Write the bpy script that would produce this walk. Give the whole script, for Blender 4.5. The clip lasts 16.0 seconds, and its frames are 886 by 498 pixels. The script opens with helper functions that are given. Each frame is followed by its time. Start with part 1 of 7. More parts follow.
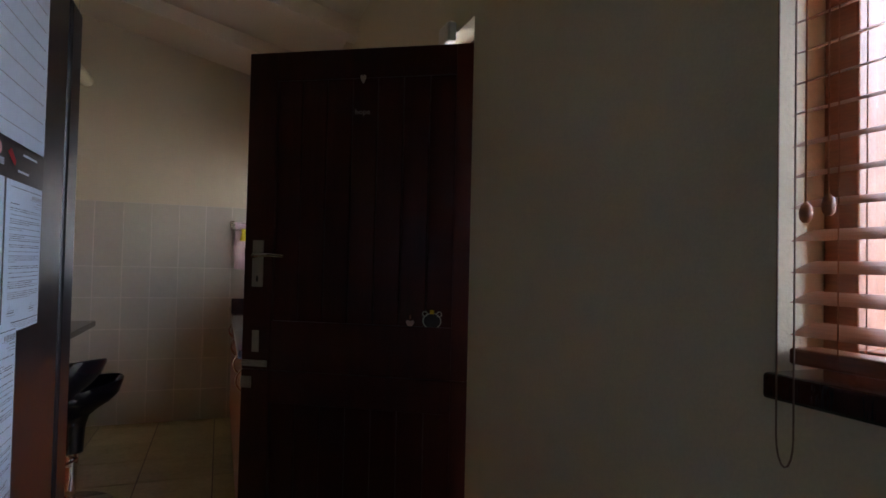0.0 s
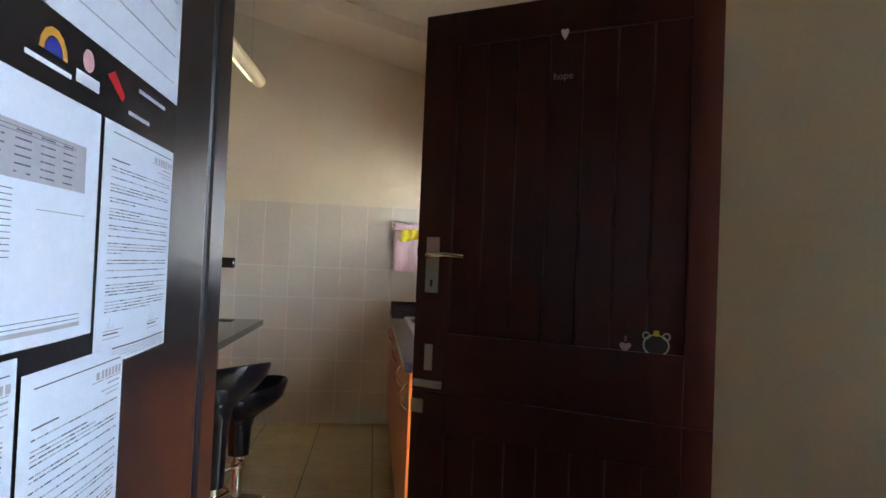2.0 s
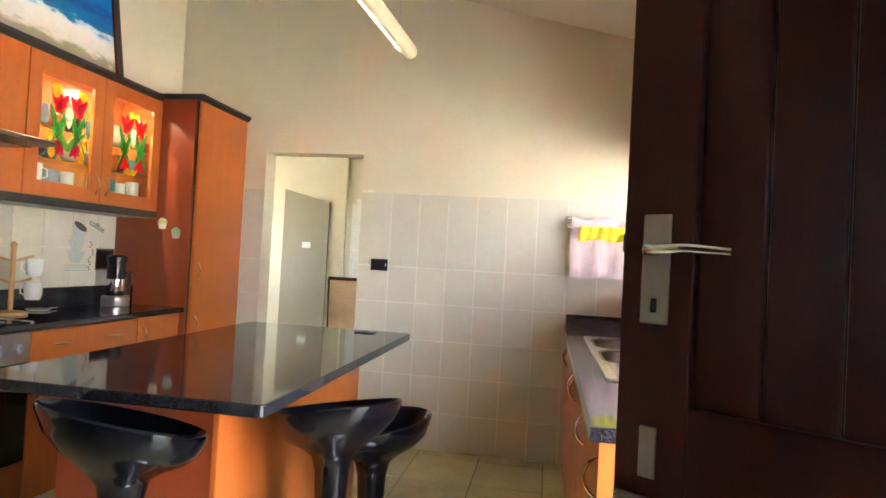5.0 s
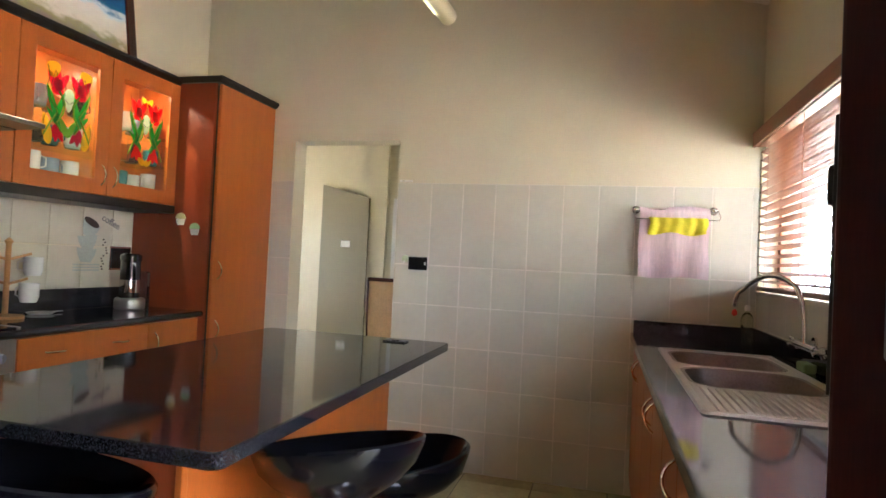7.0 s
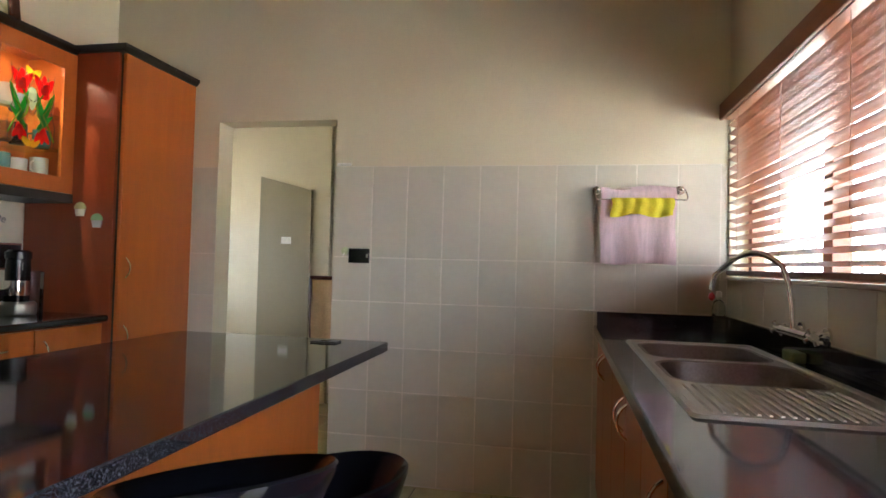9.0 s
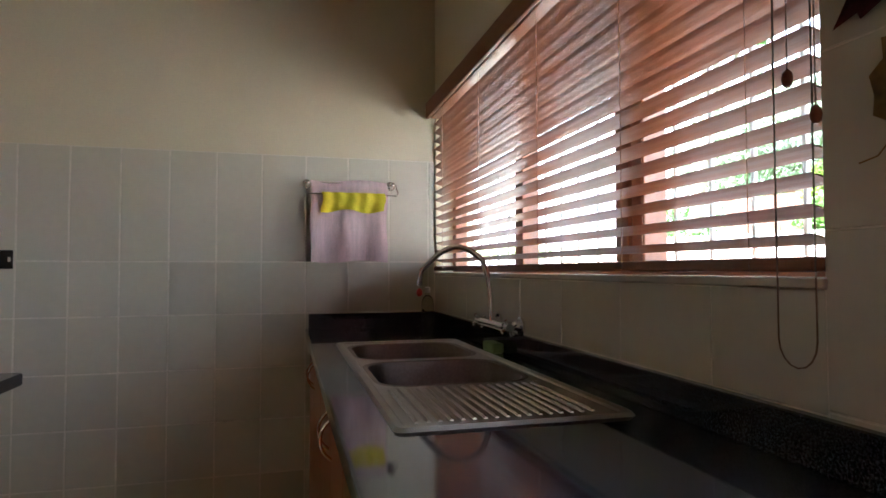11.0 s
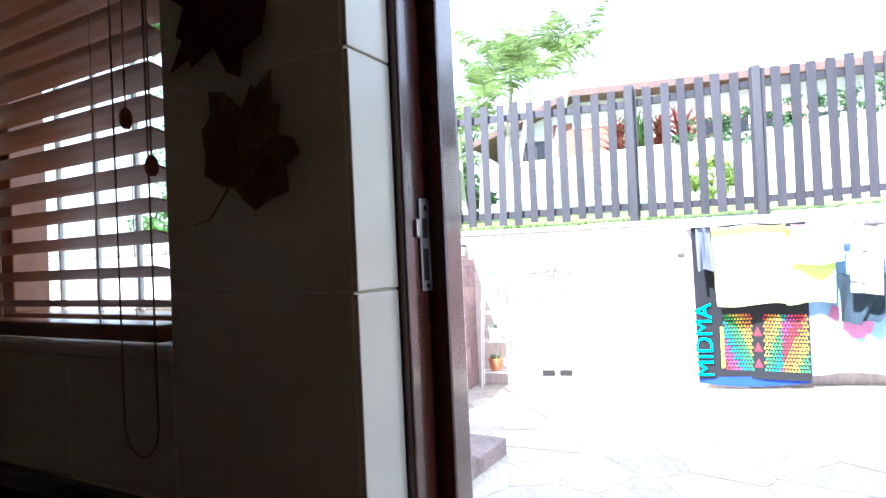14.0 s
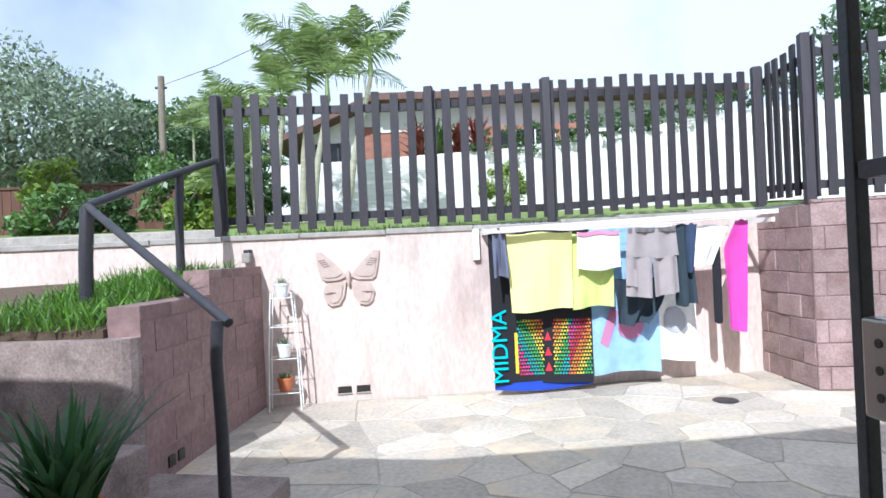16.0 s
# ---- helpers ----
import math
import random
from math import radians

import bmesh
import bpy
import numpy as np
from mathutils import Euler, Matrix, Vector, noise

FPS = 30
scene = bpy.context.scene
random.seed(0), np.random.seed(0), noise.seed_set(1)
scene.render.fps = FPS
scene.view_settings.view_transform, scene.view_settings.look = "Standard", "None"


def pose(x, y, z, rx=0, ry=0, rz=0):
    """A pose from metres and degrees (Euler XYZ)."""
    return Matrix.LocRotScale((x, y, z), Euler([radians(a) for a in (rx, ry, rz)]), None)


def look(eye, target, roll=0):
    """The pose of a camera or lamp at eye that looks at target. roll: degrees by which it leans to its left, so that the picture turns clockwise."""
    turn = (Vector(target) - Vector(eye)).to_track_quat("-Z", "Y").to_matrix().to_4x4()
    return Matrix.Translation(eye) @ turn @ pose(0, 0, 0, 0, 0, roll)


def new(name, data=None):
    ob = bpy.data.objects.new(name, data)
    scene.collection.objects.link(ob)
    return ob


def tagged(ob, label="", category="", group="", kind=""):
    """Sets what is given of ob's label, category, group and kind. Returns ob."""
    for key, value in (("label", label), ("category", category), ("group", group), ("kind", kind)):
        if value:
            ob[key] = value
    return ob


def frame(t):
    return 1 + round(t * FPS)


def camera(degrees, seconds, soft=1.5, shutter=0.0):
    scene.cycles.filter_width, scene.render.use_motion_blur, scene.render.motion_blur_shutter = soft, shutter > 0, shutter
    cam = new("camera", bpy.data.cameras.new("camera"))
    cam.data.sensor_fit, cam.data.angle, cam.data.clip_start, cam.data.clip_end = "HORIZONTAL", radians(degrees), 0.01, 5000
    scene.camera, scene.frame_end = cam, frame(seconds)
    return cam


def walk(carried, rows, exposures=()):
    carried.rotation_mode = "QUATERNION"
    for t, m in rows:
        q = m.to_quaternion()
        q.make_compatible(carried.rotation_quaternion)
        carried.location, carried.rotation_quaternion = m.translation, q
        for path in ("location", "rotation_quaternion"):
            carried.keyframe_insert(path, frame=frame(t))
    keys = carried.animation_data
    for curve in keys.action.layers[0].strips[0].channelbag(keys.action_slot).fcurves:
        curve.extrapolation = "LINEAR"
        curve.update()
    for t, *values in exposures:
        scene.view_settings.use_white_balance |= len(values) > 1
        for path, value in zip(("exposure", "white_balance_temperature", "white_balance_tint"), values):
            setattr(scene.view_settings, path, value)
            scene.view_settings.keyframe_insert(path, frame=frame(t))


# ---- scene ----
cam = camera(73.3, 16.0, soft=1.6)
PATH = [
    (0, (-0.72, -5.244, 1.303), (-0.02, -3.372, 1.354), 1.3),
    (0.5, (-0.735, -5.141, 1.294), (-0.115, -3.241, 1.349), 1.7),
    (1, (-0.747, -4.992, 1.29), (-0.228, -3.062, 1.345), 1.9),
    (1.5, (-0.769, -4.882, 1.296), (-0.406, -2.916, 1.347), 2.1),
    (2, (-0.763, -4.807, 1.295), (-0.538, -2.821, 1.345), 2.4),
    (2.5, (-0.734, -4.695, 1.296), (-0.596, -2.7, 1.345), 2.6),
    (3, (-0.704, -4.536, 1.3), (-0.658, -2.537, 1.348), 2.8),
    (3.5, (-0.699, -4.391, 1.295), (-0.764, -2.393, 1.338), 3.1),
    (4, (-0.712, -4.281, 1.281), (-0.897, -2.29, 1.324), 3.1),
    (4.5, (-0.733, -4.137, 1.287), (-1.011, -2.157, 1.329), 3.1),
    (6.8, (-0.793, -3.568, 1.273), (-1.304, -1.635, 1.309), 2.8),
    (7, (-0.793, -3.52, 1.262), (-1.317, -1.59, 1.3), 2.8),
    (7.5, (-0.781, -3.419, 1.253), (-1.318, -1.492, 1.292), 2.6),
    (8, (-0.804, -3.311, 1.235), (-1.336, -1.384, 1.277), 2.5),
    (8.2, (-0.812, -3.274, 1.225), (-1.339, -1.345, 1.268), 2.4),
    (10.3, (-0.759, -2.978, 1.187), (-0.591, -0.986, 1.251), 0.2),
    (10.5, (-0.753, -2.949, 1.187), (-0.475, -0.97, 1.253), 0.2),
    (11, (-0.723, -2.91, 1.188), (-0.215, -0.977, 1.258), -0.1),
    (11.5, (-0.695, -2.897, 1.203), (0.028, -1.033, 1.273), -0.7),
    (12, (-0.675, -2.908, 1.221), (0.273, -1.148, 1.291), -1.2),
    (12.5, (-0.653, -2.932, 1.232), (0.559, -1.343, 1.303), -1.5),
    (13, (-0.625, -2.944, 1.251), (0.834, -1.577, 1.3), -2.4),
    (13.5, (-0.574, -2.935, 1.26), (1.056, -1.777, 1.3), -2.9),
    (14, (-0.478, -2.904, 1.275), (1.266, -1.926, 1.3), -2.6),
    (14.5, (-0.346, -2.886, 1.283), (1.492, -2.098, 1.303), -3.0),
    (15, (-0.234, -2.877, 1.287), (1.668, -2.259, 1.303), -3.0),
    (15.5, (-0.141, -2.849, 1.291), (1.8, -2.367, 1.299), -2.9),
    (16, (-0.009, -2.818, 1.293), (1.957, -2.449, 1.302), -2.6),
]
EXPOSURES = [(0, 3.45, 5550, 19), (0.5, 3.92, 5650, 19), (1.0, 4.32, 5700, 16), (2.0, 4.78, 5600, 13), (3.0, 5.2, 5900, 11), (3.5, 5.5, 5850, 11),
             (4.5, 5.92, 5750, 11), (7.0, 5.18, 5700, 13), (8.2, 4.95, 5700, 13), (10.3, 4.3, 5550, 12), (11.0, 4.02, 5500, 12), (11.5, 4.02, 5450, 12),
             (12.0, 4.08, 5400, 11), (12.5, 3.76, 5300, 11), (13.2, 3.1, 5300, 11), (14.0, 2.1, 5200, 11), (14.5, 1.72, 5200, 11), (15.0, 1.05, 5200, 11),
             (15.5, 0.72, 5350, 11), (16.0, 0.3, 5400, 10)]
walk(cam, [(t, look(eye, target, roll)) for t, eye, target, roll in PATH], EXPOSURES)

# ---- light: afternoon sun over the roof, bright sky with thin cloud ----
SUN_TO = Vector((-0.77, 0.10, 0.67)).normalized()
world = bpy.data.worlds.new("world")
scene.world = world
world.use_nodes = True
wn = world.node_tree.nodes
sky = wn.new("ShaderNodeTexSky")
sky.sky_type, sky.sun_disc = "NISHITA", False
sky.sun_elevation = math.asin(SUN_TO.z)
sky.sun_rotation = math.atan2(SUN_TO.x, SUN_TO.y)
cloud_map = wn.new("ShaderNodeTexCoord")
cloud = wn.new("ShaderNodeTexNoise")
cloud.inputs["Scale"].default_value, cloud.inputs["Detail"].default_value = 2.2, 6
ramp = wn.new("ShaderNodeValToRGB")
ramp.color_ramp.elements[0].color = (0.38, 0.38, 0.38, 1)
ramp.color_ramp.elements[0].position, ramp.color_ramp.elements[1].position = 0.28, 0.52
mixc = wn.new("ShaderNodeMix")
mixc.data_type = "RGBA"
mixc.inputs[7].default_value = (8.6, 9.1, 9.7, 1)
wl = world.node_tree.links
wl.new(cloud_map.outputs["Generated"], cloud.inputs["Vector"])
wl.new(cloud.outputs["Fac"], ramp.inputs["Fac"])
wl.new(ramp.outputs["Color"], mixc.inputs[0])
wl.new(sky.outputs["Color"], mixc.inputs[6])
wl.new(mixc.outputs[2], wn["Background"].inputs["Color"])
wn["Background"].inputs["Strength"].default_value = 0.10
sun = new("sun", bpy.data.lights.new("sun", "SUN"))
sun.data.energy, sun.data.angle, sun.data.color = 5.0, radians(0.6), (1.0, 0.95, 0.87)
sun.matrix_basis = look((0, 0, 20), Vector((0, 0, 20)) - SUN_TO)


# ---- materials ----
def mat(name, col, rough=0.5, metal=0.0, vary=0.12, scale=6.0, fine=90.0, bump=0.05, coat=0.0, trans=0.0, stain=None,
        stain_amt=0.0, stretch=(1, 1, 1), spec=0.5, rand=0.0):
    m = bpy.data.materials.new(name)
    m.use_nodes = True
    n, l = m.node_tree.nodes, m.node_tree.links
    p = n["Principled BSDF"]
    p.inputs["Roughness"].default_value, p.inputs["Metallic"].default_value = rough, metal
    p.inputs["Coat Weight"].default_value, p.inputs["Coat Roughness"].default_value = coat, 0.08
    p.inputs["Transmission Weight"].default_value = trans
    p.inputs["Specular IOR Level"].default_value = spec
    tc, mp = n.new("ShaderNodeTexCoord"), n.new("ShaderNodeMapping")
    mp.inputs["Scale"].default_value = stretch
    l.new(tc.outputs["Object"], mp.inputs["Vector"])
    big, small = n.new("ShaderNodeTexNoise"), n.new("ShaderNodeTexNoise")
    big.inputs["Scale"].default_value, big.inputs["Detail"].default_value = scale, 4
    small.inputs["Scale"].default_value, small.inputs["Detail"].default_value = fine, 3
    for t in (big, small):
        l.new(mp.outputs["Vector"], t.inputs["Vector"])
    add = n.new("ShaderNodeMath")
    add.operation = "ADD"
    l.new(big.outputs["Fac"], add.inputs[0])
    l.new(small.outputs["Fac"], add.inputs[1])
    mr = n.new("ShaderNodeMapRange")
    mr.inputs["From Min"].default_value, mr.inputs["From Max"].default_value = 0.65, 1.35
    mr.inputs["To Min"].default_value, mr.inputs["To Max"].default_value = 1 - vary, 1 + vary
    l.new(add.outputs[0], mr.inputs["Value"])
    fac = mr.outputs[0]
    if rand:
        oi, rr, mu = n.new("ShaderNodeObjectInfo"), n.new("ShaderNodeMapRange"), n.new("ShaderNodeMath")
        far_off = n.new("ShaderNodeMath")
        far_off.operation = "MULTIPLY"
        far_off.inputs[1].default_value = 60.0
        l.new(oi.outputs["Random"], far_off.inputs[0])
        l.new(far_off.outputs[0], mp.inputs["Location"])
        rr.inputs["To Min"].default_value, rr.inputs["To Max"].default_value = 1 - rand, 1 + rand
        mu.operation = "MULTIPLY"
        l.new(oi.outputs["Random"], rr.inputs["Value"])
        l.new(rr.outputs[0], mu.inputs[0])
        l.new(fac, mu.inputs[1])
        fac = mu.outputs[0]
    hs = n.new("ShaderNodeHueSaturation")
    hs.inputs["Color"].default_value = (*col, 1)
    l.new(fac, hs.inputs["Value"])
    out = hs.outputs["Color"]
    if stain:
        sn, sr, mx = n.new("ShaderNodeTexNoise"), n.new("ShaderNodeMapRange"), n.new("ShaderNodeMix")
        sn.inputs["Scale"].default_value, sn.inputs["Detail"].default_value = scale * 0.6, 8
        sn.inputs["Roughness"].default_value = 0.7
        l.new(mp.outputs["Vector"], sn.inputs["Vector"])
        sr.inputs["From Min"].default_value, sr.inputs["From Max"].default_value = 0.5, 0.68
        sr.inputs["To Max"].default_value = stain_amt
        l.new(sn.outputs["Fac"], sr.inputs["Value"])
        mx.data_type = "RGBA"
        l.new(sr.outputs[0], mx.inputs[0])
        l.new(out, mx.inputs[6])
        mx.inputs[7].default_value = (*stain, 1)
        out = mx.outputs[2]
    l.new(out, p.inputs["Base Color"])
    if bump:
        b = n.new("ShaderNodeBump")
        b.inputs["Strength"].default_value, b.inputs["Distance"].default_value = min(1.0, bump * 4), 0.004
        l.new(small.outputs["Fac"], b.inputs["Height"])
        l.new(b.outputs["Normal"], p.inputs["Normal"])
    return m


def speckled(name, dark, light, rough):
    """Polished granite: dark ground with fine light crystals."""
    m = bpy.data.materials.new(name)
    m.use_nodes = True
    n, l = m.node_tree.nodes, m.node_tree.links
    p = n["Principled BSDF"]
    p.inputs["Roughness"].default_value = rough
    tc, v, r = n.new("ShaderNodeTexCoord"), n.new("ShaderNodeTexNoise"), n.new("ShaderNodeValToRGB")
    v.inputs["Scale"].default_value, v.inputs["Detail"].default_value, v.inputs["Roughness"].default_value = 260, 4, 0.8
    r.color_ramp.elements[0].position, r.color_ramp.elements[1].position = 0.48, 0.72
    r.color_ramp.elements[0].color, r.color_ramp.elements[1].color = (*dark, 1), (*light, 1)
    l.new(tc.outputs["Object"], v.inputs["Vector"])
    l.new(v.outputs["Fac"], r.inputs["Fac"])
    l.new(r.outputs["Color"], p.inputs["Base Color"])
    return m


def glow(name, col, power):
    m = bpy.data.materials.new(name)
    m.use_nodes = True
    p = m.node_tree.nodes["Principled BSDF"]
    p.inputs["Base Color"].default_value = (*col, 1)
    p.inputs["Emission Color"].default_value, p.inputs["Emission Strength"].default_value = (*col, 1), power
    return m


def clear(name, col=(1, 1, 1), rough=0.0):
    m = bpy.data.materials.new(name)
    m.use_nodes = True
    p = m.node_tree.nodes["Principled BSDF"]
    p.inputs["Base Color"].default_value, p.inputs["Roughness"].default_value = (*col, 1), rough
    p.inputs["Transmission Weight"].default_value, p.inputs["IOR"].default_value = 1.0, 1.45
    return m


def sheet_glass(name, tint=(0.96, 0.98, 0.97)):
    """A thin flat pane: clear, with a small mirror share on each face."""
    m = bpy.data.materials.new(name)
    m.use_nodes = True
    n, l = m.node_tree.nodes, m.node_tree.links
    n.remove(n["Principled BSDF"])
    tr, gl, mx = n.new("ShaderNodeBsdfTransparent"), n.new("ShaderNodeBsdfGlossy"), n.new("ShaderNodeMixShader")
    tr.inputs["Color"].default_value = (*tint, 1)
    gl.inputs["Roughness"].default_value = 0.01
    mx.inputs[0].default_value = 0.04
    l.new(tr.outputs[0], mx.inputs[1])
    l.new(gl.outputs[0], mx.inputs[2])
    l.new(mx.outputs[0], n["Material Output"].inputs["Surface"])
    return m


def leafy(name, col, vary=0.45):
    """Leaves: each leaf its own shade, a little light through the blade."""
    m = bpy.data.materials.new(name)
    m.use_nodes = True
    n, l = m.node_tree.nodes, m.node_tree.links
    p = n["Principled BSDF"]
    p.inputs["Roughness"].default_value = 0.42
    g, mr, hs = n.new("ShaderNodeNewGeometry"), n.new("ShaderNodeMapRange"), n.new("ShaderNodeHueSaturation")
    mr.inputs["To Min"].default_value, mr.inputs["To Max"].default_value = 1 - vary, 1 + vary
    hs.inputs["Color"].default_value = (*col, 1)
    l.new(g.outputs["Random Per Island"], mr.inputs["Value"])
    l.new(mr.outputs[0], hs.inputs["Value"])
    l.new(hs.outputs["Color"], p.inputs["Base Color"])
    tr, mx = n.new("ShaderNodeBsdfTranslucent"), n.new("ShaderNodeMixShader")
    mx.inputs[0].default_value = 0.3
    l.new(hs.outputs["Color"], tr.inputs["Color"])
    l.new(p.outputs[0], mx.inputs[1])
    l.new(tr.outputs[0], mx.inputs[2])
    l.new(mx.outputs[0], n["Material Output"].inputs["Surface"])
    return m


CREAM = mat("cream_wall_paint", (0.685, 0.625, 0.45), 0.6, vary=0.05, scale=1.5, fine=160, bump=0.06, stain=(0.55, 0.47, 0.34), stain_amt=0.25)
CEIL = mat("ceiling_paint", (0.79, 0.74, 0.60), 0.55, vary=0.05, scale=2, bump=0.03)
WHITE_TILE = mat("glazed_wall_tile", (0.625, 0.595, 0.48), 0.2, vary=0.03, scale=5, fine=30, bump=0.0, rand=0.03)
GROUT = mat("grout", (0.71, 0.665, 0.555), 0.85, vary=0.15, scale=12)
FLOOR_TILE = mat("glazed_floor_tile", (0.45, 0.395, 0.21), 0.2, vary=0.12, scale=7, fine=40, bump=0.01, rand=0.07)
FLOOR_GROUT = mat("floor_grout", (0.14, 0.11, 0.07), 0.9)
GRANITE = speckled("polished_black_granite", (0.007, 0.007, 0.009), (0.065, 0.068, 0.078), 0.06)
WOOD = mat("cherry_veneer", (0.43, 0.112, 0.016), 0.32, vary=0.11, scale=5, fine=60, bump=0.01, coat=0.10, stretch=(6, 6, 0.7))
# Deeper cherry tone for carcasses, plinths, pantry side and island front.
WOOD_SIDE = mat("darker_cherry", (0.23, 0.043, 0.010), 0.35, vary=0.10, scale=5, fine=60, bump=0.01, coat=0.10, stretch=(6, 6, 0.7))
DOOR_WOOD = mat("dark_stained_door_wood", (0.051, 0.0088, 0.005), 0.38, vary=0.3, scale=4, fine=70, bump=0.03, coat=0.0, spec=0.30, stretch=(8, 8, 0.6))
FRAME_WOOD = mat("varnished_frame_wood", (0.06, 0.016, 0.009), 0.22, vary=0.3, scale=4, fine=70, bump=0.02, coat=0.6, stretch=(8, 8, 0.6))
SLAT_WOOD = mat("stained_slat_wood", (0.26, 0.095, 0.038), 0.35, vary=0.2, scale=6, fine=60, bump=0.02, coat=0.15, stretch=(5, 0.6, 5), rand=0.1)
BLACK_TRIM = mat("black_laminate", (0.02, 0.018, 0.017), 0.35, bump=0.01)
BLACK_ABS = mat("glossy_black_plastic", (0.004, 0.004, 0.006), 0.14, vary=0.1, bump=0.0, spec=0.38)
CHROME = mat("chrome", (0.75, 0.74, 0.72), 0.1, 1.0, vary=0.03, bump=0.0)
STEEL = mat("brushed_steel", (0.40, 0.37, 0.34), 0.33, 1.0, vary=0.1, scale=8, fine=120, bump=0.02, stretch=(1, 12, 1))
# Darker, rougher steel than the rim, for the inside of the bowls.
BOWL_STEEL = mat("dark_bowl_steel", (0.20, 0.16, 0.14), 0.45, 1.0, vary=0.2, scale=9, fine=120, bump=0.03)
FRIDGE_MAT = mat("dark_metallic_fridge_paint", (0.035, 0.034, 0.036), 0.28, 0.4, vary=0.12, scale=3, fine=200, bump=0.01)
PAPER = mat("white_paper", (0.70, 0.78, 0.90), 0.8, vary=0.03, scale=9, bump=0.02)
INK = mat("printed_grey_ink", (0.10, 0.10, 0.13), 0.8, bump=0)
INK_LIGHT = mat("printed_light_grey", (0.42, 0.43, 0.48), 0.8, bump=0)
WHITE_PL = mat("white_plastic", (0.78, 0.76, 0.70), 0.35, vary=0.04, bump=0.0)
PINK_TOWEL = mat("pink_striped_cotton", (0.70, 0.54, 0.56), 0.95, vary=0.2, scale=16, fine=260, bump=0.2, stretch=(3, 1, 0.3))
YELLOW = mat("yellow_cloth", (0.72, 0.62, 0.02), 0.8, vary=0.15, scale=18, fine=200, bump=0.15)
IRON = mat("dark_painted_iron", (0.035, 0.035, 0.042), 0.42, 0.2, vary=0.25, scale=14, bump=0.06, stain=(0.07, 0.05, 0.045), stain_amt=0.5)
FENCE = mat("dark_brown_fence_paint", (0.032, 0.028, 0.034), 0.55, vary=0.3, scale=8, fine=80, bump=0.1, stretch=(4, 4, 0.6), rand=0.3)
PLASTER = mat("weathered_pink_plaster", (0.62, 0.505, 0.45), 0.9, vary=0.2, scale=1.8, fine=30, bump=0.25, stain=(0.34, 0.26, 0.245), stain_amt=0.75, stretch=(1, 1, 0.4))
BLOCK = mat("pink_block_face", (0.30, 0.212, 0.20), 0.9, vary=0.3, scale=5, fine=55, bump=0.3, stain=(0.17, 0.10, 0.085), stain_amt=0.85, rand=0.16)
RENDERED = mat("stained_mauve_render", (0.25, 0.165, 0.155), 0.92, vary=0.3, scale=1.7, fine=22, bump=0.3, stain=(0.155, 0.10, 0.095), stain_amt=0.85, rand=0.05)
OLD_PLASTER = mat("old_grey_plaster", (0.27, 0.21, 0.19), 0.92, vary=0.35, scale=6, fine=60, bump=0.35, stain=(0.10, 0.08, 0.07), stain_amt=0.9)
MORTAR = mat("block_mortar", (0.24, 0.165, 0.15), 0.95, vary=0.2, bump=0.3)
CAP = mat("grey_concrete", (0.36, 0.33, 0.30), 0.9, vary=0.25, scale=5, bump=0.3, stain=(0.15, 0.14, 0.12), stain_amt=0.7)
SLATE = mat("crazy_paving_stone", (0.47, 0.415, 0.345), 0.75, vary=0.26, scale=2.2, fine=30, bump=0.25, stain=(0.62, 0.50, 0.35), stain_amt=0.85, rand=0.22)
PAVE_JOINT = mat("paving_mortar", (0.44, 0.39, 0.32), 0.95, vary=0.25, scale=5, bump=0.3, stain=(0.22, 0.2, 0.18), stain_amt=0.6)
WHITE_BRICK = mat("white_painted_brick", (0.74, 0.73, 0.70), 0.85, vary=0.1, scale=2, fine=30, bump=0.2, stain=(0.55, 0.54, 0.5), stain_amt=0.4)
RED_BRICK = mat("red_face_brick", (0.26, 0.12, 0.085), 0.9, vary=0.25, scale=6, fine=30, bump=0.2, rand=0.2)
ROOF = mat("brown_roof_tile", (0.13, 0.075, 0.06), 0.8, vary=0.25, scale=5, fine=25, bump=0.3)
SOFFIT = mat("white_house_paint", (0.72, 0.71, 0.68), 0.8, vary=0.06)
LAWN = mat("lawn_ground", (0.16, 0.21, 0.05), 0.95, vary=0.35, scale=3, fine=60, bump=0.4)
SOIL = mat("soil", (0.09, 0.06, 0.04), 0.95, vary=0.4, scale=9, bump=0.4)
TERRA = mat("terracotta", (0.52, 0.17, 0.07), 0.8, vary=0.15, scale=12, bump=0.1)
BARK = mat("bark", (0.20, 0.17, 0.13), 0.9, vary=0.35, scale=9, fine=50, bump=0.4, stretch=(1, 1, 0.4))
PALM_BARK = mat("ringed_palm_stem", (0.34, 0.33, 0.24), 0.8, vary=0.35, scale=6, fine=40, bump=0.3, stretch=(1, 1, 5))
LEAF_DARK, LEAF_GREY = leafy("dark_green_leaf", (0.07, 0.13, 0.045)), leafy("grey_green_leaf", (0.23, 0.29, 0.19))
LEAF_MID, LEAF_LIME = leafy("green_leaf", (0.11, 0.20, 0.05)), leafy("lime_leaf", (0.20, 0.28, 0.045))
LEAF_PALM, LEAF_RED = leafy("palm_leaflet", (0.25, 0.33, 0.12)), leafy("red_cordyline_leaf", (0.26, 0.07, 0.05))
GRASS_BLADE, ALOE = leafy("grass_blade", (0.12, 0.24, 0.03)), leafy("strap_leaf", (0.05, 0.12, 0.04), 0.3)
GLASS = sheet_glass("window_glass")
BLACK_GL = mat("black_glass", (0.01, 0.01, 0.012), 0.06, vary=0.0, bump=0.0)
MUG = mat("white_glazed_ceramic", (0.75, 0.75, 0.73), 0.15, vary=0.03, bump=0.0)


# ---- mesh helpers ----
PLACE = {}


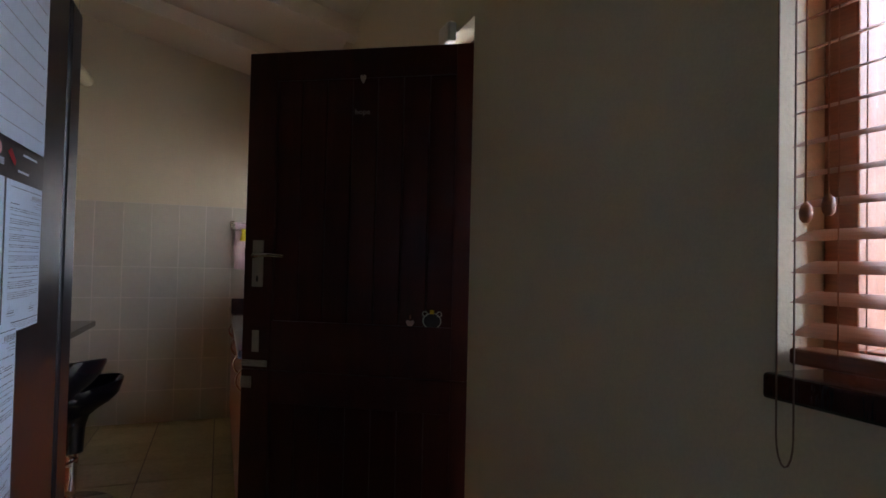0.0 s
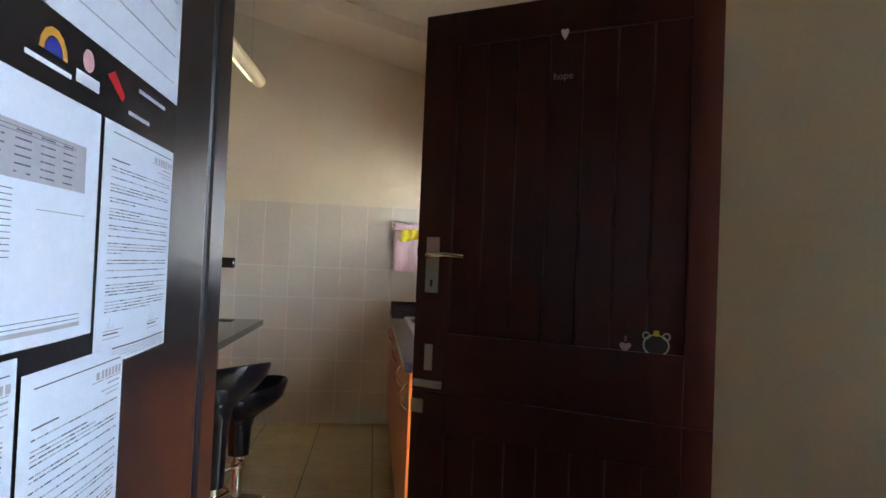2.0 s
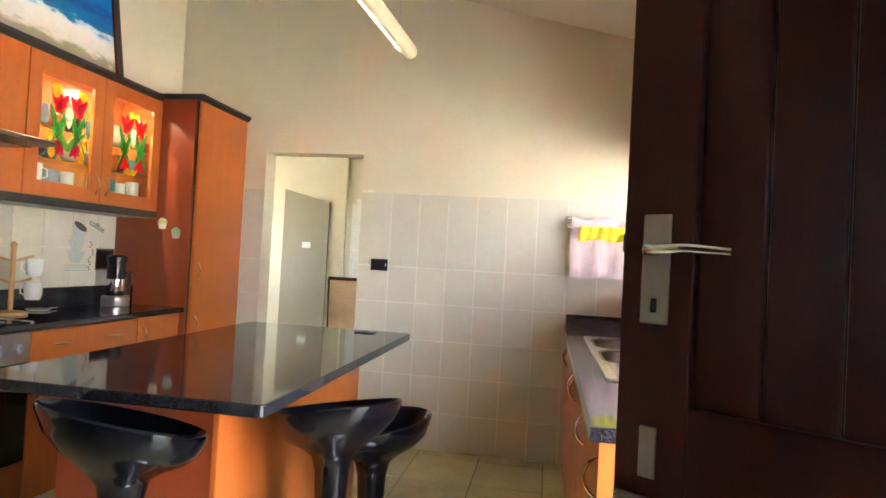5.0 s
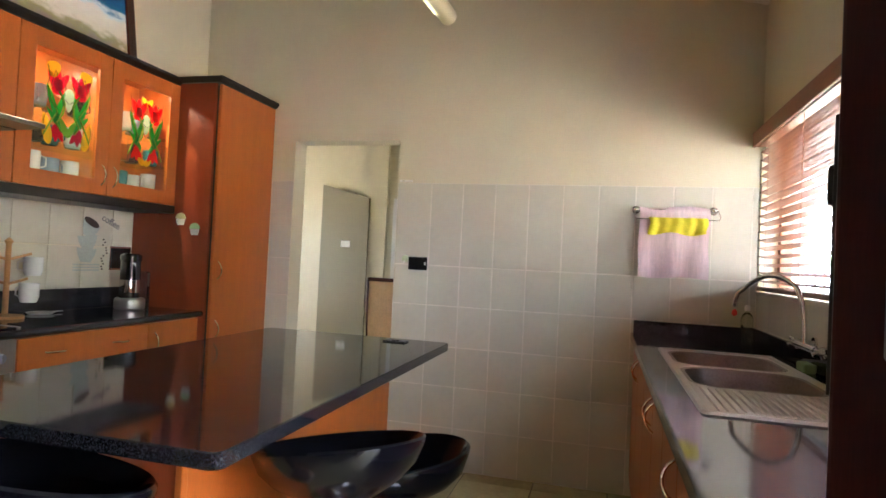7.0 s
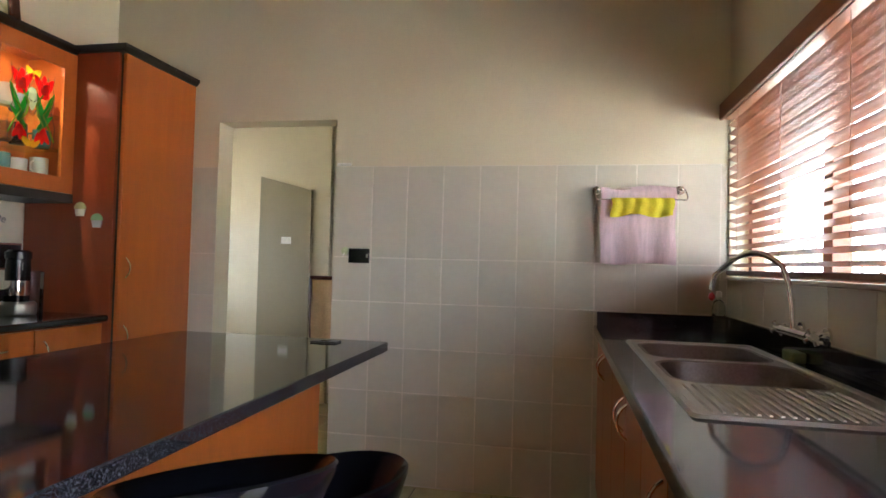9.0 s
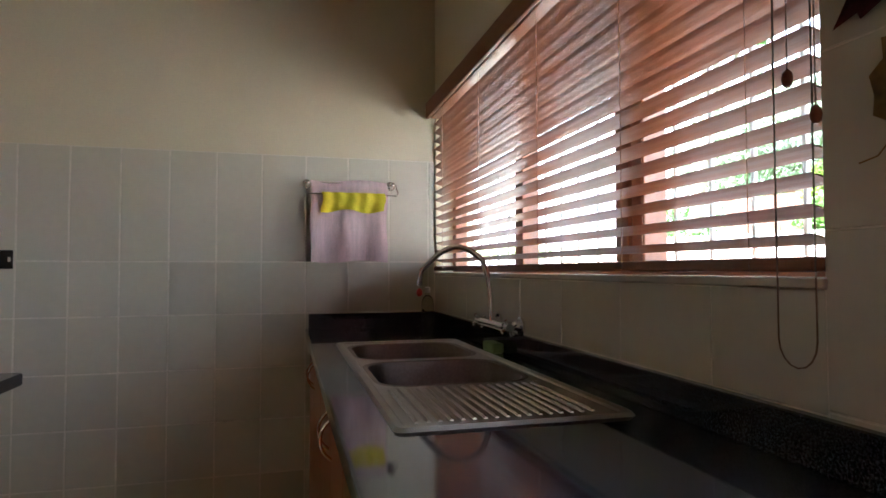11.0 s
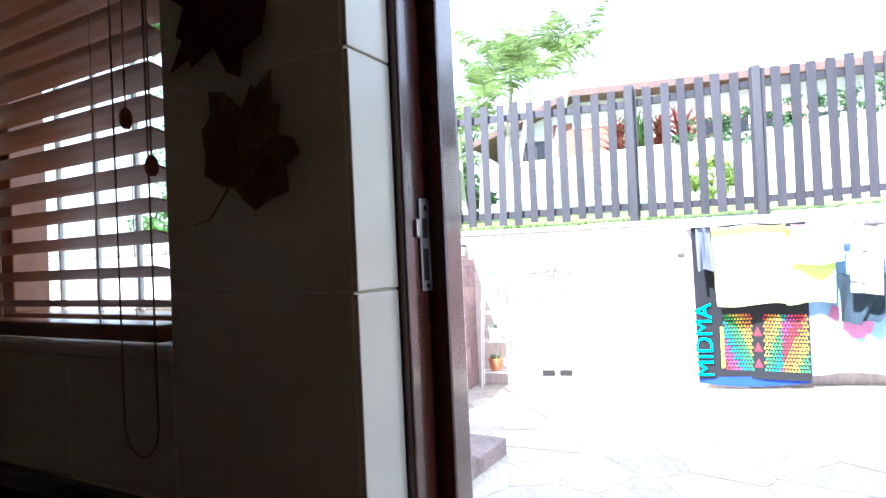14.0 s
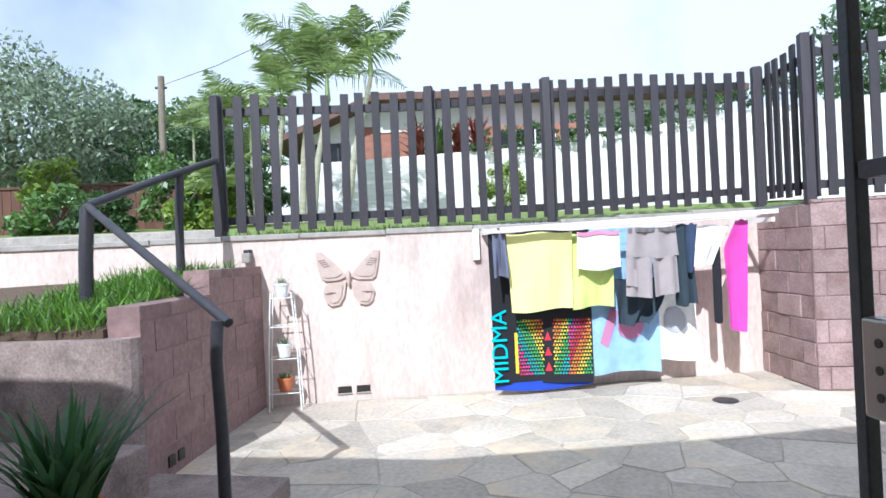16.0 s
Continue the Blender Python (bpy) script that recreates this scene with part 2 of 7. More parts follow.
def thing(name, loc, label, category, group="", kind=""):
    """An empty at a thing's base; its parts hang under it."""
    e = new(name)
    e.empty_display_size = 0.05
    e.location = loc
    PLACE[e] = Vector(loc)
    return tagged(e, label, category, group, kind)


def finish(bm, smooth):
    me = bpy.data.meshes.new("mesh")
    bmesh.ops.recalc_face_normals(bm, faces=bm.faces)
    bm.to_mesh(me)
    bm.free()
    if smooth:
        flags = [p.use_smooth for p in me.polygons]
        if any(flags):
            me.set_sharp_from_angle(angle=radians(38))
            me.polygons.foreach_set("use_smooth", flags)
    return me


def part(name, bm, material, parent, label="", smooth=True):
    """Links a bmesh, drawn in world metres, as one mesh under a thing or a part."""
    me = finish(bm, smooth)
    me.materials.append(material)
    ob = new(name, me)
    ob.parent = parent
    ob.location = -PLACE.get(parent, Vector())
    PLACE[ob] = Vector()
    return tagged(ob, label)


def solid(name, bm, material, label="", category="", group="", kind="", smooth=True):
    """A top-level thing that is one mesh."""
    me = finish(bm, smooth)
    me.materials.append(material)
    return tagged(new(name, me), label, category, group, kind)


def soft(faces):
    for f in faces:
        f.smooth = True


def box(bm, lo, hi, bevel=0.0, m=None):
    g = bmesh.ops.create_cube(bm, size=1)
    vs = g["verts"]
    c = [(a + b) / 2 for a, b in zip(lo, hi)]
    s = [abs(b - a) for a, b in zip(lo, hi)]
    t = Matrix.Translation(c) @ Matrix.Diagonal((*s, 1))
    if m is not None:
        t = m @ t
    bmesh.ops.transform(bm, matrix=t, verts=vs)
    if bevel:
        es = list({e for v in vs for e in v.link_edges})
        bmesh.ops.bevel(bm, geom=es, offset=bevel, segments=2, affect="EDGES", profile=0.5)
    return bm


def prism(bm, pts, axis, a, b):
    """A polygon drawn out along an axis from a to b; pts are the two other coordinates."""
    def at(p, v):
        q = list(p)
        q.insert(axis, v)
        return q
    va, vb = [bm.verts.new(at(p, a)) for p in pts], [bm.verts.new(at(p, b)) for p in pts]
    bm.faces.new(va)
    bm.faces.new(vb[::-1])
    for i in range(len(pts)):
        k = (i + 1) % len(pts)
        bm.faces.new((va[i], va[k], vb[k], vb[i]))
    return bm


def rod(bm, p, q, r, r2=None, seg=10):
    p, q = Vector(p), Vector(q)
    g = bmesh.ops.create_cone(bm, cap_ends=True, segments=seg, radius1=r, radius2=r if r2 is None else r2, depth=(q - p).length)
    bmesh.ops.transform(bm, matrix=Matrix.Translation((p + q) / 2) @ (q - p).to_track_quat("Z", "Y").to_matrix().to_4x4(), verts=g["verts"])
    soft({f for v in g["verts"] for f in v.link_faces})
    return bm


def pipe(bm, pts, r, seg=8, taper=None):
    """A round tube along points."""
    pts = [Vector(p) for p in pts]
    rings = []
    for i, p in enumerate(pts):
        way = (pts[min(i + 1, len(pts) - 1)] - pts[max(i - 1, 0)]).normalized()
        x = way.orthogonal().normalized() if i == 0 else (x - way * x.dot(way)).normalized()
        y = way.cross(x)
        rr = r if taper is None else r + (taper - r) * i / (len(pts) - 1)
        rings.append([bm.verts.new(p + rr * (math.cos(a) * x + math.sin(a) * y)) for a in (2 * math.pi * k / seg for k in range(seg))])
    for s, t in zip(rings, rings[1:]):
        for k in range(seg):
            bm.faces.new((s[k], s[(k + 1) % seg], t[(k + 1) % seg], t[k])).smooth = True
    bm.faces.new(rings[0][::-1])
    bm.faces.new(rings[-1])
    return bm


def lathe(bm, profile, at=(0, 0, 0), seg=24, rim=None):
    """A turned body from (radius, height) pairs; rim(angle, height) may bend the height."""
    rings = []
    for r, z in profile:
        ring = []
        for k in range(seg):
            a = 2 * math.pi * k / seg
            zz = z if rim is None else rim(a, r, z)
            ring.append(bm.verts.new((at[0] + r * math.cos(a), at[1] + r * math.sin(a), at[2] + zz)))
        rings.append(ring)
    for s, t in zip(rings, rings[1:]):
        for k in range(seg):
            bm.faces.new((s[k], s[(k + 1) % seg], t[(k + 1) % seg], t[k])).smooth = True
    bm.faces.new(rings[0][::-1])
    bm.faces.new(rings[-1])
    return bm


def flat(bm, pts, depth):
    """A closed outline of 3D points given a thickness along the vector depth."""
    d = Vector(depth)
    va, vb = [bm.verts.new(p) for p in pts], [bm.verts.new(Vector(p) + d) for p in pts]
    bm.faces.new(va)
    bm.faces.new(vb[::-1])
    for i in range(len(pts)):
        k = (i + 1) % len(pts)
        bm.faces.new((va[i], va[k], vb[k], vb[i]))
    return bm


def B():
    return bmesh.new()


def sheet(fn, nu, nv, thick):
    """A cloth from fn(u, v) -> point, with a second face thick away along its normals."""
    bm = B()
    g = [[bm.verts.new(fn(i / nu, j / nv)) for j in range(nv + 1)] for i in range(nu + 1)]
    for i in range(nu):
        for j in range(nv):
            bm.faces.new((g[i][j], g[i + 1][j], g[i + 1][j + 1], g[i][j + 1]))
    bm.normal_update()
    bmesh.ops.solidify(bm, geom=bm.faces[:], thickness=thick)
    soft(bm.faces)
    return bm


def lettering(text, size, m, material, parent, name="lettering", depth=0.0008):
    """Words in the built-in font as a thin mesh; m puts its x-y plane in place."""
    cu = bpy.data.curves.new("text", "FONT")
    cu.body, cu.size, cu.extrude, cu.align_x, cu.align_y = text, size, depth, "CENTER", "CENTER"
    tmp = new("text", cu)
    me = bpy.data.meshes.new_from_object(tmp.evaluated_get(bpy.context.evaluated_depsgraph_get()))
    bpy.data.objects.remove(tmp)
    me.transform(m)
    me.materials.clear()
    me.materials.append(material)
    ob = new(name, me)
    ob.parent, ob.location = parent, -PLACE.get(parent, Vector())
    PLACE[ob] = Vector()
    return ob


def pieces(name, cells, material, parent, gap, depth, axis, front, bevel=0.002):
    """Tiles: one object each, alike ones on one mesh. cells: (a0, a1, b0, b1) on the two axes other than axis; front: the face's
    coordinate; depth signed, from the face into the wall."""
    meshes = {}
    for a0, a1, b0, b1 in cells:
        w, h = a1 - a0 - gap, b1 - b0 - gap
        if w < 0.008 or h < 0.008:
            continue
        key = (round(w, 3), round(h, 3))
        if key not in meshes:
            bm = B()
            lo, hi = [-w / 2, -h / 2], [w / 2, h / 2]
            lo.insert(axis, min(0, depth)), hi.insert(axis, max(0, depth))
            box(bm, lo, hi, bevel)
            me = finish(bm, True)
            me.materials.append(material)
            meshes[key] = me
        c = [(a0 + a1) / 2, (b0 + b1) / 2]
        c.insert(axis, front)
        ob = new(name, meshes[key])
        ob.parent = parent
        ob.location = Vector(c) - PLACE.get(parent, Vector())
        ob.rotation_euler = [0.0025 * math.sin(7.1 * c[0] + 3.3 * c[1] + 5.7 * c[2] + k) if k != axis else 0.0 for k in range(3)]


def grid_cells(a_joints, b_joints):
    return [(a0, a1, b0, b1) for a0, a1 in zip(a_joints, a_joints[1:]) for b0, b1 in zip(b_joints, b_joints[1:])]


# ---- the kitchen's shell ----
WEST, SOUTH = -3.5, -7.0
DOOR_Y0, DOOR_Y1, DOOR_Z = -3.55, -2.53, 2.08
WIN_Y0, WIN_Y1, WIN_Z0, WIN_Z1 = -2.245, -0.016, 1.172, 2.0
WIN2_Y0, WIN2_Y1, WIN2_Z0 = -5.95, -4.635, 1.165


def roof_z(x):
    return 2.725 - 0.25 * x


bm = B()
prism(bm, [(WEST - 0.15, -0.1), (-2.79, -0.1), (-2.79, roof_z(-2.79)), (WEST - 0.15, roof_z(WEST - 0.15))], 1, 0.0015, 0.15)
prism(bm, [(-2.06, -0.1), (0.2, -0.1), (0.2, roof_z(0.2)), (-2.06, roof_z(-2.06))], 1, 0.0015, 0.15)
prism(bm, [(-2.79, 2.0), (-2.06, 2.0), (-2.06, roof_z(-2.06)), (-2.79, roof_z(-2.79))], 1, 0.0015, 0.15)
wall_north = solid("wall_north", bm, CREAM, "cream painted gable wall with an opening and tiles below", "wall", kind="structure", smooth=False)

bm = B()
X0, X1, ZT = 0.0015, 0.2, 2.74
for y0, y1, z0, z1 in ((WIN_Y1, 0.0014, -0.1, ZT), (WIN_Y0, WIN_Y1, -0.1, WIN_Z0), (WIN_Y0, WIN_Y1, WIN_Z1, ZT), (DOOR_Y1, WIN_Y0, -0.1, ZT),
                       (DOOR_Y0, DOOR_Y1, DOOR_Z, ZT), (DOOR_Y0, DOOR_Y1, -0.1, -0.004), (WIN2_Y1, DOOR_Y0, -0.1, ZT), (WIN2_Y0, WIN2_Y1, -0.1, WIN2_Z0),
                       (WIN2_Y0, WIN2_Y1, WIN_Z1, ZT), (SOUTH - 0.15, WIN2_Y0, -0.1, ZT)):
    box(bm, (X0, y0, z0), (X1, y1, z1))
wall_east = solid("wall_east", bm, CREAM, "cream painted outer wall with two windows and the back door", "wall", kind="structure", smooth=False)
bm = box(B(), (WEST - 0.15, SOUTH - 0.15, -0.1), (WEST, 0.001, roof_z(WEST)))
wall_west = solid("wall_west", bm, CREAM, "cream painted kitchen wall behind the cabinets", "wall", kind="structure", smooth=False)
bm = prism(B(), [(WEST, -0.1), (0.001, -0.1), (0.001, roof_z(0)), (WEST, roof_z(WEST))], 1, SOUTH - 0.15, SOUTH)
solid("wall_south", bm, CREAM, "plain cream painted wall closing the room", "wall", kind="structure", smooth=False)

# sloping ceiling with painted rafters in the one mesh
bm = prism(B(), [(WEST - 0.15, roof_z(WEST - 0.15)), (0.2, roof_z(0.2)), (0.2, roof_z(0.2) + 0.04), (WEST - 0.15, roof_z(WEST - 0.15) + 0.04)], 1, SOUTH - 0.15, 0.15)
for y in (-0.85, -1.75, -2.65, -3.55, -4.45, -5.35, -6.25):
    prism(bm, [(WEST, roof_z(WEST)), (0.003, roof_z(0.003)), (0.003, roof_z(0.003) - 0.10), (WEST, roof_z(WEST) - 0.10)], 1, y - 0.06, y + 0.06)
solid("ceiling", bm, CEIL, "sloping cream painted ceiling with exposed rafters", "ceiling", kind="structure", smooth=False)
bm = B()
# Eave heights are set so the unseen roof edge casts the courtyard shadow.
SHADOW_EAVES = [(3.6, 2.55), (-1.6, 2.64), (-3.48, 3.11), (-4.9, 3.53), (SOUTH - 3, 4.17)]
for (ya, za), (yb, zb) in zip(SHADOW_EAVES, SHADOW_EAVES[1:]):
    wa, wb = (roof_z(WEST - 0.4) + 0.06 + 0.44 * (3.6 - y) / (6.6 - SOUTH) for y in (ya, yb))
    ma, mb = max(za, 2.73), max(zb, 2.73)
    flat(bm, [(WEST - 0.4, ya, wa), (WEST - 0.4, yb, wb), (0.205, yb, mb), (0.205, ya, ma)], (0, 0, 0.06))
    flat(bm, [(0.206, ya, ma), (0.206, yb, mb), (0.60, yb, zb), (0.60, ya, za)], (0, 0, 0.05))
solid("roof", bm, ROOF, "unseen brown roof, its overhanging eave line shaped to cast the courtyard shadow", "roof", kind="structure", smooth=False)

floor = solid("floor", box(B(), (WEST - 1.3, SOUTH, -0.1), (0.2, 3.3, -0.004)), FLOOR_GROUT, "dark grouted floor bed under beige tiles", "floor", kind="structure", smooth=False)

# back door: frame with rebate, strike plate, and the stable door standing open
frame_root = thing("door_frame", (0.12, DOOR_Y1, 0), "dark varnished wooden door frame with a steel strike plate", "door frame", kind="structure")
bm = B()
for s, y in ((1, DOOR_Y1), (-1, DOOR_Y0)):
    box(bm, (0.078, y - s * 0.016, -0.004), (0.1275, y + s * 0.03, 2.06), 0.003)
    box(bm, (0.127, y - s * 0.038, -0.004), (0.171, y + s * 0.03, 2.06), 0.004)
box(bm, (0.078, DOOR_Y0, 2.04), (0.1275, DOOR_Y1, DOOR_Z + 0.02), 0.003)
box(bm, (0.127, DOOR_Y0, 2.02), (0.171, DOOR_Y1, DOOR_Z + 0.02), 0.004)
part("jamb", bm, FRAME_WOOD, frame_root)
bm = B()
sy = DOOR_Y1 - 0.0165
for z0, z1 in ((1.236, 1.248), (1.285, 1.297), (1.320, 1.343)):
    box(bm, (0.105, sy - 0.0022, z0), (0.1265, sy + 0.001, z1), 0.0006)
for x0, x1 in ((0.105, 0.1095), (0.1225, 0.1265)):
    box(bm, (x0, sy - 0.002, 1.238), (x1, sy + 0.001, 1.338), 0.0005)
box(bm, (0.096, sy - 0.0035, 1.298), (0.106, sy + 0.001, 1.319), 0.0015)
strike = part("strike_plate", bm, STEEL, frame_root, "worn steel strike plate")
for z in (1.332, 1.242):
    part("screw", rod(B(), (0.116, sy - 0.003, z), (0.116, sy, z), 0.0033), CHROME, strike)
bm = B()
box(bm, (0.109, sy - 0.0006, 1.247), (0.123, sy + 0.002, 1.286))
box(bm, (0.109, sy - 0.0006, 1.296), (0.123, sy + 0.002, 1.321))
part("bolt_hole", bm, BLACK_TRIM, strike)
bm = box(B(), (-0.01, DOOR_Y0 + 0.02, -0.03), (0.34, DOOR_Y1 - 0.02, 0.012), 0.008)
solid("door_sill", bm, CAP, "worn grey threshold under the back door", "threshold", kind="structure")

# reveal tiles of the jamb and the window sill tiles
HINGE, FREE = Vector((0.090, -3.475, 0)), Vector((-0.629, -3.032, 0))
ang = math.atan2(FREE.y - HINGE.y, FREE.x - HINGE.x)
DW = (FREE - HINGE).length
M = Matrix.Translation(HINGE) @ Matrix.Rotation(ang, 4, "Z")
# along local x from hinge to free edge; local +y is the face towards the approaching walker
door = thing("door_1", HINGE, "dark stained wooden stable door standing open", "door", kind="structure")


def dbox(bm, x0, x1, y0, y1, z0, z1, bv=0.003):
    return box(bm, (x0, y0, z0), (x1, y1, z1), bv, M)


for name, z0, z1, rail_t, rail_b in (("upper_leaf", 0.925, 2.03, 0.10, 0.17), ("lower_leaf", 0.012, 0.923, 0.11, 0.18)):
    bm = B()
    dbox(bm, 0, 0.105, -0.02, 0.02, z0, z1)
    dbox(bm, DW - 0.105, DW, -0.02, 0.02, z0, z1)
    dbox(bm, 0.1045, DW - 0.1045, -0.0195, 0.0195, z1 - rail_t, z1)
    dbox(bm, 0.1045, DW - 0.1045, -0.0195, 0.0195, z0, z0 + rail_b)
    leaf = part(name, bm, DOOR_WOOD, door)
    part("backing", dbox(B(), 0.10, DW - 0.10, -0.014, -0.003, z0 + rail_b - 0.01, z1 - rail_t + 0.01, 0), DOOR_WOOD, leaf)
    n = 7
    w = (DW - 0.209) / n
    for k in range(n):
        bm = dbox(B(), 0.1045 + k * w + 0.0015, 0.1045 + (k + 1) * w - 0.0015, -0.008, 0.006, z0 + rail_b - 0.005, z1 - rail_t + 0.005, 0.004)
        part("board", bm, DOOR_WOOD, leaf)
part("rebate_strip", dbox(B(), 0.001, DW - 0.001, -0.016, 0.012, 0.912, 0.938, 0.001), DOOR_WOOD, door)
bm = B()
hx = DW - 0.052
dbox(bm, hx - 0.021, hx + 0.021, 0.0195, 0.0245, 1.21, 1.372, 0.003)
dbox(bm, hx - 0.021, hx + 0.021, -0.0245, -0.0195, 1.21, 1.372, 0.003)
plate = part("lock_plate", bm, STEEL, door, "brushed steel lock plate with a keyhole")
bm = B()
pts = [M @ Vector(p) for p in ((hx, 0.022, 1.318), (hx, 0.055, 1.318), (hx - 0.015, 0.064, 1.319), (hx - 0.06, 0.066, 1.322), (hx - 0.115, 0.062, 1.318))]
pipe(bm, pts, 0.009, 10, 0.006)
part("handle", bm, CHROME, plate, "chrome lever handle")
bm = dbox(B(), hx - 0.004, hx + 0.004, 0.0235, 0.0252, 1.228, 1.248, 0.001)
part("keyhole", bm, BLACK_TRIM, plate)
bm = B()
dbox(bm, hx - 0.045, hx + 0.048, 0.0195, 0.027, 0.935, 0.957, 0.002)
rod(bm, M @ Vector((hx - 0.04, 0.03, 0.946)), M @ Vector((hx + 0.045, 0.03, 0.946)), 0.005)
part("sliding_bolt", bm, STEEL, door, "small steel sliding bolt")
bm = dbox(B(), hx - 0.012, hx + 0.014, 0.0195, 0.024, 0.985, 1.06, 0.002)
dbox(bm, hx + 0.012, hx + 0.052, 0.0195, 0.026, 0.86, 0.90, 0.002)
part("latch_keep", bm, STEEL, door)
bm = dbox(B(), DW + 0.0005, DW + 0.004, -0.011, 0.011, 1.18, 1.38, 0.001)
dbox(bm, DW + 0.003, DW + 0.009, -0.007, 0.007, 1.315, 1.345, 0.003)
part("latch_edge_plate", bm, BLACK_TRIM, door)
bm = B()
for z in (0.25, 1.75, 1.10, 0.75):
    rod(bm, M @ Vector((-0.006, 0.018, z - 0.05)), M @ Vector((-0.006, 0.018, z + 0.05)), 0.007)
part("hinge", bm, STEEL, door)
# little ornaments hung on the leaf
orn = thing("bear_frame_ornament", M @ Vector((0.171, 0.008, 1.085)), "small wire bear-head outline with a yellow bow on the door", "ornament")
bm = B()
ring = [M @ Vector((0.171 + 0.030 * math.cos(a), 0.012, 1.115 + 0.026 * math.sin(a))) for a in np.linspace(0, 2 * math.pi, 20)]
pipe(bm, ring, 0.0022, 6)
for sx in (-1, 1):
    pipe(bm, [M @ Vector((0.171 + sx * 0.024 + 0.008 * math.cos(a), 0.012, 1.138 + 0.008 * math.sin(a))) for a in np.linspace(0, 2 * math.pi, 12)], 0.002, 6)
part("outline", bm, mat("pale_green_wire", (0.45, 0.50, 0.38), 0.5), orn)
bm = flat(B(), [M @ Vector((0.171 + 0.029 * math.cos(a), 0.008, 1.115 + 0.025 * math.sin(a))) for a in np.linspace(0, 2 * math.pi, 20)[:-1]], M.to_3x3() @ Vector((0, 0.002, 0)))
part("board", bm, BLACK_TRIM, orn)
bm = dbox(B(), 0.164, 0.178, 0.010, 0.018, 1.138, 1.152, 0.003)
part("bow", bm, YELLOW, orn, "yellow bow")
heart = thing("heart_ornament", M @ Vector((0.245, 0.008, 1.09)), "small pink heart ornament hung on the door", "ornament")
bm = flat(B(), [M @ Vector((0.245 + 0.0011 * 16 * math.sin(a) ** 3 * 0.8, 0.007, 1.105 + 0.0009 * (13 * math.cos(a) - 5 * math.cos(2 * a) - 2 * math.cos(3 * a)))) for a in np.linspace(0, 2 * math.pi, 24)[:-1]], M.to_3x3() @ Vector((0, 0.006, 0)))
part("heart", bm, mat("pink_ceramic", (0.55, 0.36, 0.34), 0.5), heart)
bm = dbox(B(), 0.242, 0.248, 0.008, 0.012, 1.118, 1.132, 0.001)
part("loop", bm, SLAT_WOOD, heart)
peg = thing("heart_hook", M @ Vector((0.425, 0.02, 1.90)), "tiny pale heart hook on the door's top rail", "hook")
bm = flat(B(), [M @ Vector((0.425 + 0.0008 * 16 * math.sin(a) ** 3 * 0.8, 0.0215, 1.925 + 0.0011 * (13 * math.cos(a) - 5 * math.cos(2 * a) - 2 * math.cos(3 * a)))) for a in np.linspace(0, 2 * math.pi, 20)[:-1]], M.to_3x3() @ Vector((0, 0.005, 0)))
part("hook", bm, WHITE_PL, peg)
word = thing("hope_word_ornament", M @ Vector((0.43, 0.007, 1.80)), "small pale wire word hung on the door boards", "ornament")
lettering("hope", 0.027, M @ Matrix.Translation((0.43, 0.0085, 1.815)) @ Matrix.Rotation(math.pi, 4, "Z") @ Matrix.Rotation(math.pi / 2, 4, "X"), mat("pale_wire", (0.32, 0.25, 0.2), 0.5, bump=0), word)

# white lintel edge piece above the door's hinge
solid("door_closer_cap", box(B(), (-0.03, -3.40, 2.05), (0.003, -3.30, 2.12), 0.008), WHITE_PL, "white plastic cap above the back door", "cap")


# ---- windows and wooden blinds ----
def window(name, y0, y1, z0, z1, mullions):
    root = thing(name, (0.1, (y0 + y1) / 2, z0), "timber window with clear panes behind a wooden blind", "window", kind="structure")
    bm = B()
    box(bm, (0.09, y0, z0), (0.15, y0 + 0.05, z1), 0.003)
    box(bm, (0.09, y1 - 0.05, z0), (0.15, y1, z1), 0.003)
    box(bm, (0.091, y0 + 0.049, z1 - 0.05), (0.149, y1 - 0.049, z1), 0.003)
    box(bm, (0.091, y0 + 0.049, z0), (0.149, y1 - 0.049, z0 + 0.035), 0.003)
    part("window_frame", bm, SLAT_WOOD, root)
    for y, w in mullions:
        part("mullion", box(B(), (0.088, y - w / 2, z0 + 0.034), (0.152, y + w / 2, z1 - 0.049), 0.003), SLAT_WOOD, root)
    edges = [y0 + 0.05] + [y for y, w in mullions] + [y1 - 0.05]
    for a, b in zip(edges, edges[1:]):
        pane = part("pane", box(B(), (0.118, a + 0.005, z0 + 0.03), (0.122, b - 0.005, z1 - 0.045)), GLASS, root, smooth=False)
        pane.visible_shadow = False
    return root


win = window("window_1", WIN_Y0, WIN_Y1, WIN_Z0, WIN_Z1, [(-1.655, 0.05), (-1.585, 0.06), (-0.90, 0.075)])
for k in range(18):
    part("burglar_bar", rod(B(), (0.172, WIN_Y0 + 0.07 + 0.122 * k, WIN_Z0 + 0.005), (0.172, WIN_Y0 + 0.07 + 0.122 * k, WIN_Z1 - 0.01), 0.006, seg=8), WHITE_PL, win, "white painted burglar bar")
window("window_2", WIN2_Y0, WIN2_Y1, WIN2_Z0, WIN_Z1, [(-5.3, 0.06), (-4.80, 0.05)])
solid("window_sill_1", box(B(), (-0.008, WIN_Y0 - 0.004, WIN_Z0 - 0.012), (0.09, WIN_Y1 + 0.004, WIN_Z0 + 0.004), 0.003), WHITE_TILE, "pale tiled window sill above the sink", "sill", kind="structure")
solid("window_sill_2", box(B(), (-0.03, WIN2_Y0 - 0.02, WIN2_Z0 - 0.032), (0.088, WIN2_Y1 - 0.004, WIN2_Z0 + 0.003), 0.005), FRAME_WOOD, "dark wooden window sill", "sill", kind="structure")


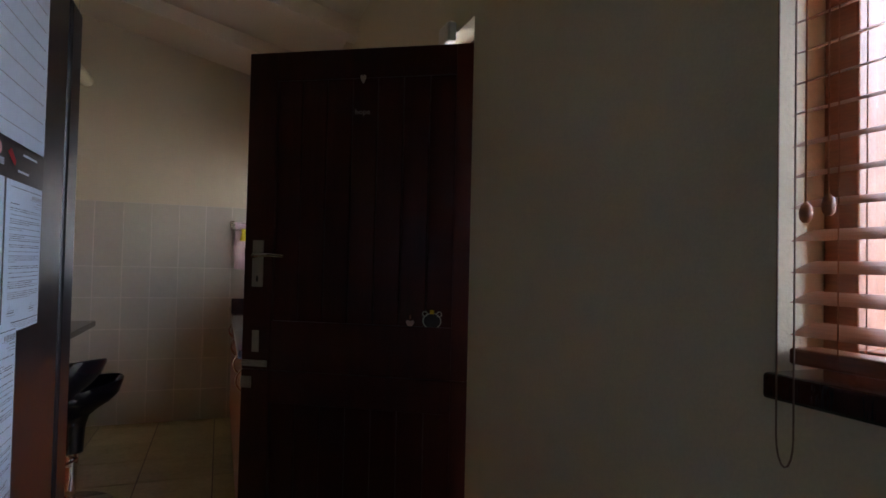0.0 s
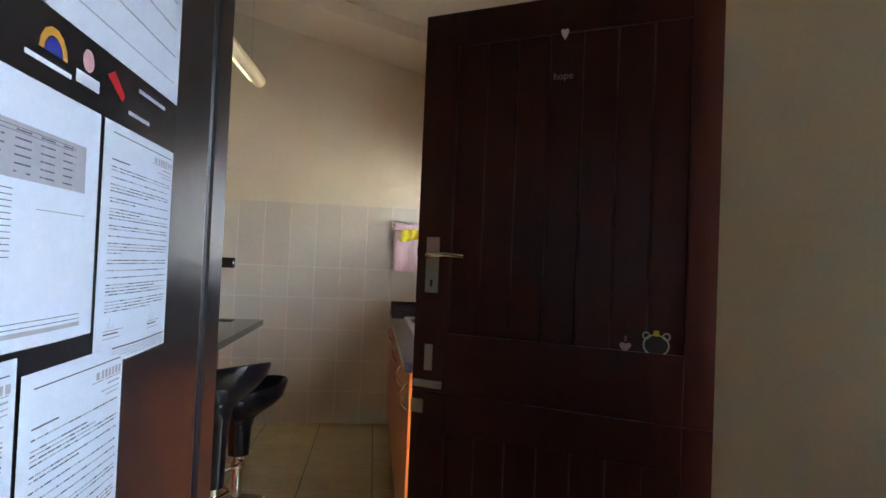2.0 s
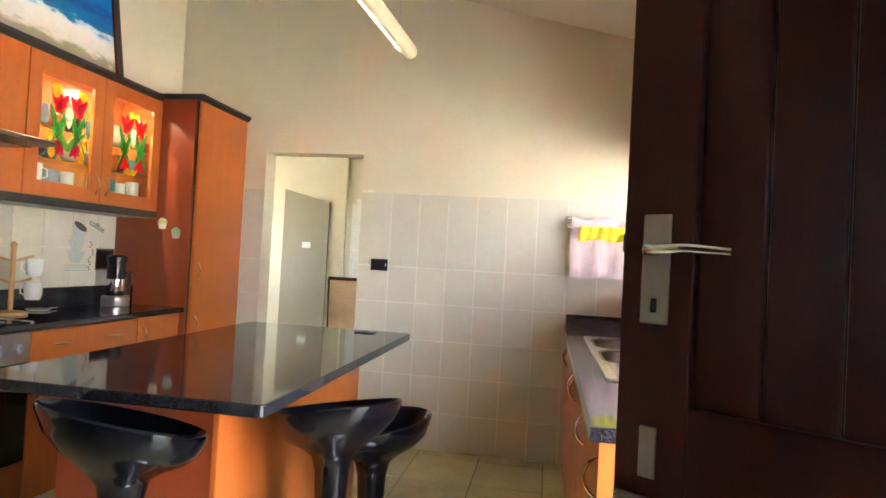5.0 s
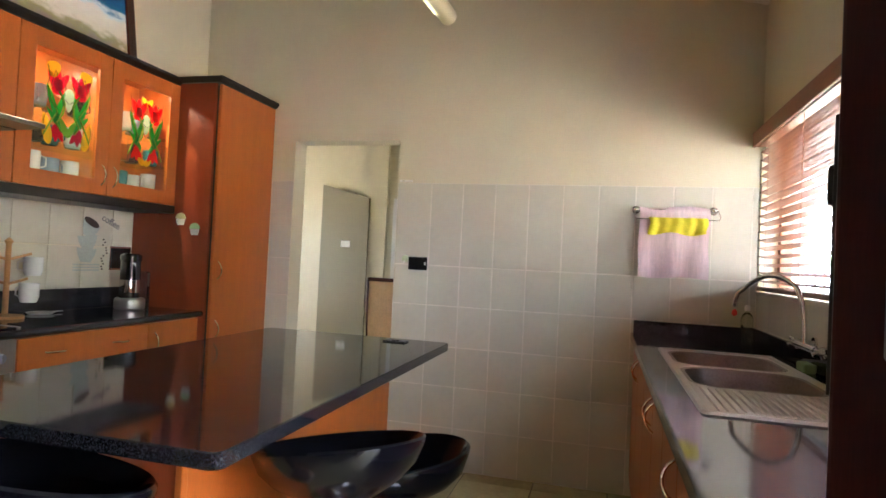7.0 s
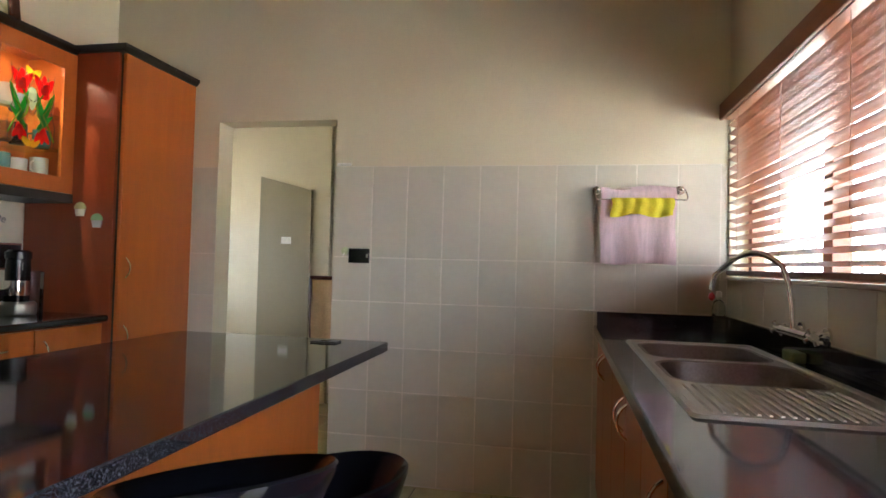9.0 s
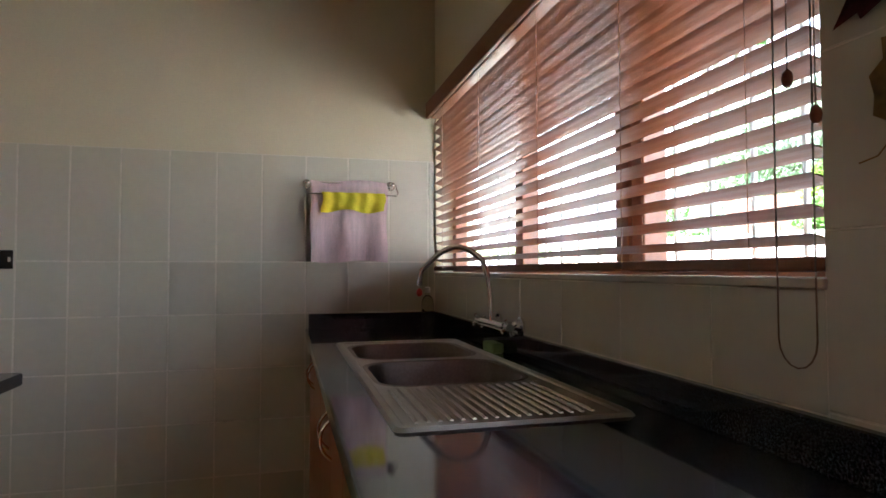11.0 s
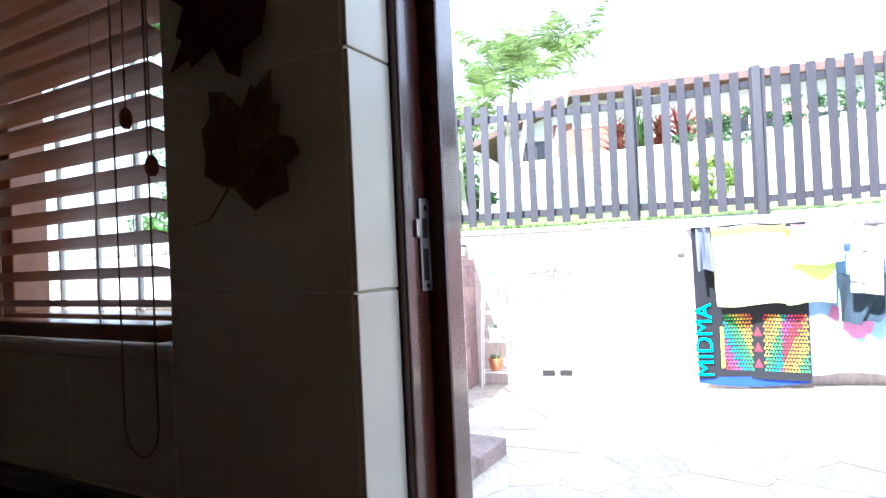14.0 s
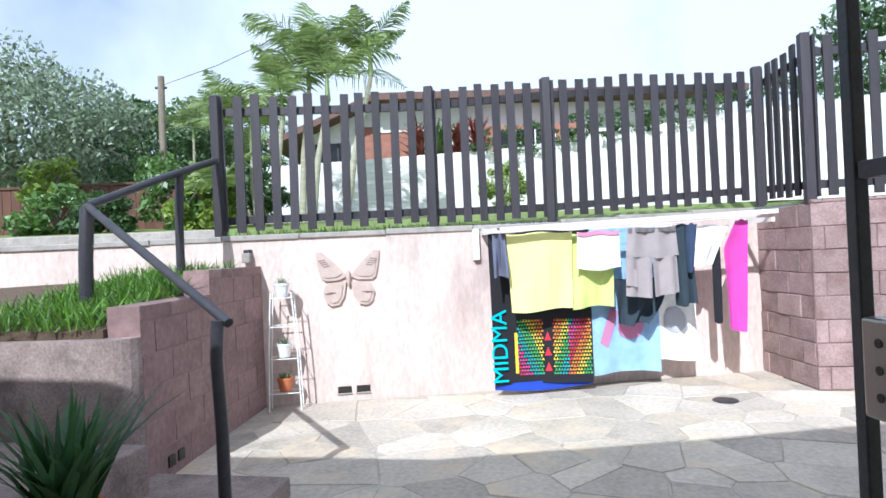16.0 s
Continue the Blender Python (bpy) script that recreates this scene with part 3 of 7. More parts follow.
def blind(label, y0, y1, zb, zt, spacing, tilt, tapes, x=0.022, cords=()):
    root = thing("wooden_blind", (x, (y0 + y1) / 2, zb), label, "blind")
    part("valance", box(B(), (-0.048, y0 - 0.004, zt - 0.045), (-0.032, y1 + 0.02, zt + 0.035), 0.004), SLAT_WOOD, root)
    part("head_rail", box(B(), (-0.028, y0, zt - 0.045), (0.03, y1, zt), 0.002), SLAT_WOOD, root)
    me = None
    z, k = zb + 0.055, 0
    while z < zt - 0.05:
        if me is None:
            bm = B()
            L = (y1 - y0) / 2 - 0.004
            ring = [(-0.025, 0), (-0.012, 0.0018), (0.0, 0.0024), (0.012, 0.0018), (0.025, 0), (0.012, -0.0010), (0, -0.0006), (-0.012, -0.0010)]
            prism(bm, ring, 1, -L, L)
            me = finish(bm, False)
            me.materials.append(SLAT_WOOD)
        ob = new("slat", me)
        ob.parent = root
        ob.rotation_euler = (0.0015 * math.sin(k * 2.1), radians(tilt + 1.5 * math.sin(k * 1.7)), 0)
        ob.location = Vector((x, (y0 + y1) / 2, z)) - PLACE[root]
        z += spacing
        k += 1
    part("bottom_rail", box(B(), (x - 0.025, y0 + 0.003, zb + 0.008), (x + 0.025, y1 - 0.003, zb + 0.030), 0.004), SLAT_WOOD, root)
    for y in tapes:
        bm = B()
        for dx in (-0.026, 0.026):
            rod(bm, (x + dx, y, zb + 0.01), (x + dx, y, zt - 0.04), 0.0009, seg=5)
        part("ladder_cord", bm, SLAT_WOOD, root)
    return root


b1 = blind("reddish wooden venetian blind over the sink window", WIN_Y0 + 0.004, WIN_Y1 - 0.004, WIN_Z0 + 0.004, 1.995, 0.0425, 17, (-0.2, -0.75, -1.3, -1.75, -2.12), x=0.012)
b2 = blind("reddish wooden venetian blind in the side window", WIN2_Y0 + 0.006, WIN2_Y1 - 0.012, WIN2_Z0 + 0.006, 1.995, 0.0425, -20, (-4.72, -5.3, -5.85), x=0.030)
cordm = mat("brown_cord", (0.20, 0.13, 0.09), 0.8, bump=0)


def cord(root, ya, yb, zt, zb, knobs):
    bm = B()
    pts = [(-0.034, ya, zt)] + [(-0.034, (ya + yb) / 2 + (ya - yb) / 2 * math.cos(a), zb + 0.04 - 0.04 * math.sin(a)) for a in np.linspace(0.0, math.pi, 9)] + [(-0.034, yb, zt)]
    pipe(bm, pts, 0.0013, 5)
    part("pull_cord", bm, cordm, root)
    for y, z in knobs:
        bm = lathe(B(), [(0.002, 0.013), (0.0065, 0.008), (0.008, 0.0), (0.007, -0.008), (0.0035, -0.013)], (-0.034, y, z), 12)
        rod(bm, (-0.034, y, z), (-0.034, y, 1.95), 0.0012, seg=5)
        part("cord_knob", bm, SLAT_WOOD, root, "turned wooden cord knob")


cord(b1, -2.197, -2.262, 1.96, 1.05, [(-2.222, 1.46), (-2.268, 1.397)])
cord(b2, -4.665, -4.69, 1.96, 1.052, [(-4.705, 1.378), (-4.735, 1.385)])


# ---- sink side ----
bm = B()
prof = [(0.0, 0.875), (0.0, 0.905), (0.002, 0.9085), (0.006, 0.91)]
rings = []
for inset, z in prof:
    x0, y0 = -0.635 + inset, -2.528 + inset
    rings.append([bm.verts.new(p) for p in ((x0, y0, z), (-0.002, y0, z), (-0.002, -0.002, z), (x0, -0.002, z))])
for z in (0.91, 0.875):
    rings.append([bm.verts.new(p) for p in ((-0.52, -1.54, z), (-0.10, -1.54, z), (-0.10, -0.685, z), (-0.52, -0.685, z))])
rings.append(rings[0])
for s, t in zip(rings, rings[1:]):
    for k in range(4):
        bm.faces.new((s[k], s[(k + 1) % 4], t[(k + 1) % 4], t[k]))
worktop = solid("sink_worktop", bm, GRANITE, "polished dark granite worktop under the window", "worktop")
solid("granite_upstand", box(B(), (-0.62, -0.022, 0.9105), (-0.0235, -0.002, 0.98), 0.003), GRANITE, "polished dark granite upstand at the end of the worktop", "upstand")
solid("granite_upstand", box(B(), (-0.0225, -2.526, 0.9105), (-0.002, -0.002, 0.985), 0.003), GRANITE, "polished dark granite upstand behind the sink", "upstand")


def arch_handle(bm, p, along, out, length, rise=0.028, r=0.0042):
    p, along, out = Vector(p), Vector(along), Vector(out)
    pipe(bm, [p + along * (length * (s - 0.5)) + out * (rise * math.sin(math.pi * s) ** 0.7) for s in np.linspace(0, 1, 9)], r, 8)
    return bm


def base_unit(x_front, x_back, y0, y1, sign, door_split, label, group, handle_side=1, drawers=0, top=0.874):
    """A floor cabinet; sign is the way its front faces along x."""
    root = thing("base_cabinet", ((x_front + x_back) / 2, (y0 + y1) / 2, 0), label, "cabinet", group)
    lo, hi = min(x_front - sign * 0.019, x_back), max(x_front - sign * 0.019, x_back)
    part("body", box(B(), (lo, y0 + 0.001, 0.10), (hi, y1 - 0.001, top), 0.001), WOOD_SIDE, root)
    kx = sorted((x_front - sign * 0.07, x_front - sign * 0.09))
    part("plinth", box(B(), (kx[0], y0 + 0.001, 0.0), (kx[1], y1 - 0.001, 0.0995)), WHITE_PL if sign > 0 else WOOD_SIDE, root)
    fx = sorted((x_front, x_front - sign * 0.018))
    tops = [0.868]
    if drawers:
        d = part("drawer", box(B(), (fx[0], y0 + 0.002, 0.715), (fx[1], y1 - 0.002, 0.868), 0.002), WOOD, root)
        step = (y1 - y0) / drawers
        for k in range(drawers):
            part("handle", arch_handle(B(), (x_front, y0 + (k + 0.5) * step, 0.80), (0, 1, 0), (sign, 0, 0), 0.10), CHROME, d, "chrome bow handle")
        tops = [0.711]
    ys = np.linspace(y0, y1, door_split + 1)
    for k in range(door_split):
        d = part("door", box(B(), (fx[0], ys[k] + 0.002, 0.105), (fx[1], ys[k + 1] - 0.002, tops[0]), 0.002), WOOD, root)
        hy = ys[k] + 0.045 if (k + handle_side) % 2 else ys[k + 1] - 0.045
        part("handle", arch_handle(B(), (x_front, hy, tops[0] - 0.10), (0, 0, 1), (sign, 0, 0), 0.10), CHROME, d, "chrome bow handle")
    return root


for y0, y1, n in ((-0.45, -0.004, 1), (-1.35, -0.452, 2), (-2.05, -1.352, 2), (-2.50, -2.052, 1)):
    base_unit(-0.612, -0.004, y0, y1, -1, n, "orange cherry base cabinet under the sink worktop", "sink cabinets", top=0.70 if n == 2 else 0.874)
solid("end_panel", box(B(), (-0.612, -2.519, 0.0), (-0.004, -2.501, 0.874), 0.001), WOOD, "orange cherry end panel of the sink cabinets", "panel")

# double bowl sink with drainer
sink = thing("sink", (-0.31, -1.29, 0.91), "stainless steel double bowl sink with ribbed drainer", "sink")
SX0, SX1, SY0, SY1 = -0.545, -0.075, -1.905, -0.645
bm = B()


def rounded(x0, x1, y0, y1, r, n=5):
    pts = []
    for cx, cy, a0 in ((x1 - r, y1 - r, 0), (x0 + r, y1 - r, 90), (x0 + r, y0 + r, 180), (x1 - r, y0 + r, 270)):
        pts += [(cx + r * math.cos(radians(a0 + 90 * k / n)), cy + r * math.sin(radians(a0 + 90 * k / n))) for k in range(n + 1)]
    return pts


outer = rounded(SX0, SX1, SY0, SY1, 0.02)
rim_o, rim_i = rounded(SX0 + 0.006, SX1 - 0.006, SY0 + 0.006, SY1 - 0.006, 0.018), rounded(SX0 + 0.020, SX1 - 0.020, SY0 + 0.020, SY1 - 0.020, 0.016)
loops = [[bm.verts.new((x, y, z)) for x, y in pts] for pts, z in ((outer, 0.9105), (rim_o, 0.918), (rim_i, 0.9165), (rounded(SX0 + 0.026, SX1 - 0.026, SY0 + 0.026, SY1 - 0.026, 0.014), 0.913))]
for s, t in zip(loops, loops[1:]):
    for k in range(len(s)):
        bm.faces.new((s[k], s[(k + 1) % len(s)], t[(k + 1) % len(s)], t[k]))
inner = [v.co.xy.copy() for v in loops[-1]]
part("rim", bm, STEEL, sink)
# deck between rim and bowls
bm = B()
bowls = [(-0.51, -0.115, -1.09, -0.70), (-0.51, -0.115, -1.525, -1.135)]
IX0, IX1, IY0, IY1 = SX0 + 0.025, SX1 - 0.025, SY0 + 0.025, SY1 - 0.025
for x0, x1, y0, y1 in ((IX0, IX1, bowls[0][3], IY1), (IX0, IX1, bowls[1][3], bowls[0][2]), (IX0, bowls[0][0], bowls[0][2], bowls[0][3]), (bowls[0][1], IX1, bowls[0][2], bowls[0][3]),
                       (IX0, bowls[1][0], bowls[1][2], bowls[1][3]), (bowls[1][1], IX1, bowls[1][2], bowls[1][3]), (IX0, IX1, IY0, bowls[1][2])):
    part("deck_strip", box(B(), (x0, y0, 0.9105), (x1, y1, 0.9128)), STEEL, sink, smooth=False)
for x0, x1, y0, y1 in bowls:
    bm = B()
    ls = [[bm.verts.new((x, y, z)) for x, y in rounded(x0 + i, x1 - i, y0 + i, y1 - i, r)] for i, r, z in
          ((-0.004, 0.09, 0.9134), (0.003, 0.09, 0.9140), (0.010, 0.085, 0.911), (0.022, 0.078, 0.83), (0.035, 0.07, 0.772), (0.06, 0.055, 0.752), (0.09, 0.04, 0.748))]
    for s, t in zip(ls, ls[1:]):
        for k in range(len(s)):
            bm.faces.new((s[k], s[(k + 1) % len(s)], t[(k + 1) % len(s)], t[k]))
    bm.faces.new(ls[-1])
    soft(bm.faces)
    bowl = part("bowl", bm, BOWL_STEEL, sink)
    cx, cy = (x0 + x1) / 2, (y0 + y1) / 2
    part("drain", lathe(B(), [(0.032, 0.0), (0.030, 0.003), (0.02, 0.001)], (cx, cy, 0.749), 16), CHROME, bowl)
    # fill the corner gaps of the deck round the bowl
    bm = B()
    rr = rounded(x0 - 0.004, x1 + 0.004, y0 - 0.004, y1 + 0.004, 0.09)
    q = len(rr) // 4
    for k, (cx, cy) in enumerate(((x1 + 0.004, y1 + 0.004), (x0 - 0.004, y1 + 0.004), (x0 - 0.004, y0 - 0.004), (x1 + 0.004, y0 - 0.004))):
        part("bowl_corner", flat(B(), [(cx, cy, 0.9131)] + [(a, b, 0.9131) for a, b in rr[k * q:(k + 1) * q]], (0, 0, -0.002)), STEEL, sink, smooth=False)
for k in range(17):
    x = -0.495 + 0.35 * k / 16
    bm = B()
    pipe(bm, [(x, -1.555, 0.9125), (x, -1.57, 0.9150), (x, -1.84, 0.9150), (x, -1.855, 0.9125)], 0.0042, 6)
    part("drainer_rib", bm, STEEL, sink)

# wall mixer tap
tap = thing("mixer_tap", (-0.05, -1.02, 0.985), "chrome wall mixer tap with a tall curved spout", "tap")
bm = B()
rod(bm, (-0.065, -0.93, 1.01), (-0.065, -1.17, 1.01), 0.016, seg=14)
for y in (-0.95, -1.15):
    rod(bm, (-0.004, y, 1.01), (-0.012, y, 1.01), 0.028, seg=16)
    rod(bm, (-0.01, y, 1.01), (-0.07, y, 1.01), 0.014, seg=14)
part("body", bm, CHROME, tap)
bm = B()
arc = [(-0.068, -1.05, 1.01), (-0.072, -1.05, 1.10), (-0.080, -1.04, 1.17)]
arc += [(-0.085 - 0.20 * s, -1.035 + 0.10 * s, 1.18 + 0.085 * math.sin(math.pi * (0.12 + 0.88 * s))) for s in np.linspace(0.05, 0.97, 12)]
arc += [(-0.285, -0.932, 1.15), (-0.286, -0.931, 1.135)]
pipe(bm, arc, 0.0095, 10)
part("spout", bm, CHROME, tap)
for y, s in ((-0.905, 1), (-1.195, -1)):
    bm = rod(B(), (-0.065, y - s * 0.02, 1.01), (-0.065, y + s * 0.012, 1.01), 0.014, seg=12)
    for a in range(4):
        c, d = math.cos(a * math.pi / 2 + 0.5), math.sin(a * math.pi / 2 + 0.5)
        rod(bm, (-0.065, y, 1.01), (-0.065 + 0.026 * c, y, 1.01 + 0.026 * d), 0.006, 0.008, seg=8)
    part("tap_handle", bm, CHROME, tap)
part("spout_charm", lathe(B(), [(0.003, 0.014), (0.010, 0.006), (0.011, -0.006), (0.004, -0.014)], (-0.286, -0.931, 1.112), 12), mat("red_plastic", (0.6, 0.04, 0.03), 0.35), tap, "small red plastic filter on the spout")
solid("sponge", box(B(), (-0.068, -1.05, 0.9105), (-0.026, -0.95, 0.945), 0.006), mat("green_sponge", (0.17, 0.22, 0.08), 0.95, bump=0.3), "green kitchen sponge leaning behind the sink", "sponge")
bottle = thing("soap_bottle", (-0.06, -0.09, 0.9105), "clear plastic soap bottle in the worktop corner", "bottle")
part("bottle", lathe(B(), [(0.028, 0.001), (0.030, 0.01), (0.030, 0.12), (0.022, 0.145), (0.012, 0.155), (0.012, 0.165)], (-0.06, -0.09, 0.9105), 18), clear("bottle_plastic", (0.85, 0.9, 0.8), 0.1), bottle)
part("cap", lathe(B(), [(0.014, 0.0), (0.014, 0.025), (0.006, 0.03)], (-0.06, -0.09, 1.0765), 14), WHITE_PL, bottle)

# towel rail with a tea towel and a yellow cloth
rail = thing("towel_rail", (-0.43, 0, 1.60), "chrome towel rail on the tiled wall", "towel rail")
for x in (-0.63, -0.228):
    bm = rod(B(), (x, -0.0005, 1.60), (x, -0.01, 1.60), 0.022, seg=16)
    rod(bm, (x, -0.008, 1.60), (x, -0.055, 1.60), 0.008)
    bmesh.ops.create_uvsphere(bm, u_segments=12, v_segments=8, radius=0.015, matrix=Matrix.Translation((x, -0.055, 1.60)))
    part("bracket", bm, CHROME, rail)
bm = rod(B(), (-0.62, -0.05, 1.60), (-0.238, -0.05, 1.60), 0.006)
pipe(bm, [(-0.64, -0.075, 1.59), (-0.64, -0.08, 1.555), (-0.63, -0.082, 1.545), (-0.21, -0.082, 1.545), (-0.205, -0.08, 1.56), (-0.215, -0.06, 1.60)], 0.003, 6)
part("bar", bm, CHROME, rail)


def towel_pt(u, v):
    x = -0.615 + 0.36 * u + 0.004 * math.sin(9 * v)
    z = 1.612 - 0.385 * v - 0.006 * math.sin(7 * u)
    return (x, -0.064 - 0.006 * math.sin(14 * u + 2 * v) * (0.3 + v) + 0.02 * min(0, v - 0.05) / 0.05 * -1, z)


solid("tea_towel", sheet(towel_pt, 36, 26, 0.003), PINK_TOWEL, "pink striped cotton tea towel hung on the rail", "towel")


def cloth_pt(u, v):
    return (-0.565 + 0.295 * u + 0.006 * math.sin(5 * v), -0.088 - 0.008 * math.sin(11 * u + 3 * v) * v - 0.004 * math.sin(29 * u), 1.553 - 0.088 * v - 0.008 * math.sin(9 * u + 1) * v)


solid("dish_cloth", sheet(cloth_pt, 36, 10, 0.004), YELLOW, "crumpled yellow dish cloth over the towel rail", "cloth")

# sockets and small things on the tiled wall
sock = thing("wall_socket", (-1.905, -0.002, 1.235), "black glass wall socket on the tiles", "socket")
part("face", box(B(), (-1.965, -0.010, 1.195), (-1.845, -0.0005, 1.275), 0.003), BLACK_GL, sock)
part("switch", box(B(), (-1.862, -0.014, 1.225), (-1.850, -0.0095, 1.245), 0.001), CHROME, sock)
hang = thing("frog_hook", (-1.985, -0.001, 1.26), "small pale green rounded wall hook beside the socket", "hook")
tagged(hang, "small pale green rounded wall hook beside the socket")
bm = lathe(B(), [(0.022, 0.0), (0.020, 0.012), (0.004, 0.018)], (0, 0, 0), 16)
bmesh.ops.transform(bm, matrix=Matrix.Translation((-1.988, -0.0005, 1.262)) @ Matrix.Rotation(math.pi / 2, 4, "X"), verts=bm.verts[:])
part("disc", bm, mat("pale_green_plastic", (0.55, 0.62, 0.35), 0.4), hang)
part("hook", pipe(B(), [(-1.988, -0.012, 1.252), (-1.988, -0.025, 1.235), (-1.988, -0.032, 1.24)], 0.003, 6), WHITE_PL, hang)
clip = thing("wall_clip", (-2.0, -0.001, 1.745), "small white cable clip on the tile edge", "clip")
part("clip", box(B(), (-2.05, -0.010, 1.738), (-1.965, 0.0035, 1.752), 0.002), WHITE_PL, clip)
part("screw", rod(B(), (-2.02, -0.009, 1.745), (-2.02, -0.013, 1.745), 0.004), CHROME, clip)


# dried leaves stuck to the tiles beside the window
def maple(root_name, label, cy, cz, size, turn, material, stem):
    root = thing(root_name, (-0.001, cy, cz), label, "leaf decoration")
    tips = [(0, 1.0), (10, .76), (16, .80), (30, .58), (44, .78), (56, .86), (64, .66), (84, .70), (100, .54), (125, .50), (150, .34), (180, .22)]
    prof = [(a, r) for a, r in tips] + [(360 - a, r * 0.96) for a, r in tips[1:-1]][::-1]
    pts = []
    for a, r in prof:
        b = radians(a) + turn
        k = 0.003 + 0.012 * abs(math.sin(3 * b)) * r
        pts.append((-k, cy + size * r * math.sin(b), cz + size * r * math.cos(b)))
    bm = B()
    mid = bm.verts.new((-0.014, cy, cz))
    vs = [bm.verts.new(p) for p in pts]
    for i in range(len(vs)):
        bm.faces.new((mid, vs[i], vs[(i + 1) % len(vs)]))
    bmesh.ops.solidify(bm, geom=bm.faces[:], thickness=0.0012)
    part("blade", bm, material, root)
    part("stem", pipe(B(), [(-0.008, cy, cz)] + [(-0.006, cy + a, cz + b) for a, b in stem], 0.0012, 5), material, root)


OCHRE_LEAF = mat("ochre_pressed_leaf", (0.30, 0.18, 0.06), 0.7, vary=0.4, scale=40, bump=0.15, stain=(0.12, 0.05, 0.02), stain_amt=0.6)
WINE_LEAF = mat("wine_red_pressed_leaf", (0.12, 0.018, 0.022), 0.7, vary=0.3, scale=40, bump=0.15)
maple("pressed_leaf", "ochre pressed maple leaf stuck to the tiles", -2.385, 1.385, 0.115, -0.55, OCHRE_LEAF, [(0.03, -0.03), (0.055, -0.055), (0.08, -0.06)])
maple("pressed_leaf", "wine red pressed maple leaf stuck to the tiles", -2.375, 1.60, 0.135, 2.3, WINE_LEAF, [(-0.03, -0.04), (-0.035, -0.07)])


# ---- island and stools ----
bm = B()
rings = [[bm.verts.new((x, y, z)) for x, y in rounded(-2.33 + k, -1.437 - k, -2.595 + k, -0.965 - k, 0.022)] for k, z in ((0.003, 0.866), (0.0, 0.869), (0.0, 0.897), (0.003, 0.90))]
for a, b in zip(rings, rings[1:]):
    for k in range(len(a)):
        bm.faces.new((a[k], a[(k + 1) % len(a)], b[(k + 1) % len(a)], b[k]))
bm.faces.new(rings[0][::-1])
bm.faces.new(rings[-1])
solid("island_worktop", bm, GRANITE, "polished black granite top of the kitchen island", "worktop")
isl = thing("island_cabinet", (-1.94, -1.76, 0), "orange cherry island cabinet under the granite top", "cabinet")
part("body", box(B(), (-2.22, -2.35, 0.0), (-1.70, -1.03, 0.8655), 0.002), WOOD, isl)
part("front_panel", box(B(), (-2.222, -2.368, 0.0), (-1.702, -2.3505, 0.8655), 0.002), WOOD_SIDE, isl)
part("corner_post", box(B(), (-1.7015, -2.372, 0.0), (-1.682, -2.3505, 0.8655), 0.003), WOOD, isl)
part("side_panel", box(B(), (-1.6995, -2.35, 0.0), (-1.684, -1.03, 0.8655), 0.002), WOOD, isl)
pop = thing("island_socket", (-1.66, -1.06, 0.9005), "small black pop-up socket lying on the island", "socket")
part("plate", box(B(), (-1.70, -1.10, 0.9005), (-1.60, -1.04, 0.906), 0.002), BLACK_TRIM, pop)
part("outlet", box(B(), (-1.665, -1.085, 0.9055), (-1.635, -1.055, 0.909), 0.001), BLACK_GL, pop)


def stool(x, y, face, lift=0.0, tip=0.036, size=1.0):
    """A moulded bar stool; face: the way its high back points."""
    root = thing("bar_stool", (x, y, 0), "glossy black moulded bar stool with chrome footrest by the island", "stool", "bar stools at the island")

    def lip(a, r, z):
        return z + max(0.0, r - 0.06) / 0.14 * tip * math.cos(a - face) * (1 if z > 0.60 else 0.5)

    out = [(0.042, 0.30), (0.047, 0.44), (0.053, 0.57), (0.066, 0.625), (0.105, 0.658), (0.155, 0.688), (0.190, 0.725), (0.208, 0.768), (0.2085, 0.780), (0.203, 0.786),
           (0.193, 0.778), (0.165, 0.735), (0.10, 0.705), (0.03, 0.695)]
    bm = lathe(B(), [(r, z - 0.035 + lift if z > 0.35 else z) for r, z in out], (0, 0, 0), 40, lip)
    far = Matrix.Rotation(face, 4, "Z")
    bmesh.ops.transform(bm, matrix=Matrix.Translation((x, y, 0)) @ far @ Matrix.Diagonal((1.10 * size, size, 1, 1)) @ far.inverted(), verts=bm.verts[:])
    part("seat", bm, BLACK_ABS, root)
    part("column", lathe(B(), [(0.026, 0.02), (0.026, 0.30)], (x, y, 0), 20), CHROME, root)
    part("base", lathe(B(), [(0.20, 0.0), (0.203, 0.006), (0.19, 0.014), (0.06, 0.028), (0.03, 0.045)], (x, y, 0), 36), CHROME, root)
    c, s = math.cos(face), math.sin(face)
    bm = B()
    pipe(bm, [(x - 0.10 * c + 0.125 * math.cos(a), y - 0.10 * s + 0.125 * math.sin(a), 0.235 + 0.02 * math.cos(a - face)) for a in np.linspace(0, 2 * math.pi, 28)], 0.009, 8)
    part("footrest", bm, CHROME, root)
    part("collar", lathe(B(), [(0.032, 0.215), (0.034, 0.22), (0.034, 0.25), (0.032, 0.255)], (x, y, 0), 20), CHROME, root)
    return root


stool(-1.41, -2.14, radians(-40), 0.05, 0.05)
stool(-1.41, -1.66, radians(10), -0.12)
stool(-1.79, -2.63, radians(240), 0.095, 0.06, 0.88)


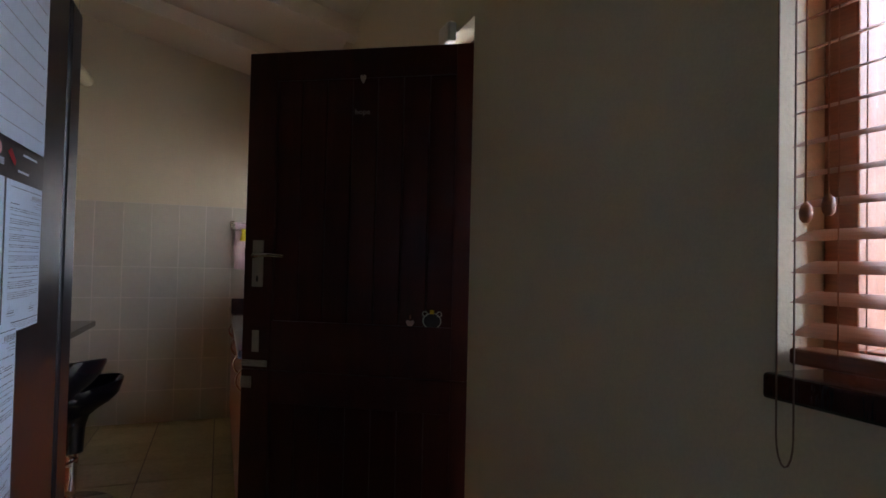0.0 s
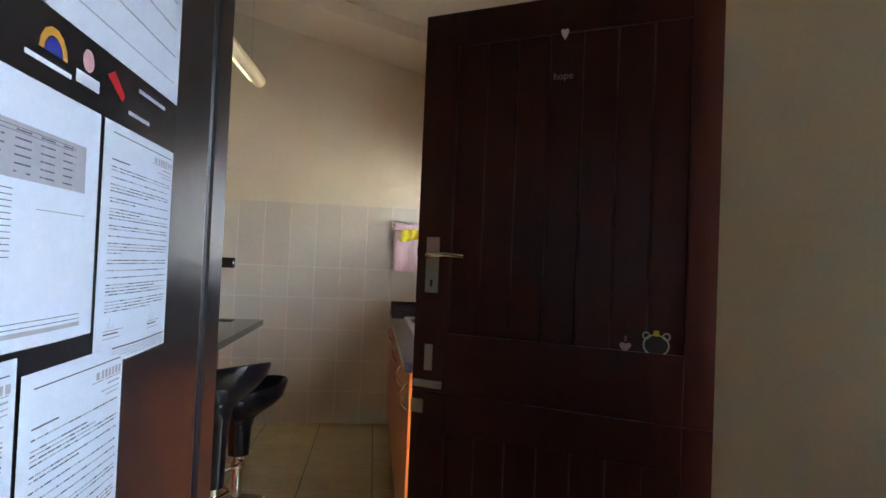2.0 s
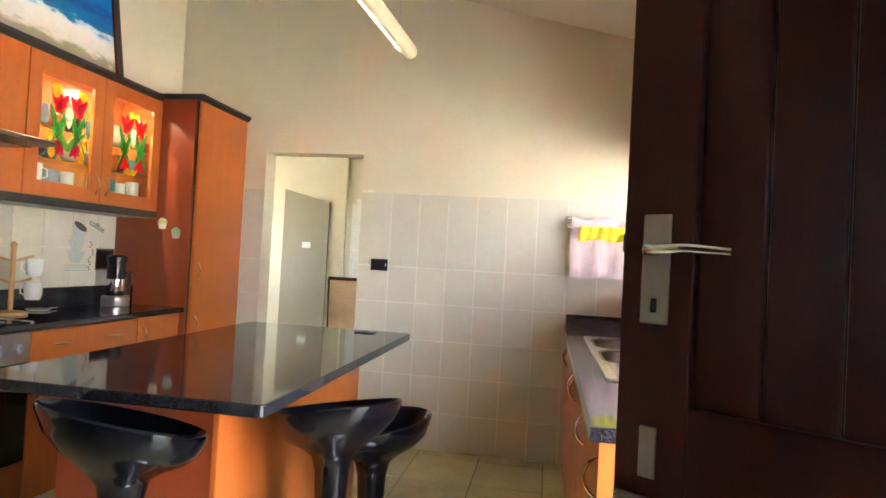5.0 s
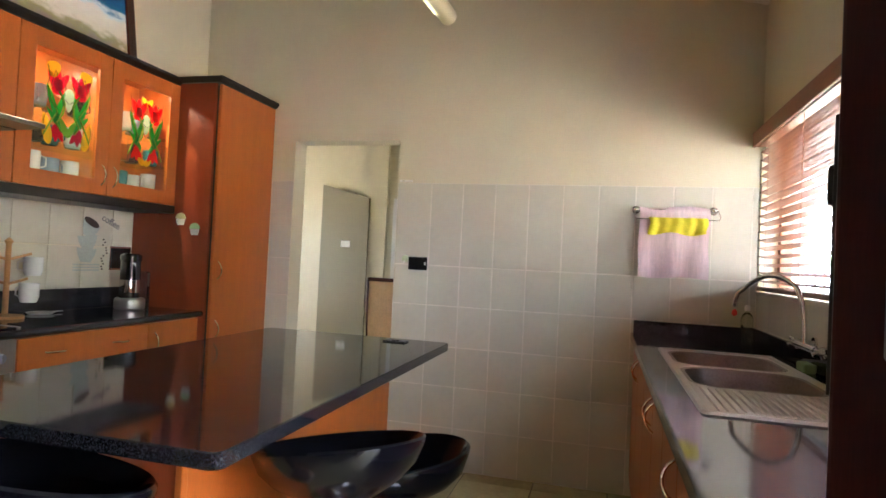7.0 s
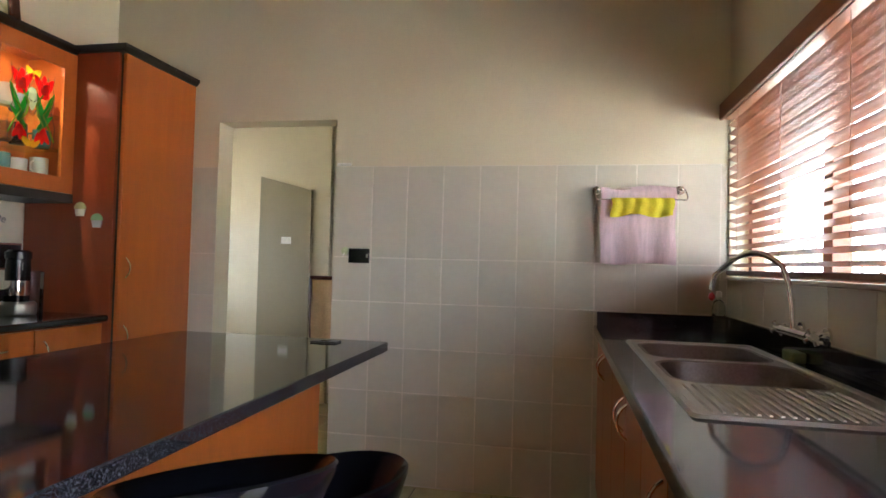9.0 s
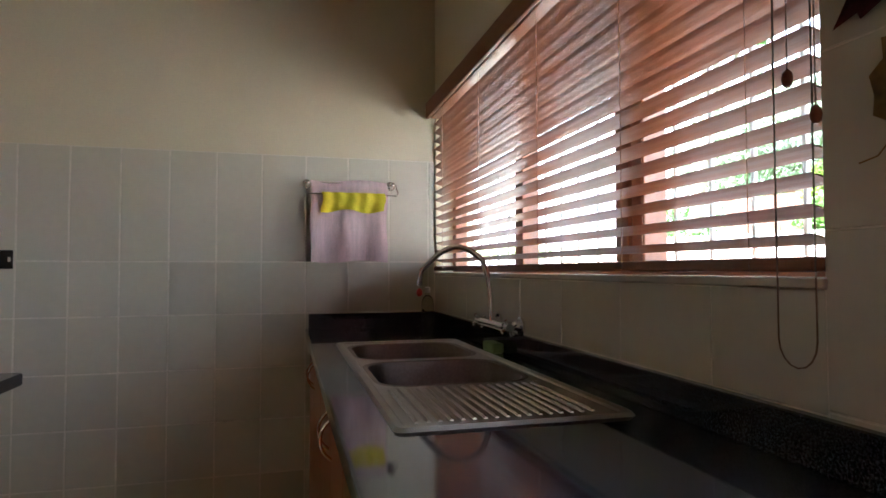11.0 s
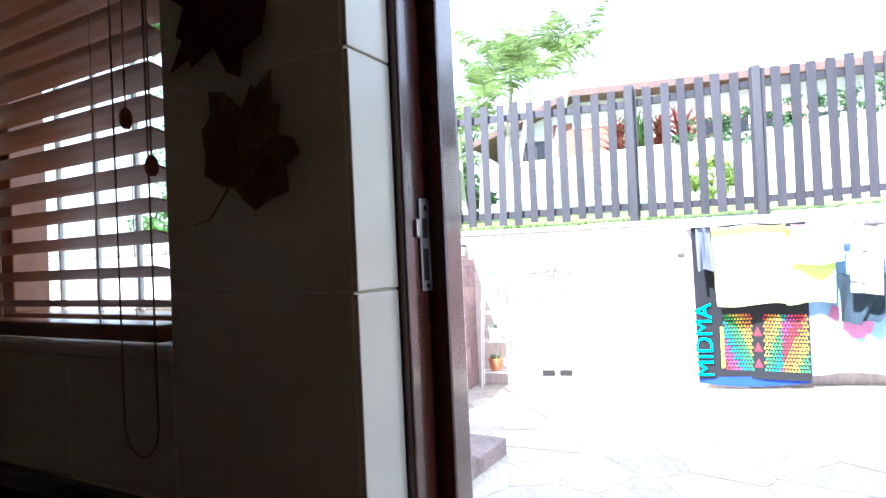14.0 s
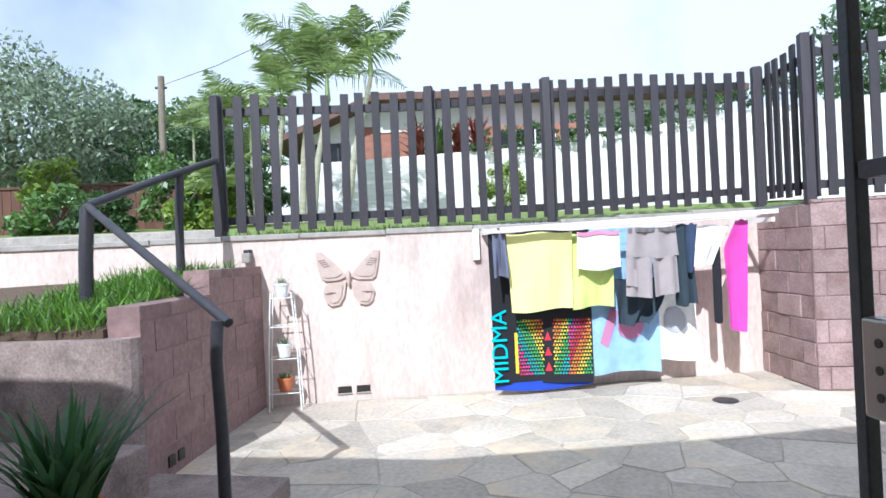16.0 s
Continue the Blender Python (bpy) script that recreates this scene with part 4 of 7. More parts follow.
# ---- cooking wall on the west side ----
CF, PF, WF = -3.01, -2.95, -3.21
pan = thing("pantry_cupboard", (-3.2, -0.3, 0), "tall orange cherry pantry cupboard with a dark cornice", "cupboard")
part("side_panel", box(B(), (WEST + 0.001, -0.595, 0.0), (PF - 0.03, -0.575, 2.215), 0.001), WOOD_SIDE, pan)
part("body", box(B(), (WEST + 0.001, -0.574, 0.0), (PF - 0.045, -0.002, 2.215), 0.001), BLACK_TRIM, pan)
d = part("door", box(B(), (PF - 0.02, -0.575, 0.10), (PF, -0.004, 2.213), 0.002), WOOD, pan)
part("handle", arch_handle(B(), (PF, -0.53, 1.14), (0, 0, 1), (1, 0, 0), 0.10), CHROME, d, "chrome bow handle")
part("handle", arch_handle(B(), (PF, -0.53, 0.80), (0, 0, 1), (1, 0, 0), 0.10), CHROME, d, "chrome bow handle")
part("end_strip", box(B(), (PF - 0.0445, -0.0135, 0.0), (PF - 0.0205, -0.003, 2.213)), WHITE_PL, pan)
bm = prism(B(), [(WEST + 0.001, 2.2155), (PF + 0.004, 2.2155), (PF + 0.022, 2.235), (PF + 0.022, 2.252), (WEST + 0.001, 2.252)], 1, -0.612, -0.002)
part("cornice", bm, BLACK_TRIM, pan)

for y0, y1, n, dr in ((-0.98, -0.60, 1, 0), (-1.68, -0.982, 1, 2)):
    base_unit(CF, WEST + 0.002, y0, y1, 1, n, "orange cherry base cabinet on the cooking side", "cooking side cabinets", drawers=dr)
base_unit(CF, WEST + 0.002, -3.2, -2.292, 1, 2, "orange cherry base cabinet on the cooking side", "cooking side cabinets", drawers=2)
bm = B()
prism(bm, [(WEST + 0.002, 0.90), (CF + 0.02, 0.90), (CF + 0.028, 0.906), (CF + 0.03, 0.915), (CF + 0.028, 0.926), (CF + 0.02, 0.932), (WEST + 0.002, 0.932)], 1, -3.2, -0.597)
bmesh.ops.translate(bm, verts=bm.verts[:], vec=(0, 0, -0.024))
solid("cooking_worktop", bm, GRANITE, "polished black granite worktop on the cooking side", "worktop")
solid("cooking_upstand", box(B(), (WEST + 0.001, -3.2, 0.909), (WEST + 0.02, -0.597, 1.02), 0.002), GRANITE, "black granite upstand behind the hob", "upstand")

oven = thing("oven", (-3.2, -1.99, 0), "built-in oven with steel controls and black glass door", "oven")
part("body", box(B(), (WEST + 0.03, -2.288, 0.10), (CF - 0.022, -1.685, 0.874)), BLACK_TRIM, oven)
part("control_panel", box(B(), (CF - 0.021, -2.286, 0.74), (CF + 0.004, -1.687, 0.872), 0.003), STEEL, oven)
for k in range(6):
    y = -1.76 - 0.09 * k
    bm = rod(B(), (CF + 0.004, y, 0.805), (CF + 0.026, y, 0.805), 0.021, 0.018, seg=18)
    box(bm, (CF + 0.02, y - 0.004, 0.787), (CF + 0.031, y + 0.004, 0.823), 0.001)
    part("knob", bm, mat("blue_grey_knob", (0.35, 0.38, 0.48), 0.3, 0.6), oven)
dr = part("oven_door", box(B(), (CF - 0.021, -2.286, 0.30), (CF + 0.004, -1.687, 0.735), 0.004), BLACK_GL, oven)
part("handle", rod(B(), (CF + 0.035, -2.25, 0.70), (CF + 0.035, -1.72, 0.70), 0.009), STEEL, dr)
part("drawer", box(B(), (CF - 0.021, -2.286, 0.105), (CF, -1.687, 0.295), 0.002), WOOD_SIDE, oven)
hob = thing("hob", (-3.2, -1.95, 0.91), "black glass hob with a steel edge", "hob")
part("glass", box(B(), (-3.46, -2.25, 0.9085), (-3.03, -1.67, 0.914), 0.002), BLACK_GL, hob)
for y in (-2.257, -1.663):
    part("steel_edge", box(B(), (-3.467, y - 0.006, 0.9085), (-3.024, y + 0.006, 0.916), 0.002), STEEL, hob)
for x, y in ((-3.35, -1.81), (-3.14, -1.81), (-3.35, -2.10), (-3.14, -2.10)):
    part("cooking_zone", lathe(B(), [(0.085, 0.0), (0.085, 0.0012), (0.081, 0.0013)], (x, y, 0.9142), 28), INK, hob)
hood = thing("cooker_hood", (-3.3, -1.95, 1.62), "slim steel cooker hood under the wall cupboard", "hood")
bm = prism(B(), [(WEST + 0.002, 1.735), (-3.0, 1.735), (-2.985, 1.728), (-2.985, 1.712), (WEST + 0.002, 1.70)], 1, -2.26, -1.64)
part("visor", bm, mat("dark_brushed_steel", (0.16, 0.145, 0.135), 0.42, 1.0, vary=0.1, scale=8, fine=120, bump=0.02), hood)
part("filter", box(B(), (WEST + 0.05, -2.2, 1.693), (-3.06, -1.7, 1.699)), BLACK_TRIM, hood)


def wall_unit(y0, y1, doors, glazed, label):
    root = thing("wall_cabinet", (-3.35, (y0 + y1) / 2, 1.5), label, "cabinet", "wall cabinets")
    bm = B()
    box(bm, (WEST + 0.002, y0, 1.50), (WF - 0.02, y0 + 0.016, 2.2))
    box(bm, (WEST + 0.002, y1 - 0.016, 1.50), (WF - 0.02, y1, 2.2))
    box(bm, (WEST + 0.002, y0 + 0.016, 1.50), (WF - 0.02, y1 - 0.016, 1.516))
    box(bm, (WEST + 0.002, y0 + 0.016, 2.184), (WF - 0.02, y1 - 0.016, 2.2))
    box(bm, (WEST + 0.002, y0 + 0.016, 1.516), (WEST + 0.012, y1 - 0.016, 2.184))
    part("carcass", bm, WOOD, root)
    ys = np.linspace(y0, y1, doors + 1)
    for k in range(doors):
        a, b = ys[k] + 0.002, ys[k + 1] - 0.002
        if glazed:
            bm = B()
            for lo, hi in (((a, 1.502), (a + 0.075, 2.198)), ((b - 0.075, 1.502), (b, 2.198)), ((a + 0.0745, 1.502), (b - 0.0745, 1.577)), ((a + 0.0745, 2.115), (b - 0.0745, 2.198))):
                box(bm, (WF - 0.019, lo[0], lo[1]), (WF, hi[0], hi[1]), 0.0015)
            d = part("door", bm, WOOD, root)
            pane = part("pane", box(B(), (WF - 0.012, a + 0.07, 1.572), (WF - 0.009, b - 0.07, 2.12)), GLASS, d, smooth=False)
            pane.visible_shadow = False
        else:
            d = part("door", box(B(), (WF - 0.019, a, 1.502), (WF, b, 2.198), 0.002), WOOD, root)
        hy = b - 0.035 if k % 2 == 0 else a + 0.035
        part("handle", arch_handle(B(), (WF, hy, 1.60), (0, 0, 1), (1, 0, 0), 0.10), CHROME, d, "chrome bow handle")
    return root


glz = wall_unit(-1.585, -0.602, 2, True, "orange cherry wall cabinet with two stained glass doors")
for z in (1.565, 1.71, 1.87):
    part("shelf", box(B(), (WEST + 0.013, -1.568, z), (WF - 0.03, -0.619, z + 0.006)), sheet_glass("shelf_glass", (0.86, 0.95, 0.90)), glz, smooth=False)
wall_unit(-2.40, -1.587, 2, False, "orange cherry wall cabinet above the cooker hood")
bm = box(B(), (WEST + 0.002, -2.40, 1.455), (WF + 0.004, -0.602, 1.4995), 0.003)
solid("light_pelmet", bm, BLACK_TRIM, "black pelmet strip under the wall cabinets", "pelmet")
bm = prism(B(), [(WEST + 0.001, 2.2005), (WF + 0.004, 2.2005), (WF + 0.022, 2.22), (WF + 0.022, 2.238), (WEST + 0.001, 2.238)], 1, -2.42, -0.6125)
solid("cornice", bm, BLACK_TRIM, "black cornice along the top of the wall cabinets", "cornice")

# lamps inside the glazed cabinet
for y in (-1.33, -0.85):
    dl = thing("cabinet_downlight", (-3.33, y, 2.18), "small lit halogen downlight inside the glass cabinet", "downlight", "cabinet downlights")
    part("ring", lathe(B(), [(0.032, 0.0), (0.034, -0.004), (0.026, -0.006)], (-3.33, y, 2.1838), 18), CHROME, dl)
    part("bulb", lathe(B(), [(0.024, 0.0), (0.022, -0.004), (0.004, -0.006)], (-3.33, y, 2.1775), 14), glow("halogen_glow", (1.0, 0.78, 0.45), 14), dl)
    lamp = new("downlight_lamp", bpy.data.lights.new("downlight_lamp", "SPOT"))
    lamp.data.energy, lamp.data.color, lamp.data.spot_size, lamp.data.shadow_soft_size = 0.7, (1, 0.80, 0.52), radians(95), 0.02
    lamp.location = (-3.33, y, 2.165)
    lamp.parent = dl
    lamp.location = Vector((0, 0, -0.015))

# stained glass tulips
def stain(name, col):
    m = bpy.data.materials.new(name)
    m.use_nodes = True
    n, l = m.node_tree.nodes, m.node_tree.links
    p = n["Principled BSDF"]
    p.inputs["Base Color"].default_value, p.inputs["Roughness"].default_value = (*col, 1), 0.25
    tr, mx = n.new("ShaderNodeBsdfTranslucent"), n.new("ShaderNodeMixShader")
    tr.inputs["Color"].default_value = (*col, 1)
    mx.inputs[0].default_value = 0.55
    l.new(p.outputs[0], mx.inputs[1])
    l.new(tr.outputs[0], mx.inputs[2])
    l.new(mx.outputs[0], n["Material Output"].inputs["Surface"])
    return m


S_RED, S_YEL, S_GRN, S_LIME = stain("red_glass_paint", (0.75, 0.03, 0.02)), stain("yellow_glass_paint", (0.75, 0.50, 0.02)), stain("green_glass_paint", (0.05, 0.36, 0.05)), stain("lime_glass_paint", (0.22, 0.42, 0.05))
S_CRIM, S_PALE = stain("crimson_glass_paint", (0.55, 0.015, 0.04)), stain("pale_glass_paint", (0.55, 0.62, 0.48))


LAYER = [0.0]


def petal(bm, cy, cz, length, width, turn):
    """One painted shape; each lies a hair above the last."""
    pts = []
    for a in np.linspace(0, 2 * math.pi, 15)[:-1]:
        u, v = length / 2 * math.cos(a), width / 2 * math.sin(a) * (1 - 0.35 * math.cos(a))
        pts.append((WF - 0.0088 + LAYER[0], cy + u * math.sin(turn) + v * math.cos(turn), cz + u * math.cos(turn) - v * math.sin(turn)))
    LAYER[0] = (LAYER[0] + 0.00023) % 0.004
    return flat(bm, pts, (0.0009, 0, 0))


def ribbon(bm, cy, pts, r):
    """A flat painted band along (across, up) points on the pane."""
    return pipe(bm, [(WF - 0.0045, cy + a, b) for a, b in pts], r, 6)


def tulip(bm, cy, cz, size, way):
    """Three pointed petals; way 1 opens upwards, -1 hangs."""
    for lean, ln in ((0.0, 1.0), (-0.62, 1.12), (0.62, 1.12)):
        petal(bm, cy + size * 0.42 * math.sin(lean), cz + way * size * 0.30 * math.cos(lean), size * ln, size * 0.44, lean * way if way > 0 else math.pi - lean)
    return petal(bm, cy, cz - way * size * 0.12, size * 0.6, size * 0.62, 0)


def tulip_panel(cy, sun_yellow):
    art = thing("stained_glass_tulips", (WF - 0.008, cy, 1.6), "painted glass panel of red and yellow tulips with green leaves", "glass panel", "stained glass panels")
    lines = B()
    for sg in (-1, 1):
        part("red_tulip", tulip(B(), cy + sg * 0.060, 1.966, 0.094, 1), S_RED if not sun_yellow else S_CRIM, art)
        part("hanging_tulip", tulip(B(), cy + sg * 0.058, 1.768, 0.070, -1), S_RED if not sun_yellow else S_CRIM, art)
        bm = petal(B(), cy + sg * 0.082, 1.885, 0.18, 0.030, sg * 0.40)
        petal(bm, cy + sg * 0.046, 1.872, 0.16, 0.027, sg * -0.32)
        petal(bm, cy + sg * 0.070, 1.818, 0.12, 0.025, sg * 0.8)
        part("green_leaf", bm, S_GRN, art)
        bm = ribbon(B(), cy, [(sg * 0.052, 1.945), (sg * 0.022, 1.895), (sg * 0.030, 1.845), (sg * 0.060, 1.80), (sg * 0.034, 1.765)], 0.0042)
        ribbon(bm, cy, [(sg * 0.110, 1.955), (sg * 0.092, 1.90), (sg * 0.058, 1.85), (sg * 0.094, 1.79), (sg * 0.122, 1.735)], 0.0036)
        part("green_stem", bm, S_LIME, art)
        if sun_yellow:
            part("yellow_bloom", petal(B(), cy + sg * 0.090, 2.040, 0.070, 0.074, sg * 1.1), S_YEL, art)
            part("yellow_leaf", petal(B(), cy + sg * 0.108, 1.765, 0.140, 0.046, sg * 0.22), S_YEL, art)
            part("yellow_leaf", petal(B(), cy + sg * 0.020, 1.785, 0.095, 0.032, sg * 0.5), S_LIME, art)
        else:
            part("yellow_bloom", petal(B(), cy + sg * 0.020, 2.036, 0.062, 0.036, sg * 0.7), S_YEL, art)
            part("yellow_leaf", petal(B(), cy + sg * 0.026, 1.715, 0.062, 0.034, sg * 1.0), S_YEL, art)
        ribbon(lines, cy, [(sg * 0.004, 1.90), (sg * 0.020, 1.915), (sg * 0.034, 1.90), (sg * 0.022, 1.87), (sg * 0.004, 1.84)], 0.0014)
        ribbon(lines, cy, [(sg * 0.118, 2.05), (sg * 0.105, 2.0), (sg * 0.120, 1.94), (sg * 0.100, 1.88), (sg * 0.126, 1.80), (sg * 0.120, 1.70)], 0.0012)
        ribbon(lines, cy, [(sg * 0.02, 1.965), (sg * 0.034, 2.03), (sg * 0.056, 1.99), (sg * 0.078, 2.035), (sg * 0.095, 1.965)], 0.0012)
    part("lead_line", lines, BLACK_TRIM, art)
    part("pale_heart", petal(B(), cy, 1.915, 0.11, 0.052, math.pi), S_PALE, art)


tulip_panel(-1.33, True)
tulip_panel(-0.846, False)


def cup(x, y, z, r, h, material, label, group, handle=0.0):
    root = thing("cup", (x, y, z), label, "cup", group)
    part("bowl", lathe(B(), [(r * 0.8, 0.0), (r, h * 0.3), (r, h), (r * 0.92, h), (r * 0.9, h * 0.15), (0.004, h * 0.1)], (x, y, z), 18), material, root)
    c, s = math.cos(handle), math.sin(handle)
    part("handle", pipe(B(), [(x + c * r * 0.95, y + s * r * 0.95, z + h * 0.8), (x + c * r * 1.5, y + s * r * 1.5, z + h * 0.72), (x + c * r * 1.5, y + s * r * 1.5, z + h * 0.35), (x + c * r * 0.95, y + s * r * 0.95, z + h * 0.25)], 0.004, 6), material, root)


TEAL, BLUEC = mat("teal_glaze", (0.08, 0.25, 0.30), 0.2), mat("blue_white_glaze", (0.30, 0.38, 0.50), 0.2)
k = 0
for z in (1.5715, 1.7165, 1.8765):
    for y in np.linspace(-1.50, -0.68, 9):
        if abs(y + 1.09) < 0.06:
            continue
        m2 = (MUG, MUG, BLUEC, MUG, MUG, TEAL, MUG)[k % 7] if z < 1.6 else (TEAL, MUG, BLUEC, WOOD, BLACK_TRIM)[k % 5]
        cup(-3.345 + 0.03 * math.sin(k * 3.1), y, z, 0.040, 0.090 + 0.012 * math.sin(k * 1.9), m2, "glazed cup standing in the glass cabinet", "cups in the glass cabinet", 0.7 * k)
        k += 1

# beach painting on top of the cabinets
def beach():
    m = bpy.data.materials.new("beach_painting")
    m.use_nodes = True
    n, l = m.node_tree.nodes, m.node_tree.links
    p = n["Principled BSDF"]
    p.inputs["Roughness"].default_value = 0.5
    tc, sp, nz, ad, mu, rp = (n.new("ShaderNodeTexCoord"), n.new("ShaderNodeSeparateXYZ"), n.new("ShaderNodeTexNoise"), n.new("ShaderNodeMath"), n.new("ShaderNodeMath"), n.new("ShaderNodeValToRGB"))
    nz.inputs["Scale"].default_value, nz.inputs["Detail"].default_value = 14, 10
    l.new(tc.outputs["Generated"], sp.inputs[0])
    l.new(tc.outputs["Generated"], nz.inputs["Vector"])
    mu.operation, ad.operation = "MULTIPLY", "ADD"
    mu.inputs[1].default_value = 0.22
    l.new(nz.outputs["Fac"], mu.inputs[0])
    l.new(sp.outputs["Z"], ad.inputs[0])
    l.new(mu.outputs[0], ad.inputs[1])
    cr = rp.color_ramp
    stops = [(0.0, (0.16, 0.13, 0.13)), (0.13, (0.32, 0.27, 0.27)), (0.19, (0.34, 0.32, 0.16)), (0.25, (0.72, 0.66, 0.57)), (0.35, (0.80, 0.75, 0.68)), (0.39, (0.66, 0.76, 0.80)),
             (0.43, (0.01, 0.20, 0.42)), (0.56, (0.004, 0.07, 0.28)), (0.68, (0.01, 0.16, 0.45)), (1.0, (0.06, 0.34, 0.72))]
    while len(cr.elements) < len(stops):
        cr.elements.new(0.5)
    for e, (q, c) in zip(cr.elements, stops):
        e.position, e.color = q, (*c, 1)
    l.new(ad.outputs[0], rp.inputs["Fac"])
    l.new(rp.outputs["Color"], p.inputs["Base Color"])
    return m


pic = thing("beach_painting", (-3.36, -1.6, 2.2385), "framed beach painting leaning above the wall cabinets", "painting")
TILT = Matrix.Translation((-3.33, -1.535, 2.2385)) @ Matrix.Rotation(radians(-8), 4, "Y")
part("canvas", box(B(), (-0.012, -0.66, 0.03), (-0.002, 0.66, 0.80), 0, TILT), beach(), pic, smooth=False)
for nm, lo, hi in (("top_rail", (-0.02, -0.70, 0.80), (0.012, 0.70, 0.84)), ("bottom_rail", (-0.02, -0.70, 0.0), (0.012, 0.70, 0.03)), ("side_rail", (-0.02, 0.66, 0.03), (0.012, 0.715, 0.80)), ("side_rail", (-0.02, -0.715, 0.03), (0.012, -0.66, 0.80))):
    part(nm, box(B(), lo, hi, 0.003, TILT), FRAME_WOOD, pic)

# on the cooking worktop
maker = thing("coffee_machine", (-3.33, -0.77, 0.909), "steel and black coffee machine beside the pantry", "coffee machine")
part("base", lathe(B(), [(0.075, 0.0), (0.078, 0.01), (0.078, 0.05), (0.07, 0.06)], (-3.33, -0.77, 0.909), 24), STEEL, maker)
part("tower", lathe(B(), [(0.05, 0.0), (0.052, 0.15), (0.05, 0.20), (0.055, 0.205), (0.055, 0.235), (0.04, 0.245)], (-3.335, -0.77, 0.9695), 20), BLACK_ABS, maker)
part("chrome_band", lathe(B(), [(0.0535, 0.0), (0.0545, 0.01), (0.0535, 0.07)], (-3.335, -0.77, 1.0), 20), CHROME, maker)
part("water_tank", lathe(B(), [(0.042, 0.0), (0.042, 0.2), (0.03, 0.205)], (-3.34, -0.675, 0.9095), 18), clear("tank_plastic", (0.6, 0.6, 0.62), 0.1), maker)
rest = thing("spoon_rest", (-3.40, -1.25, 0.909), "small pale spoon rest on the black worktop", "spoon rest")
part("dish", lathe(B(), [(0.05, 0.0), (0.062, 0.009), (0.058, 0.010), (0.01, 0.004)], (-3.40, -1.25, 0.909), 22), MUG, rest)
part("grip", box(B(), (-3.405, -1.20, 0.915), (-3.395, -1.13, 0.919), 0.001), MUG, rest)
tree = thing("mug_tree", (-3.36, -1.46, 0.909), "wooden mug tree with white coffee mugs", "mug tree")
WOOD_PALE = mat("pale_turned_wood", (0.5, 0.27, 0.10), 0.5)
part("stand", lathe(B(), [(0.075, 0.0), (0.075, 0.012), (0.012, 0.02), (0.011, 0.33), (0.018, 0.345), (0.004, 0.36)], (-3.36, -1.46, 0.909), 18), WOOD_PALE, tree)
for z, a in ((1.06, 0.3), (1.06, 3.4), (1.17, 1.2), (1.17, 4.4)):
    part("peg", rod(B(), (-3.36, -1.46, z), (-3.36 + 0.09 * math.cos(a), -1.46 + 0.09 * math.sin(a), z + 0.03), 0.006), WOOD_PALE, tree)
for z, a in ((0.985, 0.3), (1.10, 1.2)):
    cup(-3.36 + 0.10 * math.cos(a), -1.46 + 0.10 * math.sin(a), z, 0.040, 0.085, MUG, "white lettered coffee mug hanging on the mug tree", "mugs on the mug tree", a + 3.1)

# coffee cups sticker, socket and cupcake magnets
stk = thing("coffee_sticker", (WEST + 0.009, -0.9, 1.25), "stacked coffee cups wall sticker with the word coffee", "sticker")
CUP_ART, BEAN = mat("pale_green_print", (0.40, 0.46, 0.42), 0.5, bump=0), mat("coffee_bean_print", (0.06, 0.04, 0.035), 0.6, bump=0)
XS = WEST + 0.0085
for cy, cz, w, h, tl in ((-0.905, 1.335, 0.12, 0.08, -0.35), (-0.915, 1.265, 0.13, 0.075, 0.08), (-0.92, 1.195, 0.13, 0.075, -0.05)):
    pts = [(-w / 2, h / 2), (w / 2, h / 2), (w * 0.42, 0), (w * 0.25, -h / 2), (-w * 0.25, -h / 2), (-w * 0.42, 0)]
    part("cup_print", flat(B(), [(XS, cy + a * math.cos(tl) - b * math.sin(tl), cz + a * math.sin(tl) + b * math.cos(tl)) for a, b in pts], (0.0006, 0, 0)), CUP_ART, stk)
for cz in (1.145, 1.130, 1.115):
    part("saucer_print", box(B(), (XS, -1.0, cz - 0.004), (XS + 0.0006, -0.83, cz + 0.004)), CUP_ART, stk)
part("beans_print", flat(B(), [(XS + 0.0008, -0.895 + 0.05 * math.cos(a), 1.375 + 0.022 * math.sin(a) - 0.02 * math.cos(a)) for a in np.linspace(0, 2 * math.pi, 14)[:-1]], (0.0006, 0, 0)), BEAN, stk)
rng = random.Random(4)
for k in range(12):
    y, z = -0.80 + rng.uniform(-0.02, 0.02), 1.12 + 0.18 * k / 12
    part("bean_print", box(B(), (XS, y - 0.006, z - 0.004), (XS + 0.0006, y + 0.006, z + 0.004)), BEAN, stk)
lettering("coffee", 0.055, Matrix.Translation((XS + 0.0008, -0.765, 1.385)) @ Matrix.Rotation(radians(-22), 4, "X") @ Matrix.Rotation(math.pi / 2, 4, "Z") @ Matrix.Rotation(math.pi / 2, 4, "X"), INK, stk)
sk2 = thing("wall_socket", (WEST + 0.009, -0.68, 1.18), "black wall socket with a chrome rim beside the pantry", "socket")
part("rim", box(B(), (WEST + 0.0085, -0.765, 1.115), (WEST + 0.0125, -0.61, 1.25), 0.002), CHROME, sk2)
part("face", box(B(), (WEST + 0.0128, -0.755, 1.125), (WEST + 0.018, -0.62, 1.24), 0.002), BLACK_GL, sk2)
